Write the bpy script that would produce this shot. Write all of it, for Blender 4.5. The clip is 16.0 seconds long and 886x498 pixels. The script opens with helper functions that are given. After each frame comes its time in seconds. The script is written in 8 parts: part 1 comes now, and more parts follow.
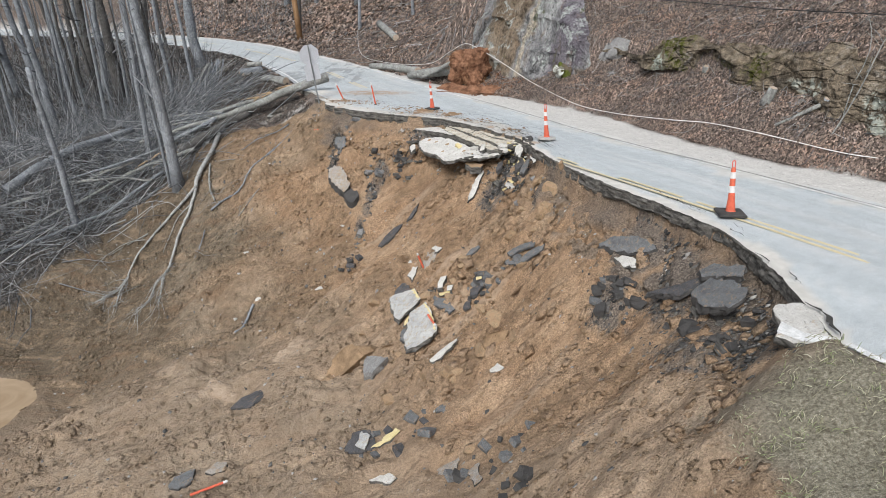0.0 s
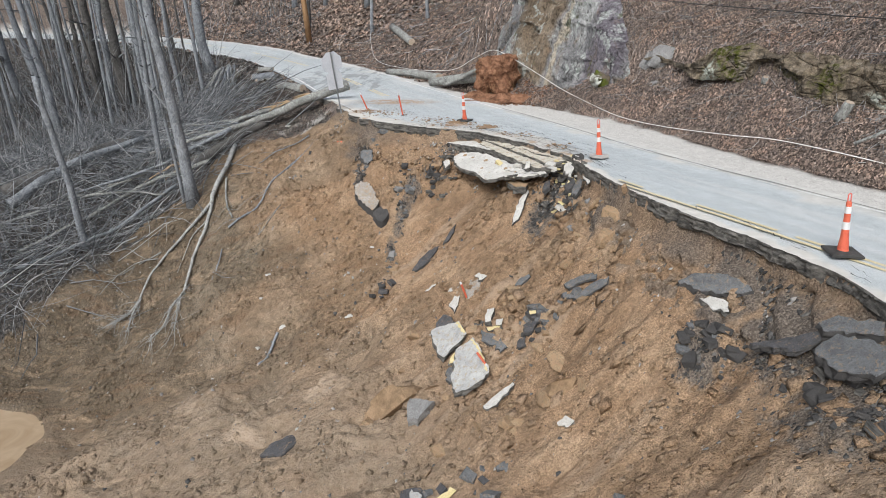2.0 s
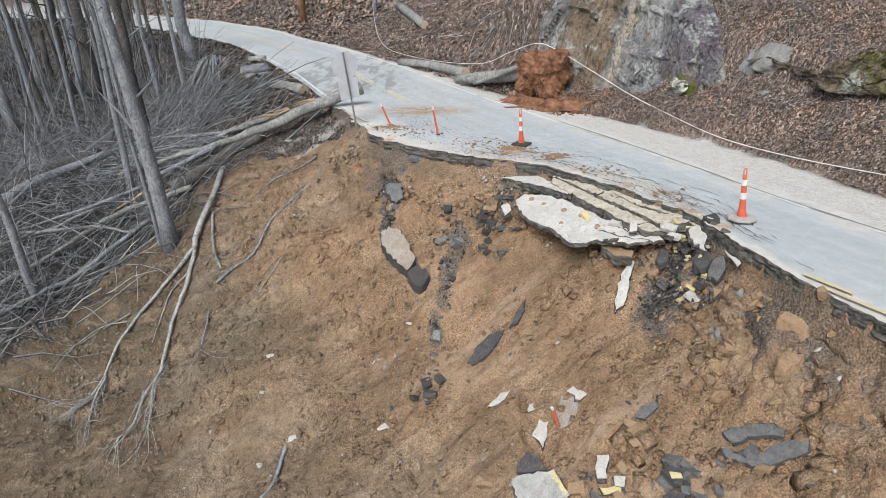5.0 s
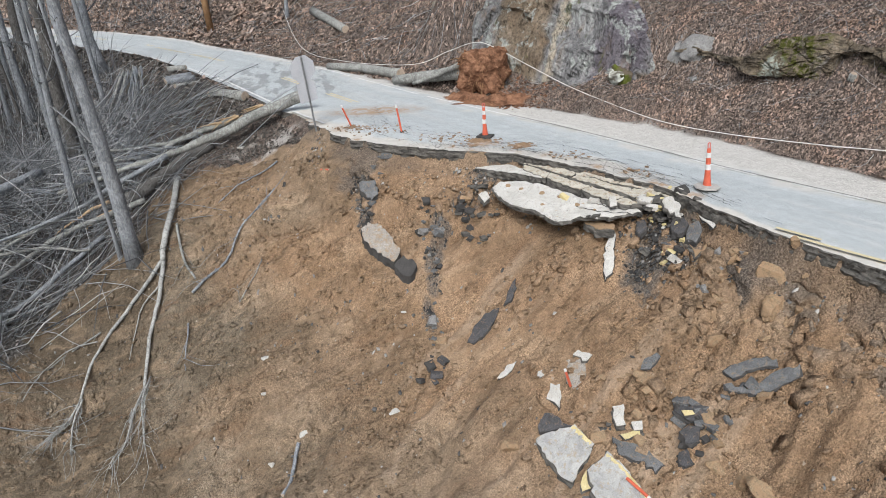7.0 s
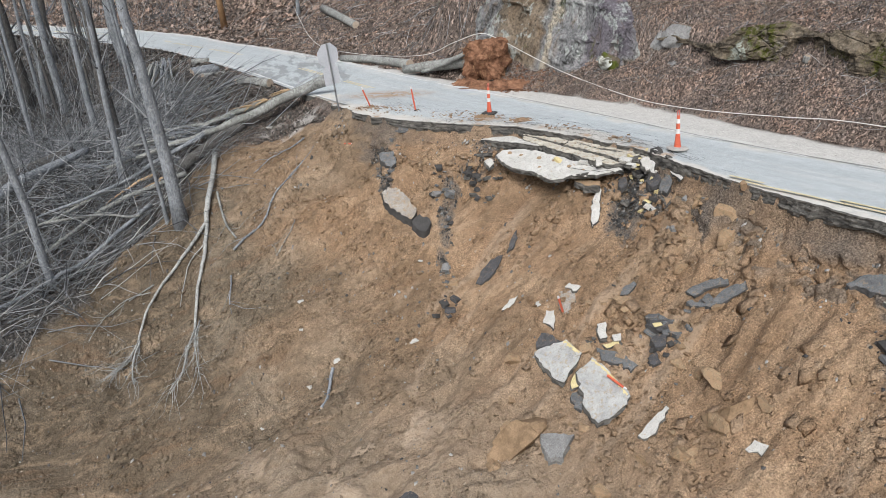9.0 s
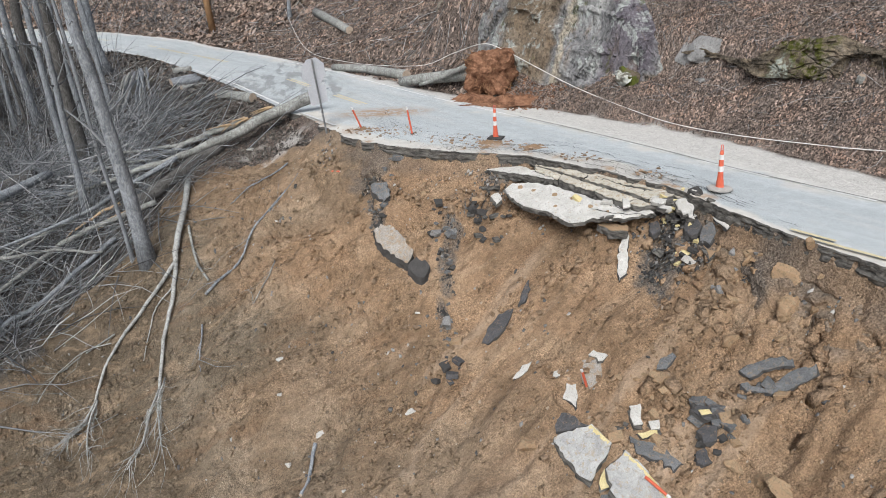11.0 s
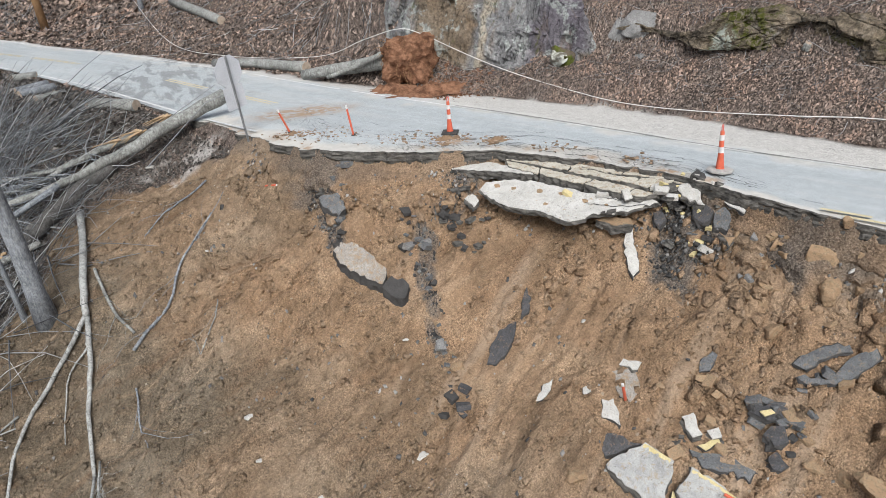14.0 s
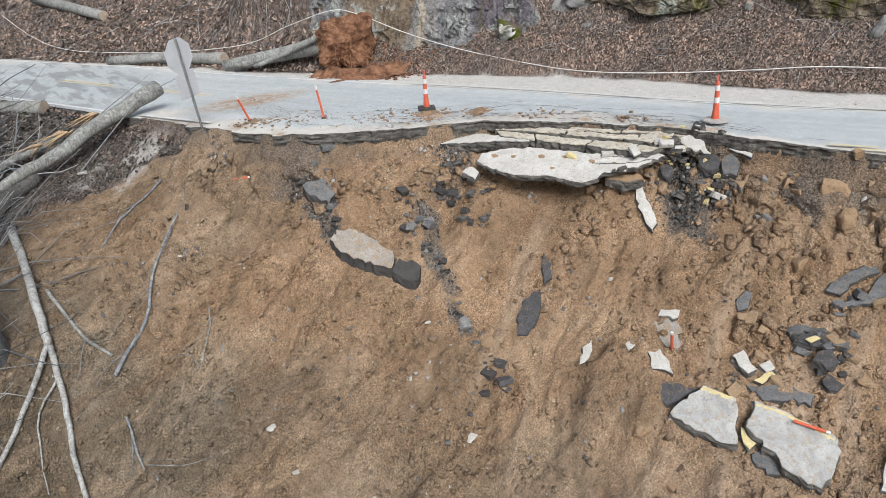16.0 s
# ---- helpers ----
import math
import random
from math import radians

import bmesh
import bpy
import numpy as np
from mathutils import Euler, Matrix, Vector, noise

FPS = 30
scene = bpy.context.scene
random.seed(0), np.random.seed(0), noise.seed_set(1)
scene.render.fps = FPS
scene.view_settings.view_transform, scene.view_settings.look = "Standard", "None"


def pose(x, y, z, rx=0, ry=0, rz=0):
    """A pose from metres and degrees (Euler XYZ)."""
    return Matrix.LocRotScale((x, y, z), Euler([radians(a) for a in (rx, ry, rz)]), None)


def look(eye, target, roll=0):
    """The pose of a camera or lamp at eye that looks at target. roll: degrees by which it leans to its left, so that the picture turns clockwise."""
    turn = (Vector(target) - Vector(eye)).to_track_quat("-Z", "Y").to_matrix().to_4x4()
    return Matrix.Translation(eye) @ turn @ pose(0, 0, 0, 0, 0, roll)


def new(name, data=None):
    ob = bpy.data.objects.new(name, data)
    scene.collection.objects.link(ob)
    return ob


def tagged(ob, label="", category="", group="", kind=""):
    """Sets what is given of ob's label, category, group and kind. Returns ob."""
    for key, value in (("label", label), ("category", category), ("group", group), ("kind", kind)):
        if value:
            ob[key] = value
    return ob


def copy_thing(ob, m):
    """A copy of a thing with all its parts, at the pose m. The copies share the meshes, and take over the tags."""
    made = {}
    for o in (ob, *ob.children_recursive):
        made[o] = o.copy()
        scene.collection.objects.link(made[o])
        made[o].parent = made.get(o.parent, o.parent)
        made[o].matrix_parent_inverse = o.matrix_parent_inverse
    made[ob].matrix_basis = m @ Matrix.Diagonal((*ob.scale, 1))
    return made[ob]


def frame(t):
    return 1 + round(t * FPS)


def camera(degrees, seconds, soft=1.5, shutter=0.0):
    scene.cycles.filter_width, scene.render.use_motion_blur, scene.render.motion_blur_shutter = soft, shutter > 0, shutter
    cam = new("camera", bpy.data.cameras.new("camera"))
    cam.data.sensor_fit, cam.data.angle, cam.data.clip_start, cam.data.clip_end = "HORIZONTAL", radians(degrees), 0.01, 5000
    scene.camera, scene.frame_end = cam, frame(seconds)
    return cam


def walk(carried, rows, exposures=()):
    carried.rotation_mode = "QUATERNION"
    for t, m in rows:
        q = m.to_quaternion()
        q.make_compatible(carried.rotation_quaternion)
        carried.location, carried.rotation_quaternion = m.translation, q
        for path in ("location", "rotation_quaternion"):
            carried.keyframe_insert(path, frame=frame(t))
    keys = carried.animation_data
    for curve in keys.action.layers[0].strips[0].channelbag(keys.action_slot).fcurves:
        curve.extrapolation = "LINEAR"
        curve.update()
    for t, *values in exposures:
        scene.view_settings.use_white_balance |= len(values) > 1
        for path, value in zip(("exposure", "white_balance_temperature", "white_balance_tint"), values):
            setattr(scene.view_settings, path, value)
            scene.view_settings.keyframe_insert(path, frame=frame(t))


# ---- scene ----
cam = camera(69.0, 16.0, 0.75)
METRES, EYE, TILT, LEAN, TURN = 26.5, 5.4, -26.3, 0.0, 0.0
ROWS = [
    (0.0, 0.0, 0.0, 0.0, 0.0, 0.0, -0.0),
    (0.5, -0.0103, 0.0116, 0.0056, -0.02, 0.0, -0.01),
    (1.0, -0.0285, 0.0214, 0.0101, -0.0, 0.01, -0.01),
    (1.5, -0.0455, 0.0339, 0.0156, -0.0, 0.04, -0.02),
    (2.0, -0.0467, 0.0593, 0.0279, 0.0, 0.1, -0.06),
    (2.5, -0.0289, 0.0984, 0.0464, 0.01, 0.14, -0.06),
    (3.0, -0.0029, 0.1457, 0.0692, -0.07, 0.22, -0.07),
    (3.5, 0.0049, 0.1881, 0.0891, -0.24, 0.24, -0.0),
    (4.0, -0.0147, 0.2242, 0.1059, -0.27, -0.34, -0.03),
    (4.5, -0.0588, 0.2554, 0.121, -0.26, -2.2, -0.0),
    (4.7, -0.0818, 0.2664, 0.1271, -0.26, -2.39, 0.05),
    (6.8, -0.1895, 0.2547, 0.1233, -9.1, -2.41, 4.47),
    (7.0, -0.1952, 0.2417, 0.1175, -9.41, -2.41, 4.59),
    (7.5, -0.2103, 0.2001, 0.0988, -9.43, -2.36, 4.62),
    (8.0, -0.2233, 0.1602, 0.0799, -9.45, -2.34, 4.66),
    (8.5, -0.2299, 0.1382, 0.0719, -9.48, -2.28, 4.7),
    (8.7, -0.2315, 0.137, 0.0721, -9.5, -2.3, 4.7),
    (10.8, -0.2087, 0.2253, 0.1158, -9.55, -2.5, 4.72),
    (11.0, -0.2113, 0.2391, 0.1212, -9.62, -2.5, 4.75),
    (11.5, -0.2284, 0.2681, 0.1324, -9.94, -2.52, 4.91),
    (12.0, -0.252, 0.2929, 0.1429, -13.77, -2.96, 6.75),
    (12.5, -0.2745, 0.3136, 0.1518, -18.39, -3.66, 8.93),
    (13.0, -0.2898, 0.3306, 0.1579, -20.31, -4.95, 9.81),
    (13.5, -0.294, 0.3366, 0.1598, -21.55, -5.48, 10.35),
    (14.0, -0.2927, 0.3381, 0.1581, -21.99, -5.56, 10.5),
    (14.5, -0.2924, 0.3433, 0.1468, -22.04, -5.59, 10.49),
    (15.0, -0.2952, 0.35, 0.1408, -22.15, -5.65, 10.52),
    (15.5, -0.3362, 0.3738, 0.148, -26.89, -6.65, 12.51),
    (16.0, -0.3885, 0.4119, 0.1626, -33.76, -8.32, 15.24),
]
walk(cam, [(t, pose(0, 0, EYE, TILT, LEAN, TURN) @ pose(METRES * x, METRES * y, METRES * z, 90 + pitch, roll, yaw)) for t, x, y, z, yaw, pitch, roll in ROWS])

# ---- light: a bright overcast winter day ----
world = bpy.data.worlds.new("sky")
scene.world = world
world.use_nodes = True
wn = world.node_tree
sky = wn.nodes.new("ShaderNodeTexSky")
sky.sky_type, sky.sun_disc = "NISHITA", False
sky.sun_elevation, sky.sun_rotation = radians(51), radians(203)
sky.air_density, sky.dust_density, sky.ozone_density = 1.0, 4.0, 1.0
pale = wn.nodes.new("ShaderNodeHueSaturation")
pale.inputs["Saturation"].default_value = 0.5
wn.links.new(sky.outputs[0], pale.inputs["Color"])
wn.links.new(pale.outputs[0], wn.nodes["Background"].inputs["Color"])
wn.nodes["Background"].inputs["Strength"].default_value = 0.1
sun = new("sun", bpy.data.lights.new("sun", "SUN"))
sun.data.energy, sun.data.angle, sun.data.color = 1.8, radians(30), (0.97, 0.98, 0.97)
sun.matrix_world = look((-20, -27, 62), (0, 20, 0))
scene.view_settings.exposure = 0.66

# ---- terrain functions ----
AXIS, ORIGIN = np.array((-0.47, 0.883)), np.array((6.0, 10.0))
# left boundary of the pavement, with the bite that the slide took out of it
EDGE = np.array([(11, -8), (8, 0), (5.95, 3.8), (4.74, 6.42), (4.95, 6.8), (5.2, 8.2), (5.35, 9.6), (5.2, 11.1), (4.6, 12.9), (3.8, 14.6),
                 (3.1, 16.4), (2.7, 18.6), (2.5, 19.8), (1.2, 22.1), (0.1, 23.7), (-1.7, 24.5), (-3.2, 25.6), (-4.4, 26.6), (-5.3, 28.4),
                 (-6.6, 32), (-8.4, 37), (-12, 45.4), (-17, 56), (-23, 63.5), (-29.5, 69.5), (-38, 75), (-60, 80)])
# right-hand white line, and the foot of the bank beyond the gravel
RIGHT = np.array([(15.5, -1.5), (11.6, 6.8), (8.95, 12.2), (7.2, 15.7), (5.0, 19.7), (2.8, 25.4), (1.0, 29.3), (-1.35, 34.4), (-4.7, 43.3),
                  (-9.2, 53), (-16.5, 66), (-24, 73), (-37, 80.6), (-60, 86)])
BANK = np.array([(19, 0), (12.4, 10.5), (10.6, 14.6), (9.0, 16.6), (7.5, 20.2), (6.05, 24.6), (4.3, 27.9), (2.6, 30.7), (0.7, 33.6), (-1.0, 36.6),
                 (-4.1, 43.3), (-8.5, 53), (-15.8, 66), (-23.6, 73.5), (-37, 81.5), (-60, 87)])
FOREST = np.array([(-5.2, 28.6), (-6.7, 29.2), (-7.8, 30.0), (-9.6, 30.4), (-10.9, 29.2), (-11.9, 27.8), (-13.5, 26.7), (-14.8, 25.3), (-15.3, 23.8), (-16.2, 22.0), (-18, 20.4), (-22, 18), (-60, 12)])
GRASS = np.array([(-6, -12), (-1.2, -2.2), (2.7, 3.0), (3.6, 4.9), (3.9, 6.35), (4.85, 6.75)])
# cross profiles: fall below the road at stations along the axis, by the distance from the edge
FALL_S = np.array([-6, -2.6, -1, 3, 7, 11, 15, 19, 23, 30.0])
FALL_D = np.array([0, 0.6, 2, 4, 6, 9, 13, 20.0])
FALL = np.array([[0.1, 0.1, 0.3, 2.0, 3.9, 6.0, 8.2, 11.6], [0.1, 0.25, 0.8, 2.8, 4.3, 6.0, 8.0, 11.3], [0.4, 0.8, 1.7, 3.6, 4.7, 6.1, 7.8, 11.0], [0.5, 1.2, 2.3, 4.1, 5.3, 6.2, 7.3, 10.5],
                 [0.6, 1.6, 2.9, 4.3, 5.4, 6.2, 7.0, 10.0], [0.45, 0.9, 2.0, 3.7, 5.0, 6.2, 7.4, 9.4], [0.45, 1.0, 2.3, 4.0, 4.8, 7.0, 8.6, 8.9],
                 [0.3, 1.1, 2.4, 3.5, 4.8, 6.9, 8.1, 8.0], [0.1, 0.6, 1.4, 2.1, 3.1, 5.1, 5.9, 6.6], [0.1, 0.1, 0.2, 0.7, 1.9, 3.0, 3.4, 4.6]])
# rise of the bank beyond its foot
RISE_S = np.array([-10, 10, 17, 19.5, 28, 32, 60.0])
RISE_D = np.array([0, 0.8, 1.5, 2.0, 2.5, 3.2, 6, 14, 40.0])
RISE = np.array([[0, 0.7, 1.2, 1.6, 2.6, 3.2, 4.8, 9.5, 24], [0, 0.75, 1.2, 1.6, 2.6, 3.2, 4.8, 9.5, 24], [0, 0.75, 1.15, 1.5, 2.7, 3.2, 4.8, 9.5, 24],
                 [0, 0.5, 0.9, 1.4, 3.0, 4.3, 6.0, 10.5, 26], [0, 0.35, 0.8, 1.3, 2.9, 4.6, 6.4, 10.5, 26], [0, 0.2, 0.5, 0.8, 1.1, 1.5, 3.0, 7, 24],
                 [0, 0.2, 0.4, 0.6, 0.8, 1.1, 2.4, 6, 24]])


def side(x, y, line):
    """Distance from a polyline; positive on the left of its course."""
    best, sign = np.full(x.shape, 1e9), np.ones(x.shape)
    for a, b in zip(line[:-1], line[1:]):
        ab = b - a
        t = np.clip(((x - a[0]) * ab[0] + (y - a[1]) * ab[1]) / (ab @ ab), 0, 1)
        d = np.hypot(x - a[0] - t * ab[0], y - a[1] - t * ab[1])
        near = d < best - 1e-9
        best = np.where(near, d, best)
        sign = np.where(near, np.sign(ab[0] * (y - a[1]) - ab[1] * (x - a[0])), sign)
    return best * sign


def table(s, d, ks, kd, values):
    def place(v, k):
        v = np.clip(v, k[0], k[-1] - 1e-6)
        i = np.clip(np.searchsorted(k, v, side="right") - 1, 0, len(k) - 2)
        return i, (v - k[i]) / (k[i + 1] - k[i])
    i, f = place(s, ks)
    f = f * f * (3 - 2 * f)
    j, g = place(d, kd)
    return (values[i, j] * (1 - f) + values[i + 1, j] * f) * (1 - g) + (values[i, j + 1] * (1 - f) + values[i + 1, j + 1] * f) * g


def lattice(ix, iy, seed):
    h = (ix.astype(np.int64) * 374761393 + iy.astype(np.int64) * 668265263 + seed * 974711) & 0xFFFFFFFF
    h = ((h ^ (h >> 13)) * 1274126177) & 0xFFFFFFFF
    return ((h ^ (h >> 16)) & 0xFFFF) / 32767.5 - 1


def vnoise(x, y, seed=0):
    ix, iy = np.floor(x), np.floor(y)
    fx, fy = x - ix, y - iy
    fx, fy = fx * fx * (3 - 2 * fx), fy * fy * (3 - 2 * fy)
    a, b = lattice(ix, iy, seed), lattice(ix + 1, iy, seed)
    c, d = lattice(ix, iy + 1, seed), lattice(ix + 1, iy + 1, seed)
    return (a * (1 - fx) + b * fx) * (1 - fy) + (c * (1 - fx) + d * fx) * fy


def fbm(x, y, seed, octaves, gain=0.5):
    total, amp = 0, 1.0
    for k in range(octaves):
        total = total + amp * vnoise(x * 2 ** k + 17.3 * k, y * 2 ** k - 9.1 * k, seed + k)
        amp *= gain
    return total


def cells_of(x, y, seed):
    """Distance to the nearest of scattered points, and a random number of its cell."""
    ix, iy = np.floor(x), np.floor(y)
    best, own = np.full(np.shape(x), 9.0), np.zeros(np.shape(x))
    for a in (-1, 0, 1):
        for b in (-1, 0, 1):
            jx, jy = ix + a, iy + b
            d = np.hypot(x - jx - 0.5 - 0.42 * lattice(jx, jy, seed), y - jy - 0.5 - 0.42 * lattice(jx, jy, seed + 1))
            near = d < best
            best, own = np.where(near, d, best), np.where(near, lattice(jx, jy, seed + 2), own)
    return best, own


def road_z(x, y):
    return 1.53 - 0.1 * np.minimum(y, 62) - 0.05 * np.clip(y - 62, 0, 20)


def smooth(v, a, b):
    t = np.clip((v - a) / (b - a), 0, 1)
    return t * t * (3 - 2 * t)


POOL = (-15.4, 16.85, 1.6, -8.74)
# spots where a slab or block has flattened the earth: x, y, reach
CALM_HIGH = [(0.35, 21.2, 1.5), (1.3, 21.4, 1.4), (-0.4, 23.6, 0.9), (-1.45, 24.6, 0.6), (1.05, 19.4, 0.6), (-3.9, 23.3, 0.8), (-3.4, 22.3, 0.5), (-4.1, 25.0, 0.5), (-1.8, 19.9, 0.6), (-1.0, 20.2, 0.4),
             (4.0, 12.6, 0.8), (3.9, 12.1, 0.4), (4.56, 9.1, 0.8), (4.36, 10.3, 0.6), (4.8, 9.8, 0.6), (4.7, 7.2, 0.7)]
CALM_LOW = [(-1.1, 15.7, 0.7), (-0.76, 14.7, 0.9), (-0.98, 16.3, 0.5), (-0.08, 15.3, 0.6), (-0.4, 17.4, 0.5), (-0.9, 17.1, 0.4), (0.0, 15.9, 0.5), (-1.6, 18.35, 0.35), (-1.0, 17.8, 0.25), (0.86, 16.6, 0.3), (1.72, 15.3, 0.4),
            (2.07, 15.1, 0.4), (-1.8, 13.6, 0.6), (-1.8, 11.2, 0.6), (-1.2, 11.1, 0.4), (-1.2, 9.9, 0.4), (-6.05, 11.0, 0.5), (-5.3, 11.3, 0.4), (0.1, 9.5, 0.4), (-5.2, 13.7, 0.5), (0.6, 8.8, 0.5), (1.2, 11.7, 0.25)]


def base_z(x, y):
    """The ground without its lumps."""
    x, y = np.asarray(x, float), np.asarray(y, float)
    s = (x - ORIGIN[0]) * AXIS[0] + (y - ORIGIN[1]) * AXIS[1]
    down, up = side(x, y, EDGE), -side(x, y, BANK)
    z = road_z(x, y) - np.where(down > 0, table(s, down, FALL_S, FALL_D, FALL), 0.3 * smooth(-down, 0.0, -0.4) + 0.06)
    z = z + np.where(up > 0, table(s, up, RISE_S, RISE_D, RISE), 0)
    # far ground levels out, the far side of the valley rises again
    far = np.clip(down - 20, 0, None)
    # the verge is banked up against the last corner of road
    z = z + 0.2 * smooth(1.0 - down, 0, 0.9) * smooth(6.75 - y, 0, 0.35) * (down > 0)
    z = z + 0.1 * smooth(0.7 - np.hypot(x - 4.3, y - 6.7), 0, 0.5) * (down > 0)
    return z - 0.12 * np.clip(far, 0, 25) + 0.35 * np.clip(far - 45, 0, 90)


def zones(x, y):
    """Weights of bare slide soil, gravel and grass; the rest is leaf litter."""
    ragged = 0.45 * fbm(x * 0.9, y * 0.9, 5, 4)
    down = side(x, y, EDGE)
    soil = smooth(np.minimum(down + 0.3, side(x, y, FOREST) + ragged), -0.12, 0.12) * smooth(side(x, y, GRASS) + 1.3 * ragged, -0.5, 0.5)
    soil = np.where(side(x, y, FOREST) < -0.8, 0, soil)
    bank = -side(x, y, BANK)
    gravel = smooth(-bank + 0.5 * ragged - 0.1, -0.25, 0.2) * smooth(-down, 0.5, 0.9)
    verge = smooth(1.0 - np.hypot((x + 7.6) / 1.6, (y - 30.4) / 1.0) + 0.7 * ragged, -0.2, 0.4)
    gravel = np.maximum(gravel, verge * 0.6 * smooth(fbm(x * 2.2, y * 2.2, 8, 4, 0.7), -0.25, 0.75))
    grass = (1 - soil) * smooth(1.5 - side(x, y, GRASS), 0, 0.5) * smooth(down, -0.1, 0.2) * smooth(14 - y, 0, 2)
    return soil, gravel, grass


def ground_z(x, y, fine=True):
    x, y = np.asarray(x, float), np.asarray(y, float)
    z = base_z(x, y)
    down, up = side(x, y, EDGE), -side(x, y, BANK)
    soil, gravel, grass = zones(x, y)
    # along and across the fall of the slope
    u, v = x * 0.883 + y * 0.47, -x * 0.47 + y * 0.883
    v2 = v + 0.4 * vnoise(u * 0.7, v * 0.7, 19) + 0.12 * vnoise(u * 2.1, v * 2.1, 20)
    away = smooth(down, 0.15, 1.2)
    wx, wy = x + 0.22 * vnoise(x * 1.1, y * 1.1, 13) + 0.08 * vnoise(x * 3.7, y * 3.7, 16), y + 0.22 * vnoise(x * 1.1, y * 1.1, 14) + 0.08 * vnoise(x * 3.7, y * 3.7, 17)
    lumps = 0.20 * fbm(u * 0.42, v * 0.8, 11, 3) + 0.15 * fbm(u * 0.5, v2 * 2.0, 21, 3) + 0.05 * fbm(u * 1.3, v2 * 4.5, 23, 4, 0.65)
    # rounded lumps parted by creases, from barrow-load to fist size
    patch = smooth(fbm(x * 0.55, y * 0.55, 35, 3), -0.7, 0.6)
    crumb = 0
    for scale, amp, seed in ((0.8, 0.17, 25), (1.9, 0.07, 31), (4.2, 0.03, 33)):
        n = vnoise(wx * scale + 3.1, wy * scale, seed) + 0.4 * vnoise(wx * scale * 2.1, wy * scale * 2.1, seed + 1)
        crumb = crumb + amp * (np.abs(n) - 0.35) * (0.3 + 0.9 * patch)
    for cx, cy, reach_of in CALM_HIGH + CALM_LOW:
        away = away * (0.12 + 0.88 * smooth(np.hypot(x - cx, y - cy), 0.6 * reach_of, 1.25 * reach_of))
    # two sheets of clay slid smooth: below the fallen strip, and under the near corner
    slick = np.maximum(smooth(1 - np.hypot((x + 0.8) / 3.2, (y - 19.8) / 3.6), 0, 0.5), smooth(1 - np.hypot((x - 2.4) / 1.9, (y - 10.3) / 3.6), 0, 0.5))
    calm = 1 - 0.7 * slick * smooth(fbm(x * 0.8, y * 0.8, 149, 3), -0.6, 0.3)
    z = z + soil * away * (lumps + crumb * (0.4 + 0.6 * calm) + 0.025 * fbm(x * 9, y * 9, 41, 2) * calm)
    # clods of all sizes standing proud of the slope, thicker in some places than in others
    strewn_with = (0.25 + 0.75 * smooth(fbm(x * 0.7, y * 0.7, 147, 3), -0.5, 0.5)) * calm
    for scale, amp, seed, least in ((1.4, 0.14, 141, 0.25), (3.4, 0.08, 151, 0.2), (7.0, 0.04, 161, 0.05), (11.0, 0.024, 171, 0.0)):
        f1, own = cells_of(wx * scale, wy * scale, seed)
        z = z + soil * away * strewn_with * amp * np.clip(own - least, 0, 1) * (1 - smooth(f1, 0.05, 0.58))
    rough = (1 - soil) * (1 - gravel)
    z = z + rough * np.maximum(smooth(up, 0, 1), smooth(down, 0, 1)) * (0.16 * fbm(x * 0.5, y * 0.5, 51, 3) + 0.05 * fbm(x * 3, y * 3, 61, 2))
    z = z + gravel * 0.012 * fbm(x * 6, y * 6, 71, 2) * smooth(up + 2, 0, 1)
    # the muddy pool at the toe
    r = np.hypot((x - POOL[0]) / 1.15, y - POOL[1]) / POOL[2] + 0.2 * fbm(x * 0.7, y * 0.7, 73, 3)
    return z + (POOL[3] - 0.22 + 0.34 * smooth(r, 0.7, 1.2) - z) * smooth(2.0 - r, 0.0, 0.75)


# ---- end of terrain functions ----
# ---- materials ----
def material(name, rough=0.9, gloss=0.25, metal=0.0):
    m = bpy.data.materials.new(name)
    m.use_nodes = True
    b = m.node_tree.nodes["Principled BSDF"]
    b.inputs["Roughness"].default_value, b.inputs["Specular IOR Level"].default_value, b.inputs["Metallic"].default_value = rough, gloss, metal
    return m, m.node_tree, b


def node(nt, kind, **inputs):
    n = nt.nodes.new("ShaderNode" + kind)
    for key, value in inputs.items():
        if isinstance(value, bpy.types.NodeSocket):
            nt.links.new(value, n.inputs[key])
        else:
            n.inputs[key].default_value = value
    return n


def where(nt, scale=(1, 1, 1)):
    return node(nt, "Mapping", Vector=node(nt, "TexCoord").outputs["Object"], Scale=scale).outputs[0]


def grain(nt, scale, detail=5.0, rough=0.6, coord=None, warp=0.0):
    return node(nt, "TexNoise", Vector=coord or where(nt), Scale=scale, Detail=detail, Roughness=rough, Distortion=warp).outputs[0]


def cells(nt, scale, coord=None, feature="F1", out="Distance"):
    n = node(nt, "TexVoronoi", Vector=coord or where(nt), Scale=scale)
    n.feature = feature
    return n.outputs[out]


def ramp(nt, fac, *stops):
    n = node(nt, "ValToRGB", Fac=fac)
    el = n.color_ramp.elements
    while len(el) < len(stops):
        el.new(0.5)
    for e, (at, colour) in zip(el, stops):
        e.position = at
        e.color = (*colour, 1) if not isinstance(colour, (int, float)) else (colour, colour, colour, 1)
    return n.outputs[0]


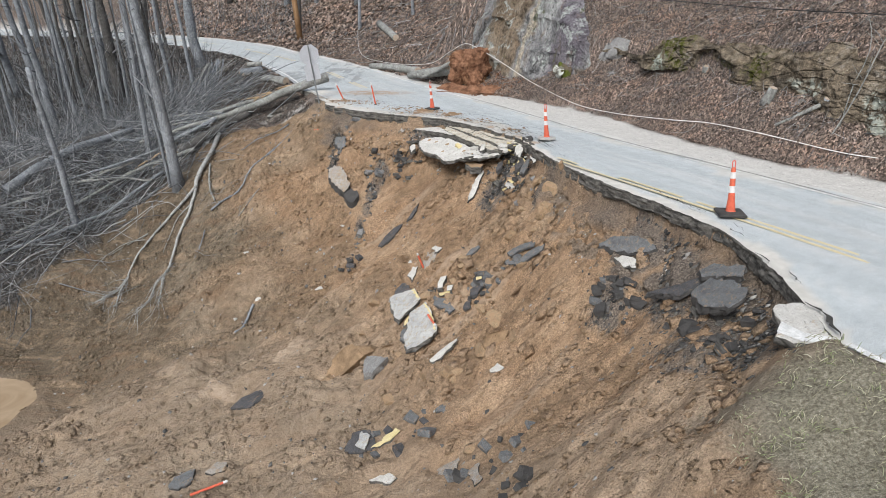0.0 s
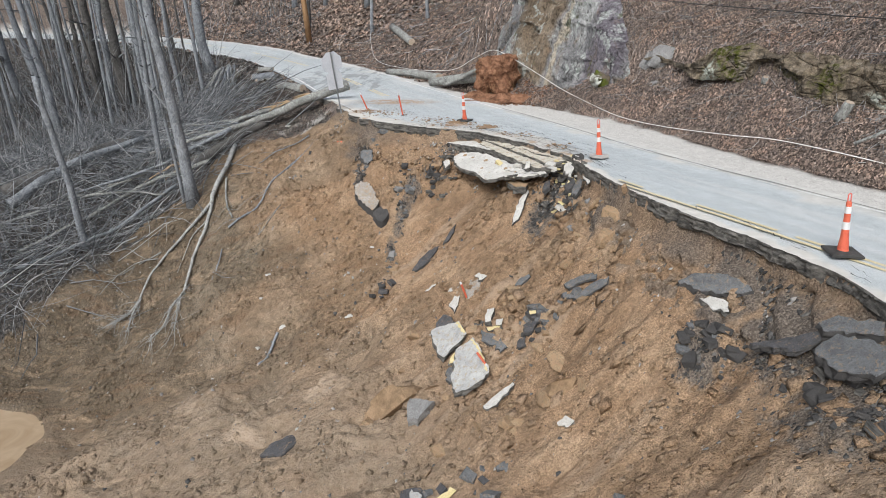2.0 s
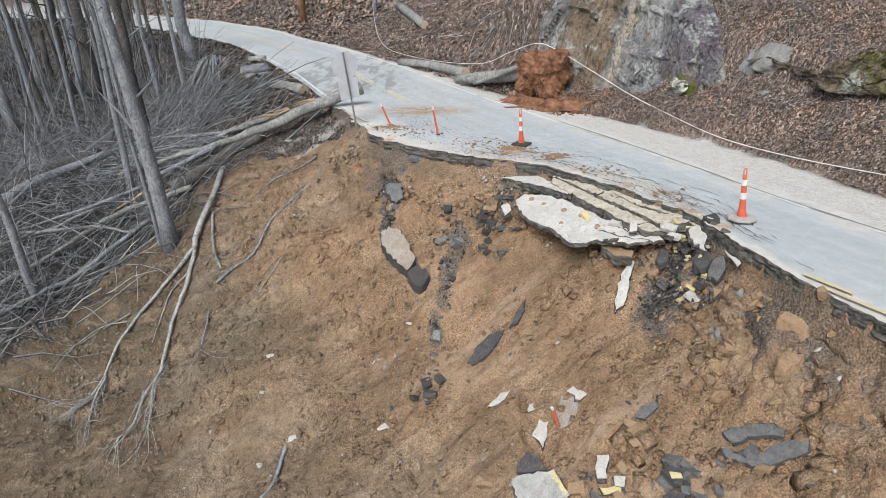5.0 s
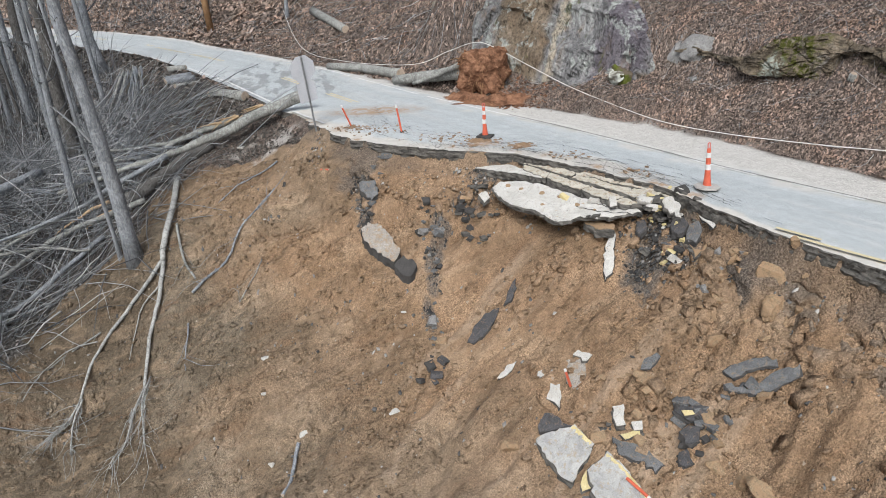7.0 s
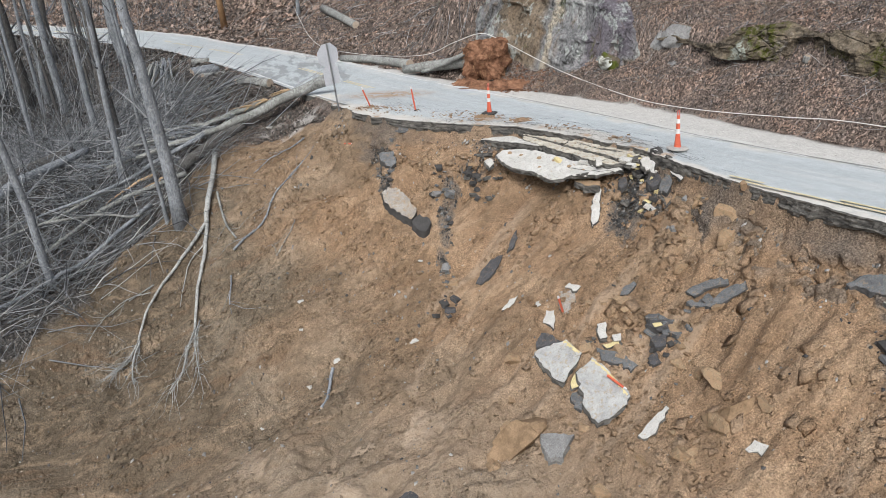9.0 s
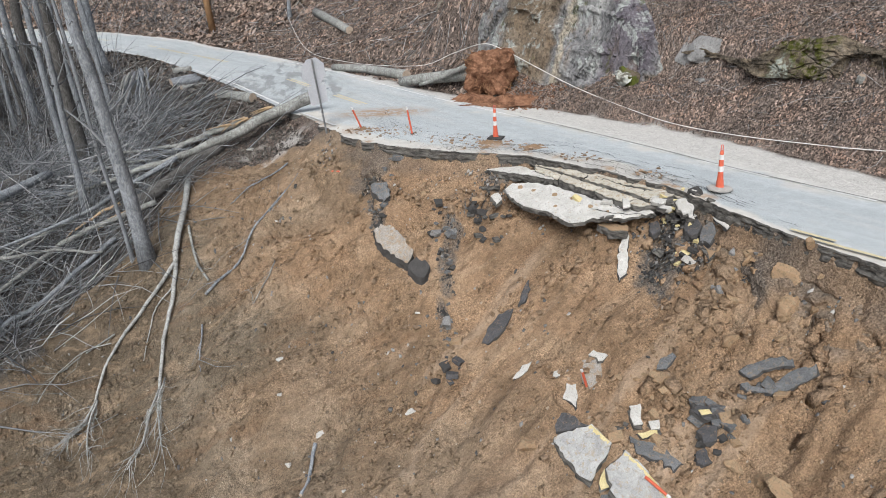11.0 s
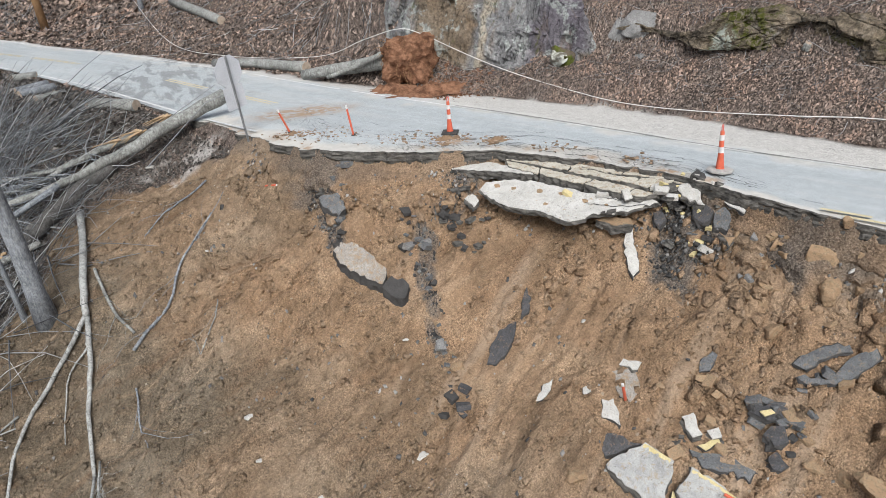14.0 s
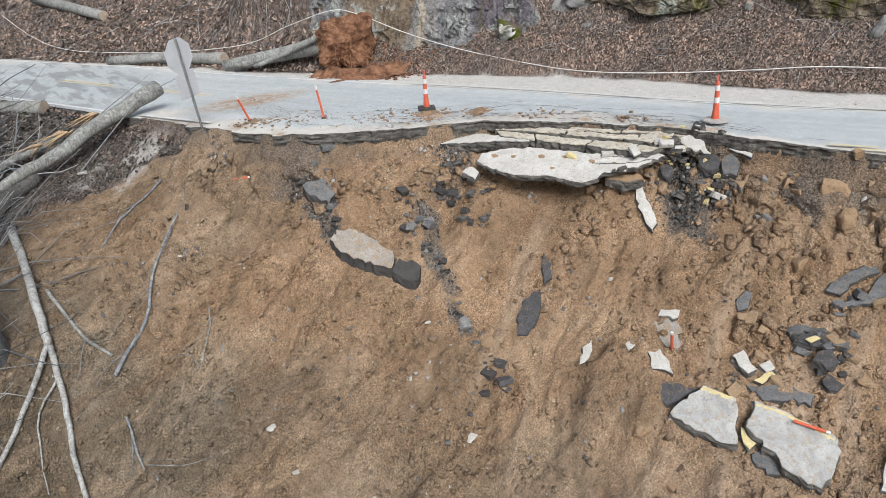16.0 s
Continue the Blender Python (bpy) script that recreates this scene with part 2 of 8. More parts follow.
def mixed(nt, fac, a, b, how="MIX"):
    n = nt.nodes.new("ShaderNodeMix")
    n.data_type, n.blend_type = "RGBA", how
    for i, v in ((0, fac), (6, a), (7, b)):
        if isinstance(v, bpy.types.NodeSocket):
            nt.links.new(v, n.inputs[i])
        elif i:
            n.inputs[i].default_value = (*v, 1)
        else:
            n.inputs[0].default_value = v
    return n.outputs[2]


def maths(nt, how, a, b=0.0):
    n = nt.nodes.new("ShaderNodeMath")
    n.operation = how
    for i, v in enumerate((a, b)):
        if isinstance(v, bpy.types.NodeSocket):
            nt.links.new(v, n.inputs[i])
        else:
            n.inputs[i].default_value = v
    return n.outputs[0]


def finish(nt, b, colour, height=None, depth=0.02, strength=0.6, rough=None):
    nt.links.new(colour, b.inputs["Base Color"])
    if height is not None:
        nt.links.new(node(nt, "Bump", Height=height, Distance=depth, Strength=strength).outputs[0], b.inputs["Normal"])
    if rough is not None:
        nt.links.new(rough, b.inputs["Roughness"])


def two_tone(name, a, b, scale=3.0, fine=30.0, rough=0.9, gloss=0.25, depth=0.01, contrast=0.25, stretch=(1, 1, 1), vary=0.0, metal=0.0):
    """Two colours in patches, broken up by a fine grain."""
    m, nt, p = material(name, rough, gloss, metal)
    co = where(nt, stretch)
    big = ramp(nt, grain(nt, scale, 5, 0.62, co, 0.4), (0.5 - contrast, a), (0.5 + contrast, b))
    g = grain(nt, fine, 4, 0.7, co)
    c = mixed(nt, 0.55, big, ramp(nt, g, (0.25, 0.25), (0.75, 0.8)), "OVERLAY")
    if vary:
        r = node(nt, "ObjectInfo").outputs["Random"]
        c = mixed(nt, 1.0, c, ramp(nt, r, (0, 1 - vary), (1, 1.0)), "MULTIPLY")
    finish(nt, p, c, g, depth)
    return m


def ground_material():
    m, nt, b = material("ground", 0.95, 0.15)
    zone, tint = nt.nodes.new("ShaderNodeVertexColor"), nt.nodes.new("ShaderNodeVertexColor")
    zone.layer_name, tint.layer_name = "zone", "tint"
    z, t = node(nt, "SeparateColor", Color=zone.outputs[0]).outputs, node(nt, "SeparateColor", Color=tint.outputs[0]).outputs
    n1, n2, n3, n4 = grain(nt, 0.55, 6, 0.65), grain(nt, 5, 6, 0.7, None, 0.3), grain(nt, 26, 5, 0.7), grain(nt, 75, 3, 0.7)
    # clay: orange brown to grey brown, darker lumps, pale crumbs
    clay = ramp(nt, n1, (0.32, (0.215, 0.145, 0.09)), (0.5, (0.31, 0.207, 0.13)), (0.66, (0.385, 0.272, 0.178)))
    dun = ramp(nt, n1, (0.32, (0.12, 0.096, 0.068)), (0.52, (0.17, 0.137, 0.1)), (0.68, (0.245, 0.205, 0.157)))
    soil = mixed(nt, t[0], clay, dun)
    soil = mixed(nt, maths(nt, "MULTIPLY", maths(nt, "SUBTRACT", 1.0, tint.outputs["Alpha"]), 0.5), soil, (0.085, 0.066, 0.046))
    # streaks of paler and redder earth washed down the fall
    fall = node(nt, "Mapping", Vector=node(nt, "TexCoord").outputs["Object"], Rotation=(0, 0, radians(-28)), Scale=(0.35, 1.9, 0.35)).outputs[0]
    wash = grain(nt, 1.3, 6, 0.62, fall, 0.5)
    soil = mixed(nt, ramp(nt, wash, (0.52, 0.0), (0.68, 0.45)), soil, (0.43, 0.315, 0.215))
    soil = mixed(nt, ramp(nt, wash, (0.32, 0.4), (0.46, 0.0)), soil, (0.2, 0.118, 0.068))
    # grittier here, smoother there
    gritty = ramp(nt, grain(nt, 0.8, 5, 0.65, None, 0.5), (0.4, 0.45), (0.62, 1.0))
    # earth grain; its dark lows also paint the shade between clods into the colour
    soil = mixed(nt, 0.7, soil, ramp(nt, n2, (0.34, 0.33), (0.5, 0.5), (0.66, 0.62)), "OVERLAY")
    soil = mixed(nt, gritty, soil, ramp(nt, n3, (0.36, 0.235), (0.5, 0.5), (0.64, 0.74)), "OVERLAY")
    soil = mixed(nt, gritty, soil, ramp(nt, n4, (0.36, 0.26), (0.5, 0.5), (0.64, 0.74)), "OVERLAY")
    pale_bits = ramp(nt, cells(nt, 19, None, "F1", "Color"), (0.95, 0.0), (0.955, 0.75))
    soil = mixed(nt, maths(nt, "MULTIPLY", pale_bits, gritty), soil, (0.45, 0.4, 0.33))
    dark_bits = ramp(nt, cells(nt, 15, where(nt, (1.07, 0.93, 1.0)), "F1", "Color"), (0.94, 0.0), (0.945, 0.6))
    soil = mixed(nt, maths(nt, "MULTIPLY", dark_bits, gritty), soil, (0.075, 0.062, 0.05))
    rubble = ramp(nt, n3, (0.34, (0.03, 0.03, 0.031)), (0.5, (0.1, 0.094, 0.088)), (0.66, (0.26, 0.24, 0.215)))
    soil = mixed(nt, t[1], soil, rubble)
    soil = mixed(nt, t[2], soil, ramp(nt, n2, (0.3, (0.36, 0.27, 0.19)), (0.7, (0.48, 0.385, 0.295))))
    bits = cells(nt, 24, None, "F1", "Color")
    leaf = ramp(nt, bits, (0.1, (0.055, 0.045, 0.039)), (0.5, (0.135, 0.107, 0.091)), (0.85, (0.23, 0.188, 0.163)))
    mould = ramp(nt, bits, (0.1, (0.03, 0.03, 0.029)), (0.5, (0.075, 0.07, 0.066)), (0.85, (0.14, 0.135, 0.13)))
    leaf = mixed(nt, t[0], leaf, mould)
    leaf = mixed(nt, 0.7, leaf, ramp(nt, n2, (0.3, 0.3), (0.7, 0.68)), "OVERLAY")
    grit = ramp(nt, n3, (0.36, (0.33, 0.32, 0.305)), (0.5, (0.46, 0.45, 0.43)), (0.64, (0.58, 0.57, 0.545)))
    grit = mixed(nt, 0.5, grit, ramp(nt, n2, (0.3, 0.36), (0.7, 0.64)), "OVERLAY")
    turf = ramp(nt, n3, (0.34, (0.085, 0.075, 0.055)), (0.5, (0.16, 0.148, 0.112)), (0.66, (0.25, 0.235, 0.19)))
    turf = mixed(nt, 0.8, turf, ramp(nt, n4, (0.36, 0.3), (0.64, 0.7)), "OVERLAY")
    turf = mixed(nt, 0.6, turf, ramp(nt, n1, (0.36, 0.36), (0.64, 0.64)), "OVERLAY")
    c = mixed(nt, z[0], leaf, soil)
    c = mixed(nt, z[1], c, grit)
    c = mixed(nt, z[2], c, turf)
    crumbs = maths(nt, "ADD", maths(nt, "MULTIPLY", cells(nt, 12), 0.35), maths(nt, "MULTIPLY", cells(nt, 30), 0.32))
    h = maths(nt, "ADD", maths(nt, "MULTIPLY", n2, 1.15), maths(nt, "SUBTRACT", maths(nt, "MULTIPLY", n3, 0.5), crumbs))
    # gravel and turf lie flatter than the torn clay
    h = maths(nt, "MULTIPLY", h, maths(nt, "SUBTRACT", 1.0, maths(nt, "ADD", maths(nt, "MULTIPLY", z[1], 0.9), maths(nt, "MULTIPLY", z[2], 0.7))))
    finish(nt, b, c, h, 0.077, 1.0)
    return m


def pavement_material():
    m, nt, b = material("asphalt", 0.85, 0.3)
    wear = nt.nodes.new("ShaderNodeVertexColor")
    wear.layer_name = "wear"
    w = node(nt, "SeparateColor", Color=wear.outputs[0]).outputs
    n1, n2, n3 = grain(nt, 0.35, 5, 0.6), grain(nt, 3.2, 6, 0.7, None, 0.5), grain(nt, 90, 3, 0.7)
    c = ramp(nt, n1, (0.3, (0.385, 0.415, 0.43)), (0.7, (0.43, 0.465, 0.478)))
    streak = nt.nodes.new("ShaderNodeVertexColor")
    streak.layer_name = "streak"
    k = node(nt, "SeparateColor", Color=streak.outputs[0]).outputs
    c = mixed(nt, maths(nt, "MULTIPLY", k[0], 0.45), c, (0.335, 0.365, 0.38))
    c = mixed(nt, maths(nt, "MULTIPLY", k[1], 0.2), c, (0.57, 0.55, 0.52))
    c = mixed(nt, 0.3, c, ramp(nt, n2, (0.34, 0.36), (0.66, 0.62)), "OVERLAY")
    c = mixed(nt, 0.6, c, ramp(nt, n3, (0.36, 0.26), (0.64, 0.74)), "OVERLAY")
    lane = node(nt, "Mapping", Vector=node(nt, "TexCoord").outputs["Object"], Rotation=(0, 0, radians(-28)), Scale=(1.0, 0.28, 1.0)).outputs[0]
    warp = mixed(nt, 0.06, lane, node(nt, "TexNoise", Vector=lane, Scale=3.0, Detail=4.0).outputs[1], "ADD")
    craze = ramp(nt, cells(nt, 7, warp, "DISTANCE_TO_EDGE"), (0.02, 1.0), (0.07, 0.0))
    craze = maths(nt, "MULTIPLY", craze, ramp(nt, n2, (0.4, 0.2), (0.58, 1.0)))
    pale = mixed(nt, 0.5, (0.5, 0.488, 0.455), ramp(nt, n2, (0.3, 0.35), (0.7, 0.65)), "OVERLAY")
    c = mixed(nt, w[0], c, pale)
    c = mixed(nt, maths(nt, "MULTIPLY", k[2], 0.22), c, (0.2, 0.2, 0.2))
    c = mixed(nt, maths(nt, "MULTIPLY", craze, maths(nt, "MULTIPLY", k[2], 0.8)), c, (0.07, 0.07, 0.068))
    stain = ramp(nt, grain(nt, 1.1, 4, 0.55, where(nt, (1.6, 0.35, 1.0)), 0.3), (0.47, 0.0), (0.56, 1.0))
    c = mixed(nt, maths(nt, "MULTIPLY", maths(nt, "MULTIPLY", w[1], stain), 0.5), c, (0.12, 0.122, 0.12))
    mud = ramp(nt, n2, (0.4, 0.0), (0.55, 1.0))
    c = mixed(nt, maths(nt, "MULTIPLY", w[2], mud), c, (0.33, 0.23, 0.15))
    finish(nt, b, c, n3, 0.006, 0.5)
    return m


def rock_material():
    m, nt, b = material("cliff_rock", 0.9, 0.2)
    co = where(nt)
    band = nt.nodes.new("ShaderNodeVertexColor")
    band.layer_name = "band"
    w = node(nt, "SeparateColor", Color=band.outputs[0]).outputs
    base = grain(nt, 0.7, 8, 0.62, where(nt, (1.0, 1.0, 0.5)), 0.9)
    c = ramp(nt, base, (0.3, (0.12, 0.118, 0.12)), (0.48, (0.2, 0.2, 0.205)), (0.66, (0.33, 0.335, 0.33)))
    c = mixed(nt, w[0], c, ramp(nt, base, (0.3, (0.09, 0.07, 0.05)), (0.5, (0.19, 0.15, 0.11)), (0.68, (0.28, 0.235, 0.185))))
    c = mixed(nt, w[1], c, ramp(nt, base, (0.3, (0.095, 0.085, 0.1)), (0.5, (0.155, 0.142, 0.162)), (0.7, (0.24, 0.225, 0.24))))
    c = mixed(nt, maths(nt, "MULTIPLY", w[2], 0.9), c, (0.38, 0.335, 0.265))
    rust = ramp(nt, grain(nt, 1.0, 6, 0.6, where(nt, (1.6, 1.6, 0.4)), 0.6), (0.56, 0.0), (0.66, 1.0))
    c = mixed(nt, maths(nt, "MULTIPLY", rust, 0.4), c, (0.2, 0.13, 0.075))
    lichen = ramp(nt, grain(nt, 0.9, 10, 0.72, co, 0.4), (0.53, 0.0), (0.57, 1.0))
    c = mixed(nt, maths(nt, "MULTIPLY", lichen, 0.75), c, (0.36, 0.39, 0.37))
    green = ramp(nt, grain(nt, 0.9, 8, 0.7, where(nt, (1.3, 1.3, 0.8))), (0.6, 0.0), (0.66, 1.0))
    c = mixed(nt, maths(nt, "MULTIPLY", green, 0.8), c, (0.085, 0.09, 0.03))
    cracks = ramp(nt, grain(nt, 1.1, 4, 0.5, where(nt, (1.5, 1.5, 0.5)), 1.2), (0.488, 1.0), (0.5, 0.05), (0.512, 1.0))
    seams = ramp(nt, grain(nt, 1.4, 4, 0.5, where(nt, (0.5, 0.5, 2.2)), 0.8), (0.49, 1.0), (0.5, 0.2), (0.51, 1.0))
    g = grain(nt, 9, 8, 0.75, co)
    c = mixed(nt, 0.9, c, ramp(nt, g, (0.32, 0.2), (0.68, 0.76)), "OVERLAY")
    c = mixed(nt, 0.6, c, cracks, "MULTIPLY")
    c = mixed(nt, maths(nt, "MULTIPLY", w[1], 0.6), c, mixed(nt, 1.0, c, seams, "MULTIPLY"))
    finish(nt, b, c, maths(nt, "ADD", g, maths(nt, "ADD", cracks, maths(nt, "MULTIPLY", seams, 0.4))), 0.09, 0.9)
    return m


def bark_material(name, a, b2, lichen=(0.42, 0.45, 0.42), much=0.5):
    m, nt, b = material(name, 0.95, 0.15)
    co = where(nt, (1, 1, 0.2))
    g = grain(nt, 26, 6, 0.7, co, 0.6)
    c = ramp(nt, g, (0.36, a), (0.62, b2))
    c = mixed(nt, 0.8, c, ramp(nt, grain(nt, 2.2, 5, 0.65), (0.34, 0.3), (0.66, 0.66)), "OVERLAY")
    spots = ramp(nt, grain(nt, 11, 7, 0.75), (0.5, 0.0), (0.62, 1.0))
    c = mixed(nt, maths(nt, "MULTIPLY", spots, much), c, lichen)
    finish(nt, b, c, g, 0.015, 0.8)
    return m


GROUND, ASPHALT, ROCK = ground_material(), pavement_material(), rock_material()
def dirty_plate(name, a, b2, dirt, much):
    """Old road surface, pitted, with clay smeared over it."""
    m, nt, b = material(name, 0.92, 0.2)
    n1, n2, n3 = grain(nt, 2.0, 6, 0.7, None, 0.6), grain(nt, 9, 6, 0.75, None, 0.5), grain(nt, 60, 4, 0.75)
    c = ramp(nt, n1, (0.32, a), (0.66, b2))
    c = mixed(nt, 0.45 if b2[0] > 0.4 else 0.95, c, ramp(nt, n3, (0.36, 0.26), (0.5, 0.5), (0.64, 0.74)), "OVERLAY")
    c = mixed(nt, ramp(nt, grain(nt, 3.4, 6, 0.75, None, 0.8), (0.54, 0.0), (0.66, 0.55)), c, (0.22, 0.21, 0.195) if b2[0] > 0.4 else a)
    c = mixed(nt, ramp(nt, n2, (0.62 - 0.12 * much, 0.0), (0.72 - 0.12 * much, 0.9)), c, dirt)
    c = mixed(nt, ramp(nt, grain(nt, 22, 5, 0.7), (0.6, 0.0), (0.66, 0.7)), c, (0.06, 0.055, 0.05))
    finish(nt, b, c, maths(nt, "ADD", n2, maths(nt, "MULTIPLY", n3, 0.5)), 0.02, 0.8)
    return m


ASPHALT_RAW = two_tone("broken_asphalt", (0.028, 0.028, 0.03), (0.1, 0.096, 0.092), 4, 60, 0.95, 0.2, 0.05, 0.7)
EDGE_RAW = two_tone("cut_asphalt", (0.045, 0.044, 0.042), (0.175, 0.168, 0.155), 3.5, 45, 0.95, 0.2, 0.04, 0.14, (1, 1, 4))
CONCRETE = dirty_plate("faded_surface", (0.40, 0.39, 0.365), (0.56, 0.555, 0.53), (0.36, 0.28, 0.19), 0.35)
SLATE = dirty_plate("asphalt_plate", (0.08, 0.085, 0.09), (0.175, 0.18, 0.185), (0.25, 0.19, 0.135), 0.6)
WHITE_LINE = two_tone("road_white", (0.47, 0.48, 0.475), (0.68, 0.685, 0.68), 7, 60, 0.7, 0.3, 0.002, 0.14)
YELLOW_LINE = two_tone("road_yellow", (0.46, 0.4, 0.25), (0.58, 0.51, 0.33), 5, 60, 0.7, 0.3, 0.002)
JOINT = two_tone("dusty_joint", (0.16, 0.16, 0.155), (0.3, 0.295, 0.285), 3, 40)
CRACK = two_tone("crack_shadow", (0.02, 0.02, 0.02), (0.06, 0.058, 0.055), 5, 40)
BARK = bark_material("grey_bark", (0.11, 0.12, 0.136), (0.265, 0.286, 0.312), (0.4, 0.42, 0.415), 0.55)
BARK_DARK = bark_material("dark_bark", (0.045, 0.042, 0.04), (0.13, 0.125, 0.12), (0.2, 0.21, 0.2), 0.3)
LIMB_GREY = bark_material("weathered_limb", (0.17, 0.168, 0.16), (0.38, 0.385, 0.375), (0.5, 0.53, 0.51), 0.55)
BARK_PALE = bark_material("pale_bark", (0.12, 0.118, 0.11), (0.3, 0.303, 0.29), (0.42, 0.455, 0.43), 0.55)
SPLIT = two_tone("split_wood", (0.28, 0.19, 0.11), (0.45, 0.34, 0.22), 4, 30, 0.85, 0.2, 0.01, 0.25, (1, 1, 0.2))
BLEACHED = two_tone("bleached_wood", (0.3, 0.275, 0.235), (0.5, 0.47, 0.41), 4, 30, 0.85, 0.2, 0.01, 0.25, (1, 1, 0.2))
CUT = two_tone("sawn_wood", (0.27, 0.215, 0.165), (0.44, 0.37, 0.3), 8, 60)


# ---- mesh helpers ----
def part(name, geo, mats, parent=None, label="", smooth_shade=False, kind=""):
    """Links verts and faces, with face material numbers, as one mesh object."""
    verts, faces, index = geo
    me = bpy.data.meshes.new(name)
    me.from_pydata([tuple(v) for v in verts], [], [tuple(int(i) for i in f) for f in faces])
    for mt in mats if isinstance(mats, (list, tuple)) else [mats]:
        me.materials.append(mt)
    if index is not None and len(index):
        me.polygons.foreach_set("material_index", np.asarray(index, np.int32))
    if smooth_shade:
        me.polygons.foreach_set("use_smooth", np.ones(len(me.polygons), bool))
    me.update()
    ob = new(name, me)
    if parent is not None:
        ob.parent = parent
    return tagged(ob, label, kind=kind)


class Geo:
    """Collects pieces of one mesh."""
    def __init__(self):
        self.v, self.f, self.m = [], [], []

    def add(self, verts, faces, mat=0):
        k = len(self.v)
        self.v.extend(verts)
        self.f.extend([tuple(i + k for i in f) for f in faces])
        self.m.extend([mat] * len(faces))
        return self

    def out(self):
        return self.v, self.f, self.m


def tube(points, radii, sides=8, caps=True, jag=0.0, rng=None):
    """A tapered round bar along points."""
    pts = [Vector(p) for p in points]
    verts, faces = [], []
    ref = Vector((0.31, 0.17, 0.93))
    for i, p in enumerate(pts):
        d = (pts[min(i + 1, len(pts) - 1)] - pts[max(i - 1, 0)]).normalized()
        if abs(d.dot(ref)) > 0.97:
            ref = Vector((0.93, 0.2, 0.31))
        a = d.cross(ref).normalized()
        b = d.cross(a)
        ref = b.cross(d) * 0 + ref
        for k in range(sides):
            w = 2 * math.pi * k / sides
            r = radii[i] * (1 + (rng.uniform(-jag, jag) if rng else 0))
            verts.append(p + (a * math.cos(w) + b * math.sin(w)) * r)
    for i in range(len(pts) - 1):
        for k in range(sides):
            k2 = (k + 1) % sides
            faces.append((i * sides + k, i * sides + k2, (i + 1) * sides + k2, (i + 1) * sides + k))
    if caps:
        faces.append(tuple(range(sides))[::-1])
        faces.append(tuple((len(pts) - 1) * sides + k for k in range(sides)))
    return verts, faces


def scatter_mesh(name, verts, faces, mat, label, category, smooth_shade=False):
    """A large joined mesh of many small pieces, from arrays."""
    me = bpy.data.meshes.new(name)
    n = faces.shape[1]
    me.vertices.add(len(verts))
    me.vertices.foreach_set("co", np.ascontiguousarray(verts, np.float32).ravel())
    me.loops.add(faces.size)
    me.loops.foreach_set("vertex_index", np.ascontiguousarray(faces, np.int32).ravel())
    me.polygons.add(len(faces))
    me.polygons.foreach_set("loop_start", np.arange(0, faces.size, n, dtype=np.int32))
    if smooth_shade:
        me.polygons.foreach_set("use_smooth", np.ones(len(faces), bool))
    me.materials.append(mat)
    me.update(calc_edges=True)
    return tagged(new(name, me), label, category, kind="stuff")


# ---- the ground, one sheet to the horizon ----
def spaced(start, *runs):
    out = [start]
    for end, step in runs:
        n = max(1, int(round((end - out[-1]) / step)))
        out.extend(np.linspace(out[-1], end, n + 1)[1:])
    return np.array(out)


def greyness(x, y):
    """Greyer earth low down and towards the wood; clean orange clay on the upper face."""
    down, s = side(x, y, EDGE), (x - ORIGIN[0]) * AXIS[0] + (y - ORIGIN[1]) * AXIS[1]
    return np.clip(smooth(down + 1.2 * fbm(x * 0.35, y * 0.35, 91, 3), 3.0, 9.0) * 0.85 + 0.35 * smooth(4 - s, 0, 5) + 0.45 * smooth(4.2 - side(x, y, FOREST) + 0.8 * vnoise(x * 0.7, y * 0.7, 94), 0, 2.2) + 0.7 * smooth(1 - np.hypot((x + 11) / 5.0, (y - 24) / 4.0) + 0.3 * vnoise(x * 0.5, y * 0.5, 92), 0, 0.7) + 0.15 * vnoise(x * 0.8, y * 0.8, 95), 0, 1)


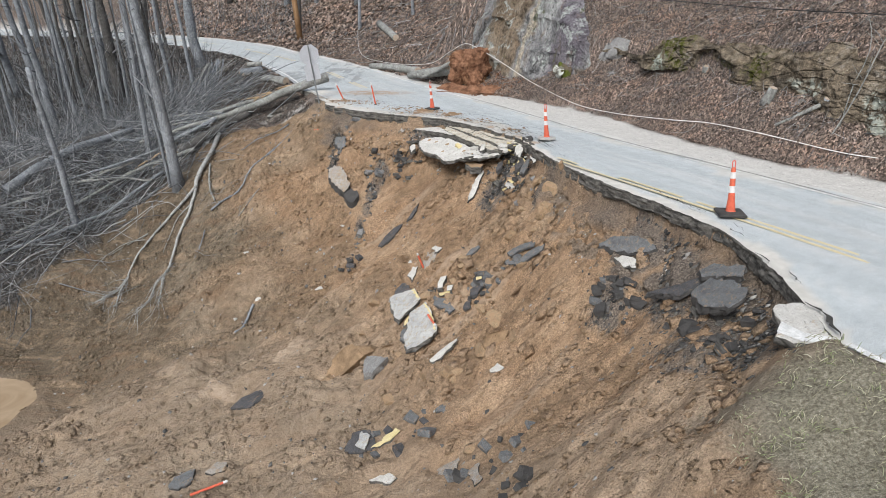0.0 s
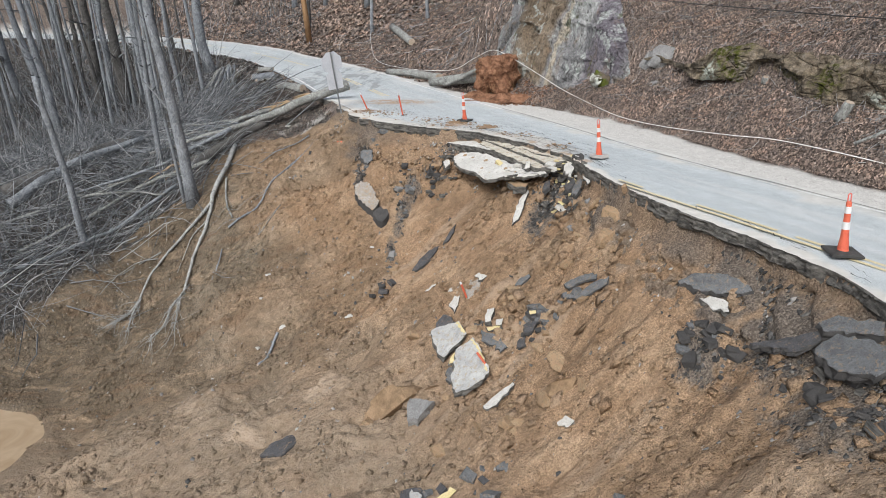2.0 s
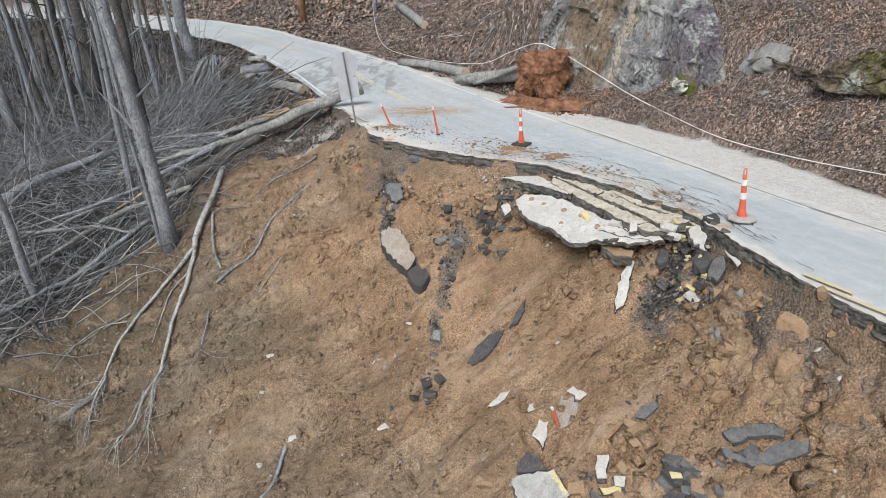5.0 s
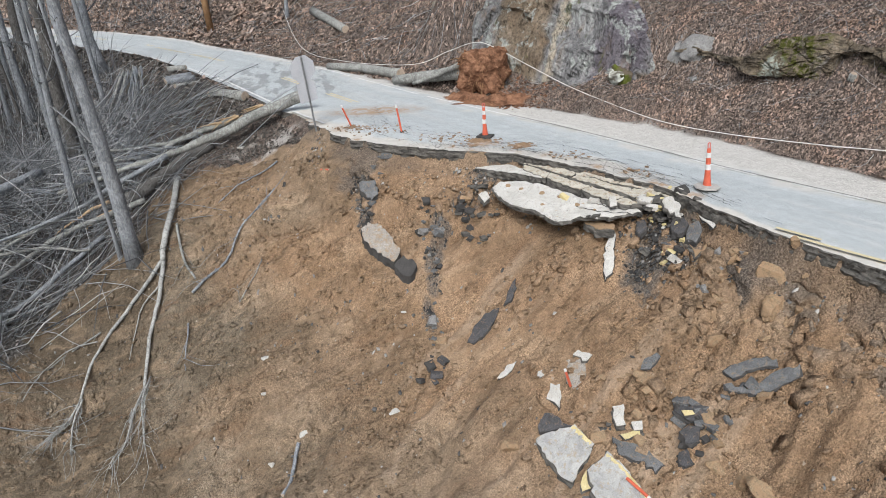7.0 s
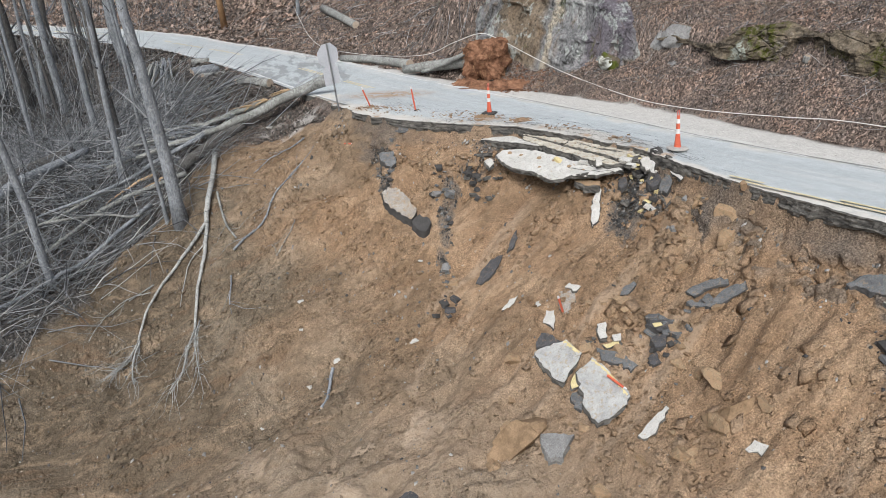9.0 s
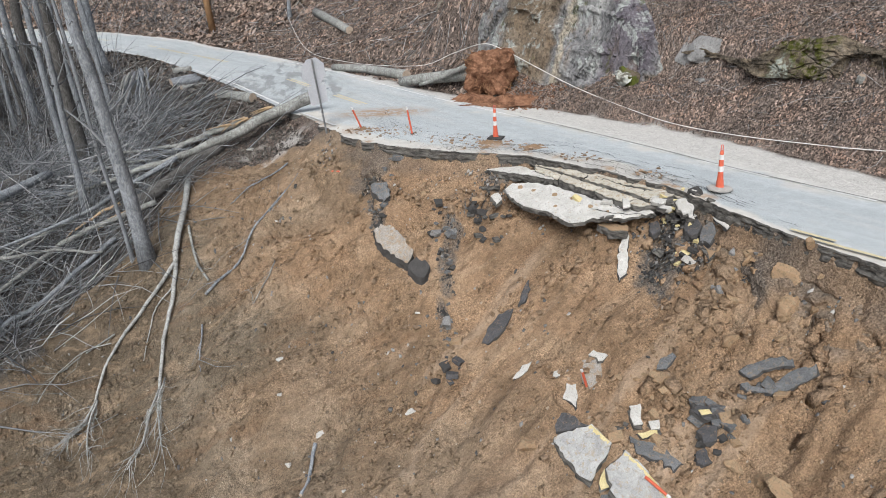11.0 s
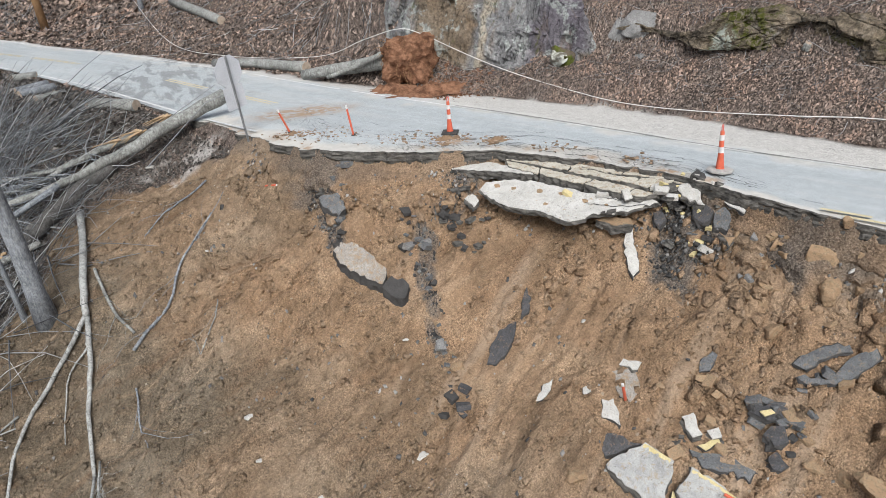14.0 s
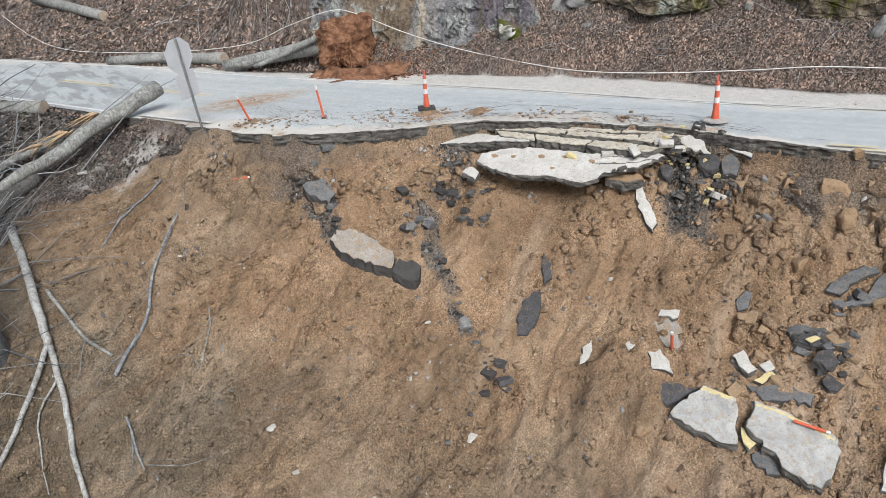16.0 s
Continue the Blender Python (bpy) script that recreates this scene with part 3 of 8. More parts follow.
def build_ground():
    # the grid runs along the road's broken edge
    gx = spaced(-420, (-180, 30), (-70, 6), (-28, 0.8), (-14, 0.25), (5, 0.06), (11.2, 0.046), (20, 0.16), (30, 0.5), (60, 3), (300, 30))
    gy = spaced(-200, (-40, 20), (-8, 1), (-2, 0.2), (30, 0.055), (38, 0.16), (60, 0.4), (90, 1.0), (160, 5), (460, 32))
    x, y = np.meshgrid(gx, gy)
    x, y = (0.883 * x - 0.47 * y).ravel(), (0.47 * x + 0.883 * y).ravel()
    z = ground_z(x, y)
    down = side(x, y, EDGE)
    soil, gravel, grass = zones(x, y)
    # the scarp is crumbly: push its face in and out
    face = smooth(down, 0.02, 0.2) * smooth(1.6 - down, 0, 1.0) * smooth(24 - np.abs(y - 17), 0, 4) * soil
    push = (0.2 * fbm((y - x) * 1.1, z * 1.7, 81, 3) + 0.12 * fbm((y - x) * 3.5, z * 5.0, 82, 2)) * face
    me = bpy.data.meshes.new("ground")
    nx, ny = len(gx), len(gy)
    i = np.arange(nx * ny).reshape(ny, nx)
    quads = np.stack([i[:-1, :-1], i[:-1, 1:], i[1:, 1:], i[1:, :-1]], -1).reshape(-1, 4)
    me.vertices.add(nx * ny)
    me.vertices.foreach_set("co", np.stack([x - 0.88 * push, y - 0.47 * push, z], 1).astype(np.float32).ravel())
    me.loops.add(quads.size)
    me.loops.foreach_set("vertex_index", quads.astype(np.int32).ravel())
    me.polygons.add(len(quads))
    me.polygons.foreach_set("loop_start", np.arange(0, quads.size, 4, dtype=np.int32))
    me.polygons.foreach_set("use_smooth", np.ones(len(quads), bool))
    one = np.ones_like(x)
    s = (x - ORIGIN[0]) * AXIS[0] + (y - ORIGIN[1]) * AXIS[1]
    dun = np.where(soil > 0.5, greyness(x, y), smooth(down, 2, 9))
    rubble = np.zeros_like(x)
    for cx, cy, rx, ry in RUBBLE:
        rubble = np.maximum(rubble, (0.95 if cx > 1 else 0.85) * smooth(1.0 - np.hypot((x - cx) / rx, (y - cy) / ry) + 0.4 * fbm(x * 2.2, y * 2.2, 97, 4, 0.65), -0.25, 0.3))
    under = smooth(0.5 - down, 0, 0.3) * smooth(down, -0.2, 0.0) * (0.6 + 0.4 * vnoise(x * 1.3, y * 1.3, 96))
    rubble = np.clip(np.maximum(rubble * 0.85, under * 0.8), 0, 1)
    silt = smooth(fbm(x * 0.7, y * 0.7, 99, 3), 0.75, 1.0) * smooth(down, 6, 8) * smooth(6 - np.abs(s - 9), 0, 4)
    # pale trails washed straight down the face
    fu, fv = x * 0.883 + y * 0.47, -x * 0.47 + y * 0.883 + 0.25 * vnoise(x * 0.6, y * 0.6, 93)
    silt = np.maximum(silt, 0.45 * smooth(x + 5.5, 0, 2.5) * smooth(fbm(fu * 0.22, fv * 2.6, 98, 3), 0.35, 0.9) * smooth(down, 1.2, 2.2) * smooth(8 - down, 0, 3))
    silt = np.maximum.reduce([silt, 0.4 * smooth(19 - y, 0, 5) * smooth(down, 3, 7), 0.4 * smooth(1.0 - np.hypot((x - 2.2) / 2.8, (y - 6.8) / 2.4), 0, 0.6)])
    # damp earth towards the wood and the puddle
    dry = 1 - soil * smooth(-x - 8.8 + 1.8 * fbm(x * 0.45, y * 0.45, 103, 4), 0, 4.5) * smooth(down, 2, 5)
    for name, cols in (("zone", (soil, gravel, grass, one)), ("tint", (dun, rubble, silt, dry))):
        at = me.color_attributes.new(name, "FLOAT_COLOR", "POINT")
        at.data.foreach_set("color", np.stack(cols, 1).astype(np.float32).ravel())
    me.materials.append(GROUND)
    me.update(calc_edges=True)
    return tagged(new("ground", me), "collapsed hillside of orange-brown clay below a leaf-covered bank", "ground", kind="structure")


# where broken asphalt and base stone lie crumbled: centre and half sizes
RUBBLE = [(4.35, 8.4, 0.75, 1.5), (4.5, 10.6, 0.65, 1.2), (4.3, 12.4, 0.6, 1.0), (2.6, 16.9, 0.35, 0.6), (2.1, 18.9, 0.6, 1.0), (1.5, 18.6, 0.4, 0.7), (3.4, 11.4, 0.4, 0.5),
          (-3.7, 26.5, 0.9, 0.5), (-4.1, 25.7, 0.6, 0.5), (-4.25, 24.9, 0.4, 0.45), (-4.3, 24.3, 0.25, 0.4),
          (-0.9, 23.7, 0.55, 0.45), (-1.6, 23.4, 0.4, 0.35), (-2.3, 23.0, 0.3, 0.35), (-2.6, 22.4, 0.22, 0.4), (-2.75, 21.7, 0.2, 0.4), (-3.0, 20.9, 0.16, 0.45)]
build_ground()


# ---- the road ----
def resample(line, step):
    seg = np.hypot(*np.diff(line, axis=0).T)
    at = np.concatenate([[0], np.cumsum(seg)])
    s = np.arange(0, at[-1], step)
    return np.stack([np.interp(s, at, line[:, 0]), np.interp(s, at, line[:, 1])], 1)


def softened(line, step, width):
    p = resample(line, step)
    k = int(width / step)
    pad = np.concatenate([p[0] - (p[1] - p[0]) * np.arange(k, 0, -1)[:, None], p, p[-1] + (p[-1] - p[-2]) * np.arange(1, k + 1)[:, None]])
    ker = np.hanning(2 * k + 1)
    ker /= ker.sum()
    return np.stack([np.convolve(pad[:, i], ker, "valid") for i in (0, 1)], 1)


WHITE_RIGHT = softened(RIGHT, 0.1, 5)
tan = np.gradient(WHITE_RIGHT, axis=0)
tan /= np.hypot(*tan.T)[:, None]
LEFTWARD = np.stack([-tan[:, 1], tan[:, 0]], 1)
STATION = np.arange(len(WHITE_RIGHT)) * 0.1


def reach(i):
    """How far the pavement goes to the left of the right-hand line at a station."""
    far = np.arange(0.5, 8.2, 0.04)
    q = WHITE_RIGHT[i] + LEFTWARD[i] * far[:, None]
    inside = side(q[:, 0], q[:, 1], EDGE) < 0
    out = np.argmin(inside) if not inside.all() else len(far) - 1
    return far[out]


def road_point(i, off):
    p = WHITE_RIGHT[i] + LEFTWARD[i] * off
    return p[0], p[1]


def strip(name, a, b, off, width, mat, parent, label="", lift=0.006, gaps=None, wobble=0.0):
    """A painted line along the road between two stations."""
    v, f = [], []
    last = None
    for k, i in enumerate(range(a, b, 2)):
        if gaps is not None and gaps(i):
            last = None
            continue
        o = off + wobble * vnoise(np.array(i * 0.07), np.array(0.5), 7)
        for e in (-0.5, 0.5):
            w = width * (1 + 0.25 * float(vnoise(np.array(i * 0.9), np.array(e * 9), 8)))
            x, y = road_point(i, o + e * w)
            v.append((x, y, float(road_z(x, y)) + lift))
        n = len(v)
        if last is not None:
            f.append((last, last + 1, n - 1, n - 2))
        last = n - 2
    return part(name, (v, f, None), mat, parent, label)


def build_road():
    road = tagged(new("road"), "faded two-lane asphalt road whose outer lane has broken away", "road", kind="structure")
    rows = range(0, len(WHITE_RIGHT), 1)
    cols = 32
    n = len(WHITE_RIGHT)
    left = np.array([reach(i) for i in rows])
    st = STATION
    jag = 0.09 * fbm(st * 1.1, st * 0 + 3.3, 3, 4, 0.6) + 0.07 * lattice(np.floor(st * 1.7 + vnoise(st * 2.3, st * 0, 2)), st * 0, 8) + 0.035 * lattice(np.floor(st * 5.3), st * 0, 9)
    broken = (WHITE_RIGHT[:, 1] < 34) & (WHITE_RIGHT[:, 1] > 8)
    jag = jag * np.where(WHITE_RIGHT[:, 1] < 21, 0.45, 1.0)
    left = left + np.where(broken, jag, jag * 0.15) + np.where(broken, 0.02, 0.25)
    right = -0.38 + 0.16 * fbm(st * 0.8, st * 0 + 7.7, 4, 3)
    t = np.linspace(0, 1, cols) ** 1.0
    off = right[:, None] * (1 - t) + left[:, None] * t
    x = WHITE_RIGHT[:, :1] + LEFTWARD[:, :1] * off
    y = WHITE_RIGHT[:, 1:] + LEFTWARD[:, 1:] * off
    z = road_z(x, y) - 0.05 * smooth(1.0 - (left[:, None] - off), 0, 1.0) * broken[:, None] + 0.008 * fbm(x * 0.8, y * 0.8, 9, 2)
    # the surface
    i = np.arange(n * cols).reshape(n, cols)
    quads = np.stack([i[:-1, :-1], i[1:, :-1], i[1:, 1:], i[:-1, 1:]], -1).reshape(-1, 4)
    quads = quads[:, ::-1]
    me_ob = part("pavement", (np.stack([x.ravel(), y.ravel(), z.ravel()], 1), quads, None), ASPHALT, road, smooth_shade=True)
    edge = left[:, None] - off
    pale = np.maximum.reduce([smooth(0.85 - edge + 0.4 * fbm(x * 1.5, y * 1.5, 12, 3), 0, 0.4) * smooth(y - 19.5, 0, 2) * broken[:, None], np.maximum(smooth(0.28 - edge + 0.12 * fbm(x * 1.5, y * 1.5, 14, 3), 0, 0.08) * broken[:, None], 0), smooth(0.5 - off + 0.5 * fbm(x * 1.2, y * 1.2, 15, 3), 0, 0.6) * 0.8])
    stain = smooth(2.2 - np.hypot((x + 7.5) / 1.6, (y - 42) / 4.5), 0, 1) + smooth(1.2 - np.hypot((x + 5) / 1.3, (y - 37) / 2.5), 0, 1)
    mud = smooth(1.3 - np.hypot((x + 3.4) / 2.0, (y - 31.0) / 1.0), 0, 1) + smooth(0.8 - np.hypot((x + .6) / .9, (y - 24.9) / .6), 0, .6) + smooth(0.7 - edge, 0, .5) * smooth(y - 17, 0, 3) * broken[:, None] * smooth(fbm(x * 2.5, y * 2.5, 19, 2), 0.1, 0.6)
    at = me_ob.data.color_attributes.new("wear", "FLOAT_COLOR", "POINT")
    at.data.foreach_set("color", np.stack([pale.ravel(), np.clip(stain, 0, 1).ravel(), np.clip(mud, 0, 1).ravel(), np.ones(n * cols)], 1).astype(np.float32).ravel())
    run = st[:, None] + 0 * off
    worn = smooth(fbm(off * 3.4, run * 0.07, 51, 4, 0.7) + 0.5 * np.exp(-((off - 0.95) / 0.35) ** 2) + 0.5 * np.exp(-((off - 2.45) / 0.35) ** 2), 0.15, 0.8)
    dusty = smooth(fbm(off * 4.5, run * 0.16, 53, 4, 0.65), 0.15, 0.7)
    crazed = np.maximum(smooth(0.75 - np.abs(edge - 0.45) + 0.3 * fbm(x * 1.2, y * 1.2, 57, 3), 0.2, 0.7) * smooth(y - 19.3, 0, 0.8) * smooth(26.5 - y, 0, 2.0),
                        0.7 * smooth(0.9 - np.abs(edge - 2.0) + 0.6 * fbm(x * 0.9, y * 0.9, 58, 3), 0.3, 0.9) * smooth(y - 24, 0, 2) * smooth(33 - y, 0, 2.0))
    at = me_ob.data.color_attributes.new("streak", "FLOAT_COLOR", "POINT")
    at.data.foreach_set("color", np.stack([worn.ravel(), dusty.ravel(), crazed.ravel(), np.ones(n * cols)], 1).astype(np.float32).ravel())
    # the broken face, in ragged courses
    far = int(np.argmax(WHITE_RIGHT[:, 1] > 60))
    f2 = np.arange(st[60], st[far], 0.04)
    col = [np.interp(f2, st, c) for c in (WHITE_RIGHT[:, 0], WHITE_RIGHT[:, 1], LEFTWARD[:, 0], LEFTWARD[:, 1], left, z[:, -1])]
    depth = (0.002, 0.025, 0.07, 0.12, 0.18, 0.24, 0.3, 0.36, 0.44)
    vx = []
    for k, d in enumerate(depth):
        back = 0.0 if k == 0 else 0.022 * fbm(f2 * 3.1, f2 * 0 + 1.7 * k, 30, 3) + 0.016 * lattice(np.floor(f2 * 6.0 + 0.7 * (k // 2)), f2 * 0 + k // 2, 60) + 0.012 * lattice(np.floor(f2 * 25), f2 * 0 + k, 62)
        o = col[4] + back - (0.0, -0.01, 0.0, 0.0, 0.01, 0.0, 0.03, 0.07, 0.2)[k]
        dz = d * (1 + 0.2 * fbm(f2 * 0.9, f2 * 0 + 0.3 * k, 40, 2)) if k else d
        vx.append(np.stack([col[0] + col[2] * o, col[1] + col[3] * o, col[5] - dz], 1))
    v, m = np.concatenate(vx), len(f2)
    fs = [(k * m + j, (k + 1) * m + j, (k + 1) * m + j + 1, k * m + j + 1) for k in range(len(depth) - 1) for j in range(m - 1)]
    part("broken_edge", (v, fs, None), EDGE_RAW, road, "dark layered broken asphalt edge")
    strip("edge_line", 0, n, 0.0, 0.1, WHITE_LINE, road, "worn white edge line", gaps=lambda j: vnoise(np.array(j * 0.11), np.array(0.2), 6) > (0.1 if WHITE_RIGHT[j][1] > 17 else 0.5) and WHITE_RIGHT[j][1] < 27)
    # the dark joint between lane and shoulder
    strip("joint", 0, int(np.argmax(WHITE_RIGHT[:, 1] > 29)), -0.1, 0.05, JOINT, road, "dark joint along the shoulder", 0.009, None, 0.05)
    # the line that once crossed to the fallen corner
    p = resample(np.array([(4.88, 6.5), (5.0, 6.17), (5.13, 5.9), (5.6, 4.9), (6.1, 3.8)]), 0.1)
    q = p + np.array((0.1, 0.05))
    w = np.concatenate([p, q])
    m2 = len(p)
    part("edge_line", (np.stack([w[:, 0], w[:, 1], road_z(w[:, 0], w[:, 1]) + 0.014], 1), [(k, m2 + k, m2 + k + 1, k + 1) for k in range(m2 - 1)], None), WHITE_LINE, road, "white edge line")
    far = int(np.argmax(WHITE_RIGHT[:, 1] > 31.5))
    strip("edge_line", far, n, 5.75, 0.12, WHITE_LINE, road, "white edge line")
    for o in (3.02, 3.22):
        near = int(np.argmax(WHITE_RIGHT[:, 1] > 19.5))
        strip("centre_line", 0, near, o, 0.10, YELLOW_LINE, road, "worn yellow centre line", gaps=lambda j: left[j] < o + 0.03 or vnoise(np.array(j * 0.2), np.array(o), 6) > 0.82)
        strip("centre_line", int(np.argmax(WHITE_RIGHT[:, 1] > 34)), n, o - 0.1, 0.10, YELLOW_LINE, road, "worn yellow centre line", gaps=lambda j: vnoise(np.array(j * 0.08), np.array(o), 6) > 0.25)
    return road, left


ROAD, PAVED = build_road()
# ---- small mesh makers ----
def jagged(outline, rng, step=0.09, amount=0.035):
    """An outline with its straight sides broken up."""
    out = []
    for (ax, ay), (bx, by) in zip(outline, outline[1:] + outline[:1]):
        n = max(1, int(math.hypot(bx - ax, by - ay) / step))
        for k in range(n):
            t = k / n
            j = amount if k else amount * 0.3
            out.append((ax + (bx - ax) * t + rng.uniform(-j, j), ay + (by - ay) * t + rng.uniform(-j, j)))
    return out


def area(outline):
    return sum(a[0] * b[1] - b[0] * a[1] for a, b in zip(outline, outline[1:] + outline[:1])) / 2


def slab(name, label, category, at, grade, outline, thick, top, raw, seed, group="", surface="faded_surface"):
    """A broken plate of road: a rough body with its old surface on top."""
    rng = random.Random(seed)
    if area(outline) < 0:
        outline = outline[::-1]
    ring = jagged(outline, rng)
    n = len(ring)
    gx, gy = grade

    def level(x, y):
        return gx * x + gy * y
    v, f = [], []
    for d, grow in ((0.012, 1.0), (thick * 0.35, 1.015), (thick * 0.7, 0.99), (thick, 0.9)):
        for x, y in ring:
            s = grow * (1 + rng.uniform(-0.02, 0.02))
            w = 0.03 if d > 0.02 else 0.0
            x, y = x + rng.uniform(-w, w), y + rng.uniform(-w, w)
            v.append((x * s, y * s, level(x, y) - d * (1 + rng.uniform(-0.15, 0.15) * (d > 0.02))))
    for k in range(3):
        for i in range(n):
            j = (i + 1) % n
            f.append((k * n + i, (k + 1) * n + i, (k + 1) * n + j, k * n + j))
    f.append(tuple(range(n)))
    f.append(tuple(range(4 * n - 1, 3 * n - 1, -1)))
    ob = part(name, (v, f, None), raw)
    ob.location = at
    tagged(ob, label, category, group)
    cap = [(x * 0.985, y * 0.985, level(x, y) + 0.004 + rng.uniform(0, 0.004)) for x, y in ring]
    low = [(x * 1.0, y * 1.0, level(x, y) - 0.014) for x, y in ring]
    part(surface, (low + cap, [(i, (i + 1) % n, n + (i + 1) % n, n + i) for i in range(n)] + [tuple(range(n, 2 * n))], None), top, ob)
    return ob


def ico(level):
    bm = bmesh.new()
    bmesh.ops.create_icosphere(bm, subdivisions=level, radius=1.0)
    v = np.array([tuple(p.co) for p in bm.verts])
    f = np.array([[p.index for p in q.verts] for q in bm.faces])
    bm.free()
    return v, f


ICO2, ICO3 = ico(3), ico(4)
ICO0 = ico(1)


def boulder(name, label, category, at, size, mat, seed, turn=0, group="", cut=0.55, shape=ICO3, lump=0.22, parent=None):
    """A stone with broken flat faces."""
    rng = np.random.RandomState(seed)
    v = shape[0].copy()
    for _ in range(16):
        nrm = rng.normal(size=3)
        nrm /= np.linalg.norm(nrm)
        h = rng.uniform(cut, 0.82)
        over = np.clip(v @ nrm - h, 0, None)
        v = v - over[:, None] * nrm
    v = v * (1 + 0.07 * fbm(v[:, 0] * 4 + seed, v[:, 1] * 4 + v[:, 2] * 5, seed + 3, 3) + lump * 0.3 * vnoise(v[:, 0] * 3 + seed, v[:, 1] * 3 + v[:, 2] * 2, seed))[:, None] * np.array(size)
    ob = part(name, (v, shape[1], None), mat, parent)
    ob.matrix_basis = pose(*at, rng.uniform(-14, 14), rng.uniform(-14, 14), turn)
    return tagged(ob, label, category, group)


BLOCK = (np.array([(a, b, c) for c in (-1, 1) for b in (-1, 1) for a in (-1, 1)], float),
         np.array([(0, 2, 3, 1), (4, 5, 7, 6), (0, 1, 5, 4), (2, 6, 7, 3), (0, 4, 6, 2), (1, 3, 7, 5)]))


def chunk(name, label, category, at, size, mat, seed, turn, group):
    """A small angular block with its corners knocked off unevenly."""
    rng = np.random.RandomState(seed)
    bm = bmesh.new()
    vs = [bm.verts.new(p) for p in BLOCK[0] * (1 + rng.uniform(-0.38, 0.12, (8, 3))) * np.array(size)]
    for f in BLOCK[1]:
        bm.faces.new([vs[int(i)] for i in f])
    bmesh.ops.bevel(bm, geom=list(bm.edges), offset=0.16 * min(size), segments=1, affect="EDGES", clamp_overlap=True)
    me = bpy.data.meshes.new(name)
    bm.to_mesh(me)
    bm.free()
    me.materials.append(mat)
    ob = new(name, me)
    ob.matrix_basis = pose(*at, rng.uniform(-25, 25), rng.uniform(-25, 25), turn)
    return tagged(ob, label, category, group)


def bent(points, steps=3, rng=None, wander=0.02):
    """Points along a smooth line through the given ones."""
    p = [Vector(q) for q in points]
    out = []
    for i in range(len(p) - 1):
        a, b, c, d = p[max(i - 1, 0)], p[i], p[i + 1], p[min(i + 2, len(p) - 1)]
        for k in range(steps):
            t = k / steps
            q = 0.5 * (2 * b + (c - a) * t + (2 * a - 5 * b + 4 * c - d) * t * t + (3 * b - a - 3 * c + d) * t ** 3)
            if rng:
                q = q + Vector((rng.uniform(-1, 1), rng.uniform(-1, 1), rng.uniform(-1, 1))) * wander
            out.append(q)
    return out + [p[-1]]


def limb(name, points, r0, r1, mat, parent=None, sides=8, rng=None, wander=0.03, jag=0.05, steps=3):
    pts = bent(points, steps, rng, wander)
    n = len(pts)
    radii = [r0 + (r1 - r0) * i / (n - 1) for i in range(n)]
    return part(name, (*tube(pts, radii, sides, True, jag, rng), None), mat, parent, smooth_shade=True)


def sticks(n, place, length, radius, rng, rise=(0.0, 0.35), sag=0.15, seg=4, sides=3, heading=None):
    """Many thin bent sticks, as arrays. place gives x, y; they lie on the ground or stick up out of it."""
    x, y = place
    z = ground_z(x, y)
    a = rng.uniform(0, 2 * np.pi, n) if heading is None else heading
    e = rng.uniform(rise[0], rise[1], n)
    ln = rng.uniform(*length, n)
    r = rng.uniform(*radius, n)
    t = np.linspace(0, 1, seg)
    bend = rng.normal(0, 0.35, n)[:, None] * t
    dx = np.cumsum(np.cos(a[:, None] + bend) * np.cos(e)[:, None], 1) / seg
    dy = np.cumsum(np.sin(a[:, None] + bend) * np.cos(e)[:, None], 1) / seg
    px, py = x[:, None] + dx * ln[:, None], y[:, None] + dy * ln[:, None]
    base = ground_z(px.ravel(), py.ravel()).reshape(px.shape)
    pz = base + r[:, None] + t * (np.sin(e) * ln)[:, None] - sag * (t * t) * (np.sin(e) * ln)[:, None] + rng.uniform(0, 0.12, n)[:, None]
    c = np.stack([px, py, pz], -1)
    w = 2 * np.pi * np.arange(sides) / sides
    side_v = np.stack([-np.sin(a), np.cos(a), np.zeros(n)], -1)
    up = np.array([0, 0, 1.0])
    rad = r[:, None] * (1 - 0.7 * t)
    v = c[:, :, None, :] + rad[:, :, None, None] * (np.cos(w)[None, None, :, None] * side_v[:, None, None, :] + np.sin(w)[None, None, :, None] * up)
    k = np.arange(n * seg * sides).reshape(n, seg, sides)
    k2 = np.roll(k, -1, 2)
    f = np.stack([k[:, :-1], k2[:, :-1], k2[:, 1:], k[:, 1:]], -1).reshape(-1, 4)
    return v.reshape(-1, 3), f


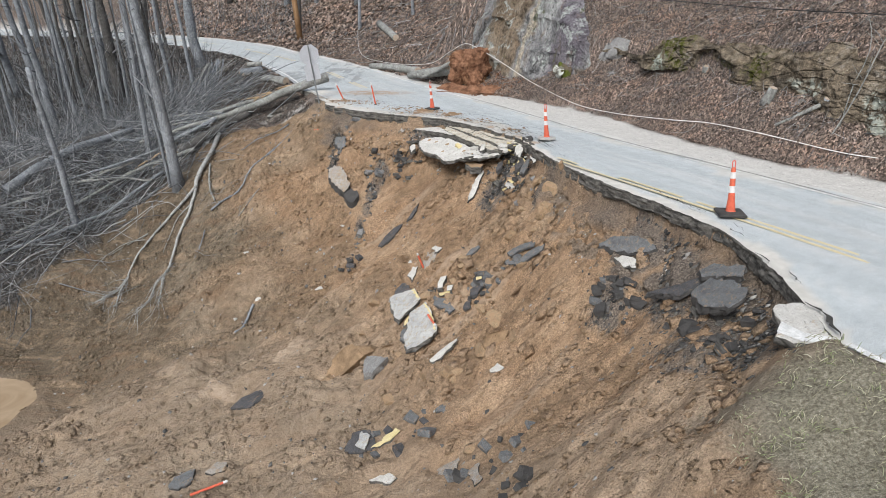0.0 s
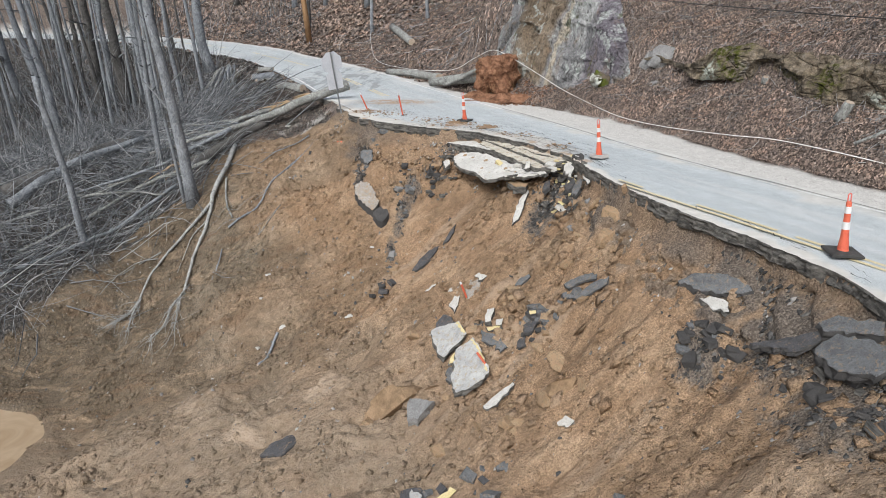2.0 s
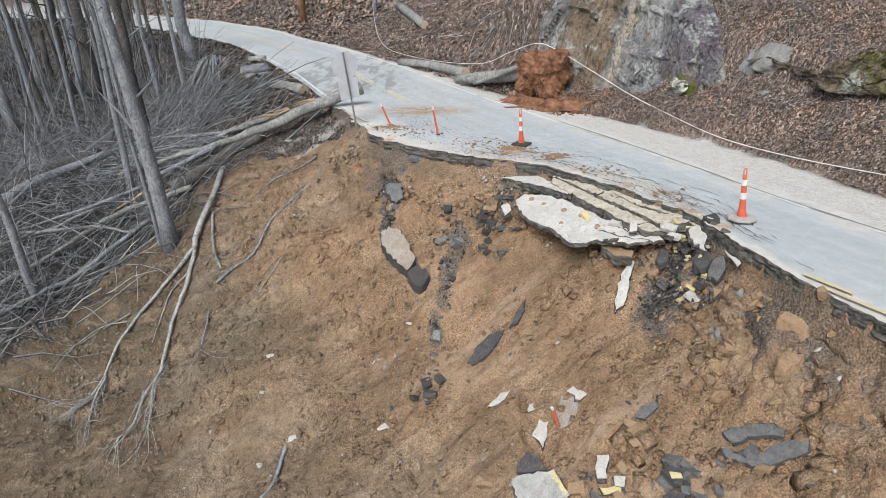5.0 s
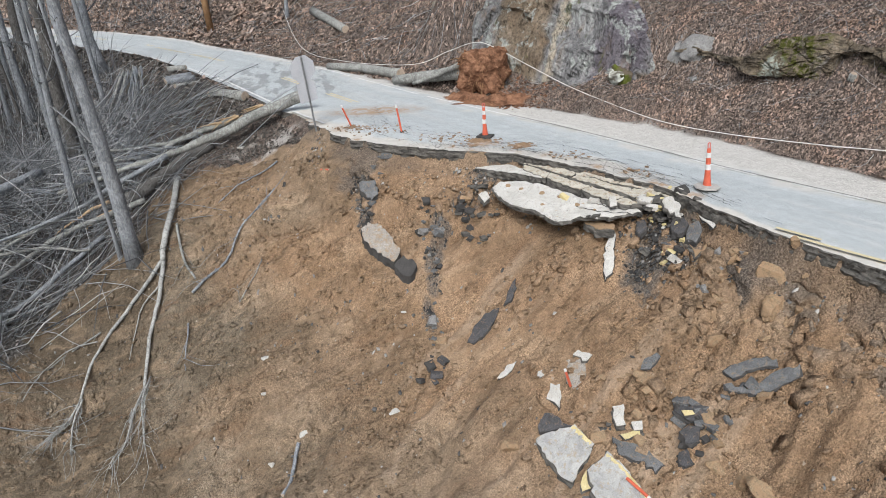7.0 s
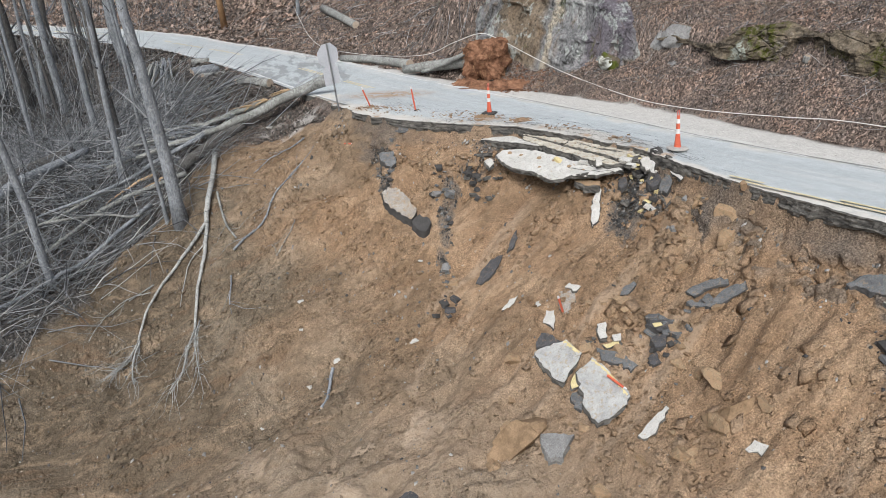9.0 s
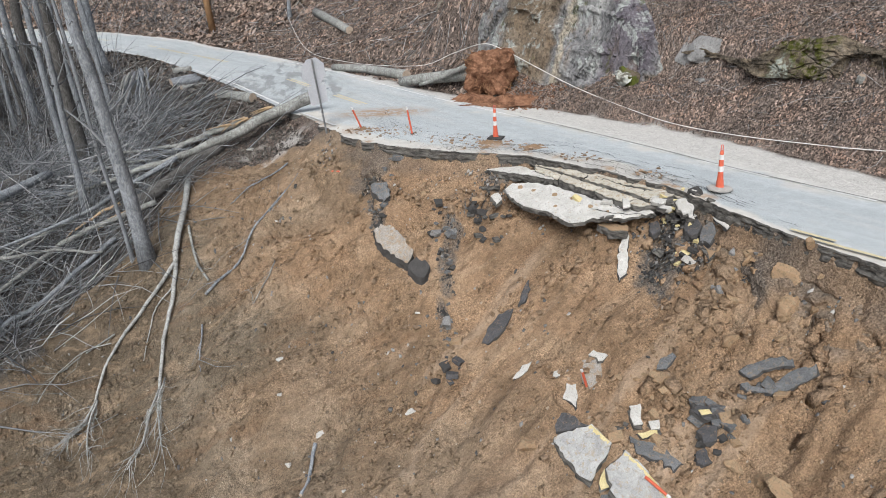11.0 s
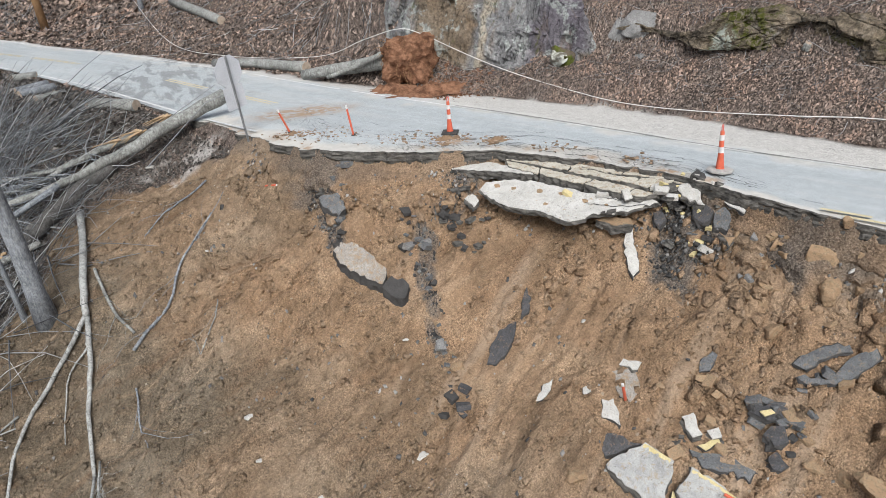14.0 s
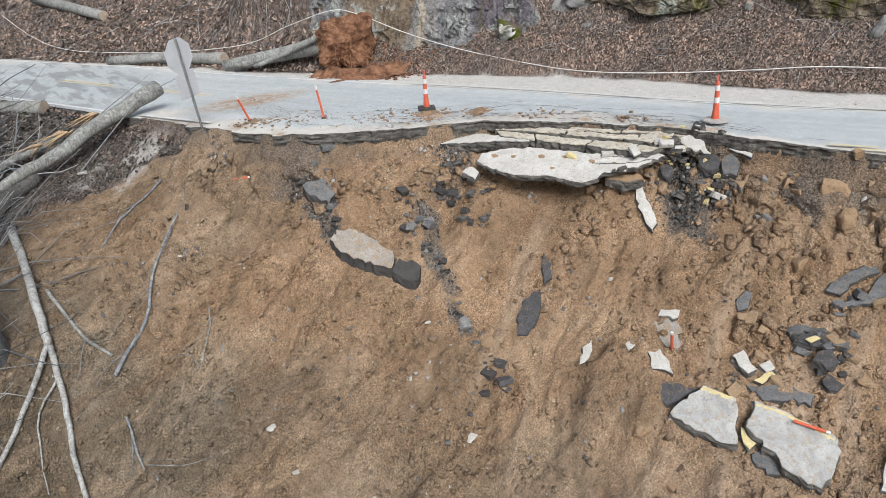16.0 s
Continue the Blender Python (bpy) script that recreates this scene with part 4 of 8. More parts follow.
def strewn(n, x, y, size, rng, flat=0.7, shape=ICO0, lift=0.05):
    """Many small stones lying on the ground, as arrays."""
    z = ground_z(x, y)
    sv, sf = shape
    s = rng.uniform(size[0], size[1], n) ** 1.0
    s = size[0] * (size[1] / size[0]) ** (rng.uniform(0, 1, n) ** 2.1)
    v = sv[None] * (1 + rng.uniform(-0.45, 0.4, (n, len(sv), 1)))
    v = v * np.stack([s * rng.uniform(0.7, 1.3, n), s * rng.uniform(0.7, 1.3, n), s * flat * rng.uniform(0.6, 1.2, n)], -1)[:, None, :]
    a = rng.uniform(0, 2 * np.pi, n)
    ca, sa = np.cos(a)[:, None], np.sin(a)[:, None]
    vx, vy = v[..., 0] * ca - v[..., 1] * sa, v[..., 0] * sa + v[..., 1] * ca
    # lean with the slope
    d = 0.15
    gx, gy = (ground_z(x + d, y) - z) / d, (ground_z(x, y + d) - z) / d
    vz = v[..., 2] + 0.8 * (np.clip(gx, -1.5, 1.5)[:, None] * vx + np.clip(gy, -1.5, 1.5)[:, None] * vy)
    p = np.stack([x[:, None] + vx, y[:, None] + vy, (z + s * lift)[:, None] + vz], -1)
    f = (sf[None] + (np.arange(n) * len(sv))[:, None, None]).reshape(-1, 3)
    return p.reshape(-1, 3), f


def leaves(x, y, size, rng):
    """Curled dead leaves, two faces each, as arrays."""
    n = len(x)
    z = ground_z(x, y)
    s = rng.uniform(*size, n)
    a = rng.uniform(0, 2 * np.pi, n)
    d = 0.12
    gx, gy = (ground_z(x + d, y) - z) / d, (ground_z(x, y + d) - z) / d
    gx, gy = np.clip(gx, -1.0, 1.0), np.clip(gy, -1.0, 1.0)
    u = np.stack([np.cos(a), np.sin(a), gx * np.cos(a) + gy * np.sin(a) + rng.normal(0, 0.45, n)], -1)
    w = np.stack([-np.sin(a), np.cos(a), -gx * np.sin(a) + gy * np.cos(a) + rng.normal(0, 0.45, n)], -1)
    c = np.stack([x, y, z + rng.uniform(0.01, 0.06, n)], -1)
    fold = np.zeros((n, 3))
    fold[:, 2] = s * rng.uniform(0.1, 0.5, n)
    u, w = u * s[:, None], w * (s * rng.uniform(0.45, 0.8, n))[:, None]
    v = np.stack([c - u, c + u, c + w * 0.9 + fold, c - w * 0.9 + fold], 1)
    k = np.arange(n) * 4
    f = np.concatenate([np.stack([k, k + 1, k + 2], -1), np.stack([k + 1, k, k + 3], -1)])
    return v.reshape(-1, 3), f


def island_material(name, stops, rough=0.9, fine=30, depth=0.004, drift=0.0):
    """Colours that differ from piece to piece."""
    m, nt, b = material(name, rough, 0.2)
    r = node(nt, "NewGeometry").outputs["Random Per Island"]
    c = ramp(nt, r, *stops)
    if drift:
        c = mixed(nt, drift, c, ramp(nt, grain(nt, 0.8, 6, 0.68, None, 0.5), (0.36, (0.34, 0.35, 0.36)), (0.5, (0.52, 0.5, 0.49)), (0.64, (0.66, 0.57, 0.52))), "OVERLAY")
    g = grain(nt, fine, 4, 0.7)
    c = mixed(nt, 0.5, c, ramp(nt, g, (0.28, 0.3), (0.72, 0.7)), "OVERLAY")
    finish(nt, b, c, g, depth)
    return m


TWIG = island_material("grey_twigs", ((0.0, (0.045, 0.048, 0.053)), (0.45, (0.14, 0.149, 0.16)), (0.8, (0.265, 0.278, 0.292)), (1.0, (0.47, 0.48, 0.48))), 0.95, 12)
MOULD = island_material("grey_dead_leaves", ((0.0, (0.03, 0.028, 0.026)), (0.4, (0.075, 0.068, 0.062)), (0.8, (0.135, 0.123, 0.112)), (1.0, (0.25, 0.235, 0.218))), 0.85)
LEAF = island_material("dead_leaves", ((0.0, (0.028, 0.024, 0.021)), (0.3, (0.1, 0.079, 0.068)), (0.55, (0.21, 0.168, 0.143)), (0.82, (0.275, 0.218, 0.184)), (1.0, (0.4, 0.33, 0.285))), 0.8, 30, 0.004, 0.9)
CLOD = island_material("clay_clods", ((0.0, (0.18, 0.125, 0.085)), (0.5, (0.28, 0.2, 0.138)), (1.0, (0.38, 0.285, 0.205))))
PALESTONE = island_material("pale_gravel", ((0.0, (0.26, 0.25, 0.24)), (0.5, (0.43, 0.42, 0.4)), (1.0, (0.6, 0.585, 0.56))))
STONE = island_material("base_stone", ((0.0, (0.06, 0.06, 0.062)), (0.5, (0.17, 0.165, 0.16)), (1.0, (0.42, 0.41, 0.39))))
TAR = island_material("tar_crumbs", ((0.0, (0.03, 0.03, 0.031)), (0.6, (0.07, 0.069, 0.067)), (1.0, (0.16, 0.153, 0.145))))
CLAYMAT = two_tone("loose_clay", (0.17, 0.115, 0.072), (0.3, 0.205, 0.135), 4, 40, 0.95, 0.15, 0.05, 0.4)
CLAYBLOCK = two_tone("slumped_clay", (0.16, 0.11, 0.068), (0.33, 0.23, 0.145), 2.2, 22, 0.95, 0.12, 0.05, 0.2)
SANDROCK = dirty_plate("sandstone", (0.19, 0.14, 0.088), (0.34, 0.255, 0.165), (0.31, 0.21, 0.13), 1.6)
GREYROCK = dirty_plate("grey_stone", (0.15, 0.15, 0.15), (0.28, 0.28, 0.275), (0.12, 0.1, 0.08), 0.4)
BROWNROCK = dirty_plate("brown_ledge", (0.085, 0.075, 0.062), (0.2, 0.175, 0.145), (0.11, 0.09, 0.07), 0.8)
MOSS = two_tone("mossy_rock", (0.10, 0.082, 0.062), (0.075, 0.088, 0.02), 1.6, 18, 1.0, 0.05, 0.04, 0.05)
LICHEN = two_tone("lichen_rock", (0.13, 0.12, 0.1), (0.45, 0.47, 0.43), 2.6, 18, 1.0, 0.05, 0.03, 0.06)
REDCLAY = two_tone("red_clay", (0.10, 0.05, 0.03), (0.27, 0.145, 0.09), 3.5, 20, 1.0, 0.1, 0.08, 0.12)
ORANGE = two_tone("orange_plastic", (0.50, 0.095, 0.055), (0.62, 0.15, 0.085), 4, 40, 0.6, 0.3, 0.001)
PINKISH = two_tone("faded_red_plastic", (0.5, 0.1, 0.09), (0.6, 0.16, 0.13), 4, 40, 0.6, 0.3, 0.001)
REFLECT = two_tone("white_sleeve", (0.55, 0.56, 0.57), (0.68, 0.68, 0.68), 8, 60, 0.4, 0.5, 0.001)
RUBBER = two_tone("black_rubber", (0.025, 0.025, 0.025), (0.07, 0.068, 0.065), 5, 40, 0.8, 0.3, 0.003)
GREYBASE = two_tone("dusty_rubber", (0.26, 0.25, 0.24), (0.42, 0.41, 0.39), 5, 40, 0.85, 0.3, 0.003)
SIGN_BACK = two_tone("bare_aluminium", (0.46, 0.48, 0.52), (0.56, 0.58, 0.62), 2, 30, 0.5, 0.5, 0.001, metal=0.1)
STEEL = two_tone("galvanised_steel", (0.26, 0.28, 0.29), (0.42, 0.43, 0.44), 6, 50, 0.5, 0.5, 0.002, metal=0.5)
CABLE_WHITE = two_tone("pale_cable", (0.55, 0.55, 0.53), (0.72, 0.72, 0.7), 3, 30, 0.6, 0.3, 0.001)
CABLE_BLACK = two_tone("black_cable", (0.015, 0.015, 0.015), (0.04, 0.04, 0.04), 3, 30, 0.6, 0.3, 0.001)
GRASSY = island_material("dry_grass", ((0.0, (0.16, 0.15, 0.1)), (0.35, (0.33, 0.315, 0.22)), (0.6, (0.5, 0.48, 0.37)), (0.78, (0.2, 0.24, 0.11)), (1.0, (0.32, 0.37, 0.2))))
SNAG = two_tone("rusty_bark", (0.16, 0.09, 0.045), (0.32, 0.2, 0.11), 3, 20, 0.95, 0.15, 0.02, 0.25, (1, 1, 0.3))
YELLOW_CHIP = two_tone("painted_chip", (0.46, 0.38, 0.18), (0.62, 0.54, 0.32), 4, 40)


MUDDY = dirty_plate("muddy_surface", (0.22, 0.2, 0.18), (0.36, 0.34, 0.31), (0.3, 0.22, 0.145), 1.0)
PALEPLATE = dirty_plate("grey_plate", (0.27, 0.275, 0.275), (0.47, 0.475, 0.465), (0.34, 0.28, 0.2), 0.8)
CREAM = dirty_plate("cream_surface", (0.36, 0.335, 0.28), (0.55, 0.525, 0.455), (0.3, 0.22, 0.14), 0.85)
DARKPLATE = dirty_plate("dark_plate", (0.045, 0.045, 0.048), (0.10, 0.10, 0.105), (0.22, 0.16, 0.11), 0.5)


# ---- fallen pavement ----
PLATES = "plates of broken road"
count = [100]


def plate(name, label, at, grade, outline, thick, top, raw):
    count[0] += 1
    return slab(name, label, "broken asphalt", at, grade, outline, thick, top, raw, count[0], PLATES)


LOW = plate("asphalt_slab", "long pale plate of fallen road surface under the broken edge", (0.35, 21.19, -1.28), (0.32, 0.08), [(-1.23, 1.76), (-0.97, 1.9), (-0.47, 1.51), (-0.07, 0.97), (0.22, 0.41), (0.63, -0.36), (0.97, -0.95), (1.42, -1.34), (1.45, -1.59), (0.8, -1.39), (0.25, -0.93), (0.01, -0.96), (-0.25, -0.81), (-0.54, -0.09), (-1.01, 0.65), (-1.2, 1.22)], 0.16, CONCRETE, EDGE_RAW)


def fallen_strip():
    """The sagging strip of lane between road and low plate: long splinters, shorter and looser towards its broken end."""
    rng = random.Random(61)
    upper = np.array([(-1.03, 2.35), (-0.63, 2.14), (-0.21, 1.72), (0.06, 0.84), (0.39, -0.21), (0.76, -0.86), (1.21, -1.65), (1.27, -1.95)])
    lower = np.array([(-1.24, 1.67), (-1.1, 1.3), (-0.92, 0.83), (-0.65, 0.2), (-0.39, -0.31), (-0.12, -1.12), (0.17, -1.62), (0.71, -1.9)])
    lanes = (0.0, 0.34, 0.56, 0.8, 1.0)

    def spot(t, w):
        f = np.linspace(0, 1, len(upper))
        a, b = [np.array((np.interp(t, f, q[:, 0]), np.interp(t, f, q[:, 1]))) for q in (lower, upper)]
        return a + (b - a) * w
    for j in range(4):
        breaks = ((0, 0.3, 0.58, 0.78, 0.9, 1.0), (0, 0.45, 0.7, 0.84, 1.0), (0, 0.24, 0.52, 0.74, 0.88, 1.0), (0, 0.4, 0.66, 0.82, 1.0))[j]
        for t0, t1 in zip(breaks[:-1], breaks[1:]):
            steps = np.linspace(t0 + 0.004, t1 - 0.004, max(3, int((t1 - t0) * 16)))
            wob = [0.05 * math.sin(9 * t + 2.1 * j) for t in steps]
            ring = [spot(t, min(1, max(0, lanes[j] + (w if j else 0) + 0.008))) for t, w in zip(steps, wob)]
            wob = [0.05 * math.sin(9 * t + 2.1 * (j + 1)) for t in steps]
            ring += [spot(t, min(1, lanes[j + 1] + (w if j < 3 else 0) - 0.008)) for t, w in zip(steps, wob)][::-1]
            c = np.mean(ring, 0)
            loose = 0.25 + 1.2 * max(0, t0 - 0.55)
            drop = (-0.03, 0.03, 0.0, 0.04)[j] + rng.uniform(-0.06, 0.06) * loose - 0.12 * max(0, t0 - 0.7)
            grade = (0.18 + rng.uniform(-0.2, 0.2) * loose, -0.01 + rng.uniform(-0.16, 0.16) * loose)
            top = YELLOW_CHIP if (t0 > 0.75 and j == 1) else CREAM
            plate("asphalt_slab", "cream-coloured splinter of the cracked strip sagging from the road edge" if t0 < 0.7 else "loose broken piece at the end of the sagging strip",
                  (1.29 + c[0], 21.5 + c[1], -0.88 + 0.18 * c[0] - 0.01 * c[1] + drop), grade, [tuple(p - c) for p in ring], 0.3 if t0 < 0.7 else 0.2, top, EDGE_RAW)


fallen_strip()
plate("asphalt_chunk", "thick brown block of road base under the low plate", (1.02, 19.95, -1.42), (0.25, 0.05), [(-0.3, 0.35), (-0.12, 0.42), (0.28, -0.15), (0.2, -0.32), (-0.08, -0.12)], 0.24, SANDROCK, EDGE_RAW)
plate("asphalt_chunk", "pale tilted chunk at the far end of the low plate", (-1.12, 22.85, -1.75), (0.7, 0.3), [(-0.12, 0.2), (0.06, 0.14), (0.12, -0.16), (-0.04, -0.2)], 0.14, CONCRETE, EDGE_RAW)
plate("asphalt_slab", "narrow pale plate dropped beside the road edge", (-0.37, 23.60, -1.27), (0.18, -0.01), [(-0.75, 0.98), (-0.33, 0.99), (0.23, 0.12), (0.75, -1.0), (0.71, -1.2), (0.12, -0.4), (-0.72, 0.52)], 0.25, CONCRETE, EDGE_RAW)
plate("asphalt_slab", "short pale plate at the end of the fallen strip", (-1.45, 24.64, -1.48), (0.18, -0.01), [(-0.42, 0.21), (-0.18, 0.52), (0.38, -0.11), (0.35, -0.43), (-0.14, -0.18)], 0.2, CONCRETE, EDGE_RAW)
plate("asphalt_chunk", "tilted pale chunk leaning on the scarp", (2.35, 19.28, -0.71), (0.92, 0.21), [(-0.07, 0.39), (0.08, 0.23), (0.12, -0.06), (0.01, -0.44), (-0.04, -0.3), (-0.1, 0.17)], 0.14, CONCRETE, EDGE_RAW)
plate("asphalt_chunk", "thin pale sliver lying on dark rubble", (2.65, 18.30, -0.68), (0.56, 0.14), [(-0.04, 0.3), (0.08, -0.19), (0.01, -0.24), (-0.05, 0.13)], 0.06, CONCRETE, ASPHALT_RAW)
plate("asphalt_chunk", "small pale chunk on the fallen plate", (1.28, 20.05, -0.84), (0.68, 0.40), [(-0.04, 0.17), (0.09, 0.08), (0.04, -0.17), (-0.1, -0.09)], 0.08, CONCRETE, EDGE_RAW)
plate("asphalt_slab", "narrow pale strip hanging down the clay face", (1.05, 19.38, -1.89), (0.66, 0.36), [(0.17, 0.47), (0.28, 0.41), (0.1, -0.03), (-0.05, -0.36), (-0.29, -0.51), (-0.2, -0.21), (-0.01, 0.24)], 0.1, CONCRETE, ASPHALT_RAW)
plate("asphalt_block", "thick grey block with a muddy top on the slope", (-3.99, 23.29, -3.08), (0.47, 0.51), [(-0.48, 0.67), (-0.26, 0.74), (0.03, 0.52), (0.3, -0.02), (0.51, -0.52), (0.4, -0.71), (0.3, -0.77), (0.02, -0.45), (-0.3, 0.04), (-0.48, 0.46)], 0.42, MUDDY, ASPHALT_RAW)
plate("asphalt_block", "dark coarse block of road base on the slope", (-3.39, 22.31, -3.41), (0.44, 0.56), [(-0.29, 0.26), (-0.02, 0.32), (0.24, 0.02), (0.28, -0.11), (0.09, -0.3), (-0.1, -0.22), (-0.23, 0.01)], 0.36, ASPHALT_RAW, ASPHALT_RAW)
plate("asphalt_block", "rounded dark block in the crumbled gully", (-4.11, 25.02, -2.22), (0.63, 0.57), [(-0.26, 0.41), (0.19, 0.16), (0.25, -0.3), (0.03, -0.36), (-0.21, 0.08)], 0.3, SLATE, ASPHALT_RAW)
plate("asphalt_slab", "dark smooth plate sunk in the orange clay", (-1.82, 19.87, -3.93), (0.75, 0.20), [(-0.4, -0.09), (-0.14, 0.2), (0.13, 0.33), (0.48, 0.18), (0.26, -0.09), (-0.03, -0.26), (-0.3, -0.26)], 0.12, DARKPLATE, ASPHALT_RAW)
plate("asphalt_slab", "narrow dark plate half buried in clay", (-1.01, 20.23, -3.21), (0.69, 0.30), [(-0.22, -0.17), (-0.02, 0.13), (0.19, 0.29), (0.12, -0.02), (-0.07, -0.23)], 0.12, DARKPLATE, ASPHALT_RAW)
NEAR_PLATE = plate("asphalt_slab", "grey road plate with a yellow edge on the clay", (-1.15, 15.72, -4.12), (0.53, 0.18), [(-0.39, 0.59), (0.33, 0.46), (0.53, -0.11), (0.22, -0.34), (-0.05, -0.58), (-0.24, -0.29), (-0.38, 0.27)], 0.2, PALEPLATE, EDGE_RAW)
WIDE_PLATE = plate("asphalt_slab", "large pale road plate resting on the clay", (-0.60, 14.43, -4.02), (0.52, 0.16), [(-0.32, 0.76), (0.11, 0.92), (0.25, 0.55), (0.38, 0.05), (0.44, -0.44), (0.32, -0.58), (-0.0, -0.67), (-0.34, -0.66), (-0.44, -0.15), (-0.36, 0.24)], 0.22, PALEPLATE, EDGE_RAW)
plate("asphalt_slab", "dark plate wedged behind pale road plates", (-1.13, 16.52, -4.06), (0.56, 0.29), [(-0.25, 0.33), (0.03, 0.18), (0.22, -0.18), (0.31, -0.28), (-0.31, -0.05)], 0.15, DARKPLATE, ASPHALT_RAW)
plate("asphalt_slab", "slate-grey plate lying on the clay", (0.03, 15.07, -3.74), (0.64, 0.24), [(-0.29, 0.58), (-0.02, 0.25), (0.18, -0.08), (0.29, -0.37), (0.11, -0.41), (0.03, -0.14), (-0.27, 0.18)], 0.1, SLATE, ASPHALT_RAW)
plate("asphalt_slab", "muddy grey plate lying on the clay", (-0.40, 17.29, -3.49), (0.67, 0.22), [(-0.08, 0.4), (0.21, 0.22), (0.19, -0.01), (-0.1, -0.51), (-0.22, -0.1)], 0.1, MUDDY, ASPHALT_RAW)
plate("asphalt_chunk", "white-painted chip of road on the clay", (-0.19, 17.53, -3.24), (0.53, 0.12), [(-0.17, 0.13), (-0.03, 0.18), (0.16, -0.12), (0.03, -0.19)], 0.08, CONCRETE, EDGE_RAW)
plate("asphalt_chunk", "white-painted lump of road on the clay", (-0.91, 17.07, -3.85), (0.77, 0.21), [(0.0, 0.31), (0.15, 0.16), (0.03, -0.19), (-0.01, -0.32), (-0.16, 0.05)], 0.15, CONCRETE, ASPHALT_RAW)
plate("asphalt_chunk", "pale upright chunk among the rubble", (-0.04, 15.89, -3.49), (0.62, 0.23), [(-0.04, 0.23), (0.14, 0.15), (0.04, -0.23), (-0.12, -0.15)], 0.22, CONCRETE, EDGE_RAW)
plate("asphalt_chunk", "small pale chunk among the rubble", (0.18, 15.57, -3.49), (0.64, 0.22), [(-0.06, 0.12), (0.1, 0.04), (0.05, -0.12), (-0.08, -0.04)], 0.14, CONCRETE, EDGE_RAW)
plate("asphalt_chunk", "yellow-painted sliver of road", (0.05, 15.49, -3.62), (0.46, 0.04), [(-0.16, 0.12), (0.17, 0.01), (0.13, -0.08), (-0.14, -0.04)], 0.08, YELLOW_CHIP, ASPHALT_RAW)
plate("asphalt_chunk", "small white chip sunk in the clay", (-1.60, 18.35, -4.12), (0.56, 0.15), [(-0.25, -0.06), (0.03, 0.14), (0.24, 0.11), (0.11, -0.06), (-0.13, -0.12)], 0.1, CONCRETE, ASPHALT_RAW)
plate("asphalt_chunk", "tiny white chip sunk in the clay", (-1.02, 17.76, -3.82), (0.61, 0.09), [(-0.02, 0.09), (0.08, 0.06), (0.05, -0.09), (-0.1, -0.07)], 0.1, CONCRETE, EDGE_RAW)
plate("asphalt_chunk", "bluish grey chunk on the clay", (0.86, 16.62, -2.87), (0.64, 0.20), [(-0.09, 0.1), (0.18, 0.09), (0.19, -0.03), (-0.06, -0.13), (-0.21, -0.04)], 0.12, SLATE, ASPHALT_RAW)
plate("asphalt_slab", "thin dark sheet curling over a hollow in the clay", (2.07, 15.31, -2.14), (0.90, 0.16), [(-0.33, 0.25), (-0.12, 0.2), (0.09, 0.1), (0.34, -0.2), (0.28, -0.3), (0.01, -0.06), (-0.27, 0.03)], 0.07, SLATE, ASPHALT_RAW)
plate("asphalt_slab", "long bluish plate jutting from a hollow in the clay", (2.13, 14.93, -2.17), (0.92, 0.11), [(-0.45, 0.44), (-0.18, 0.03), (0.08, 0.05), (0.29, -0.02), (0.46, -0.14), (0.39, -0.3), (0.06, -0.22), (-0.23, -0.08), (-0.44, 0.24)], 0.09, SLATE, ASPHALT_RAW)
plate("asphalt_slab", "flat dark plate on crumbled base stone", (4.00, 12.64, -0.74), (0.93, 0.21), [(-0.45, 0.63), (-0.21, 0.55), (0.23, -0.01), (0.41, -0.66), (0.23, -0.54), (-0.2, 0.03)], 0.12, SLATE, ASPHALT_RAW)
plate("asphalt_chunk", "white chunk beside a dark plate", (3.91, 12.17, -0.89), (0.86, 0.18), [(-0.18, 0.35), (0.03, 0.13), (0.15, -0.16), (0.09, -0.33), (-0.1, 0.0)], 0.12, CONCRETE, EDGE_RAW)
plate("asphalt_slab", "thick dark coarse slab propped on black rubble", (4.56, 9.14, 0.10), (0.81, -0.25), [(-0.22, 0.62), (0.08, 0.67), (0.22, 0.1), (0.22, -0.31), (0.12, -0.52), (-0.12, -0.55), (-0.3, 0.01)], 0.17, SLATE, ASPHALT_RAW)
plate("asphalt_slab", "dark plate sliding under a thicker slab", (4.36, 10.29, -0.47), (0.86, -0.15), [(-0.4, 0.56), (-0.03, 0.19), (0.34, -0.18), (0.17, -0.31), (-0.08, -0.25)], 0.12, DARKPLATE, ASPHALT_RAW)
plate("asphalt_slab", "dark layered slab stacked at the scarp foot", (4.79, 9.83, 0.13), (0.86, -0.15), [(-0.18, 0.41), (0.03, 0.31), (0.24, -0.35), (0.14, -0.56), (-0.23, 0.19)], 0.18, SLATE, ASPHALT_RAW)
plate("asphalt_slab", "grey stone plate leaning on a brown block", (-1.83, 13.75, -4.75), (0.50, 0.11), [(-0.23, 0.46), (0.13, 0.21), (0.39, 0.03), (0.17, -0.15), (0.0, -0.35), (-0.22, -0.23), (-0.26, 0.05)], 0.3, GREYROCK, GREYROCK)
plate("asphalt_slab", "dark plate flush with the muddy slope", (-1.87, 11.20, -5.05), (0.27, 0.0), [(-0.4, -0.22), (-0.23, 0.41), (0.17, 0.38), (0.4, -0.23), (0.06, -0.34)], 0.12, DARKPLATE, ASPHALT_RAW)
plate("asphalt_chunk", "pale chunk on a dark sunken plate", (-1.82, 11.21, -4.98), (0.30, 0.01), [(-0.17, -0.11), (-0.06, 0.32), (0.16, 0.1), (0.07, -0.31)], 0.1, PALEPLATE, EDGE_RAW)
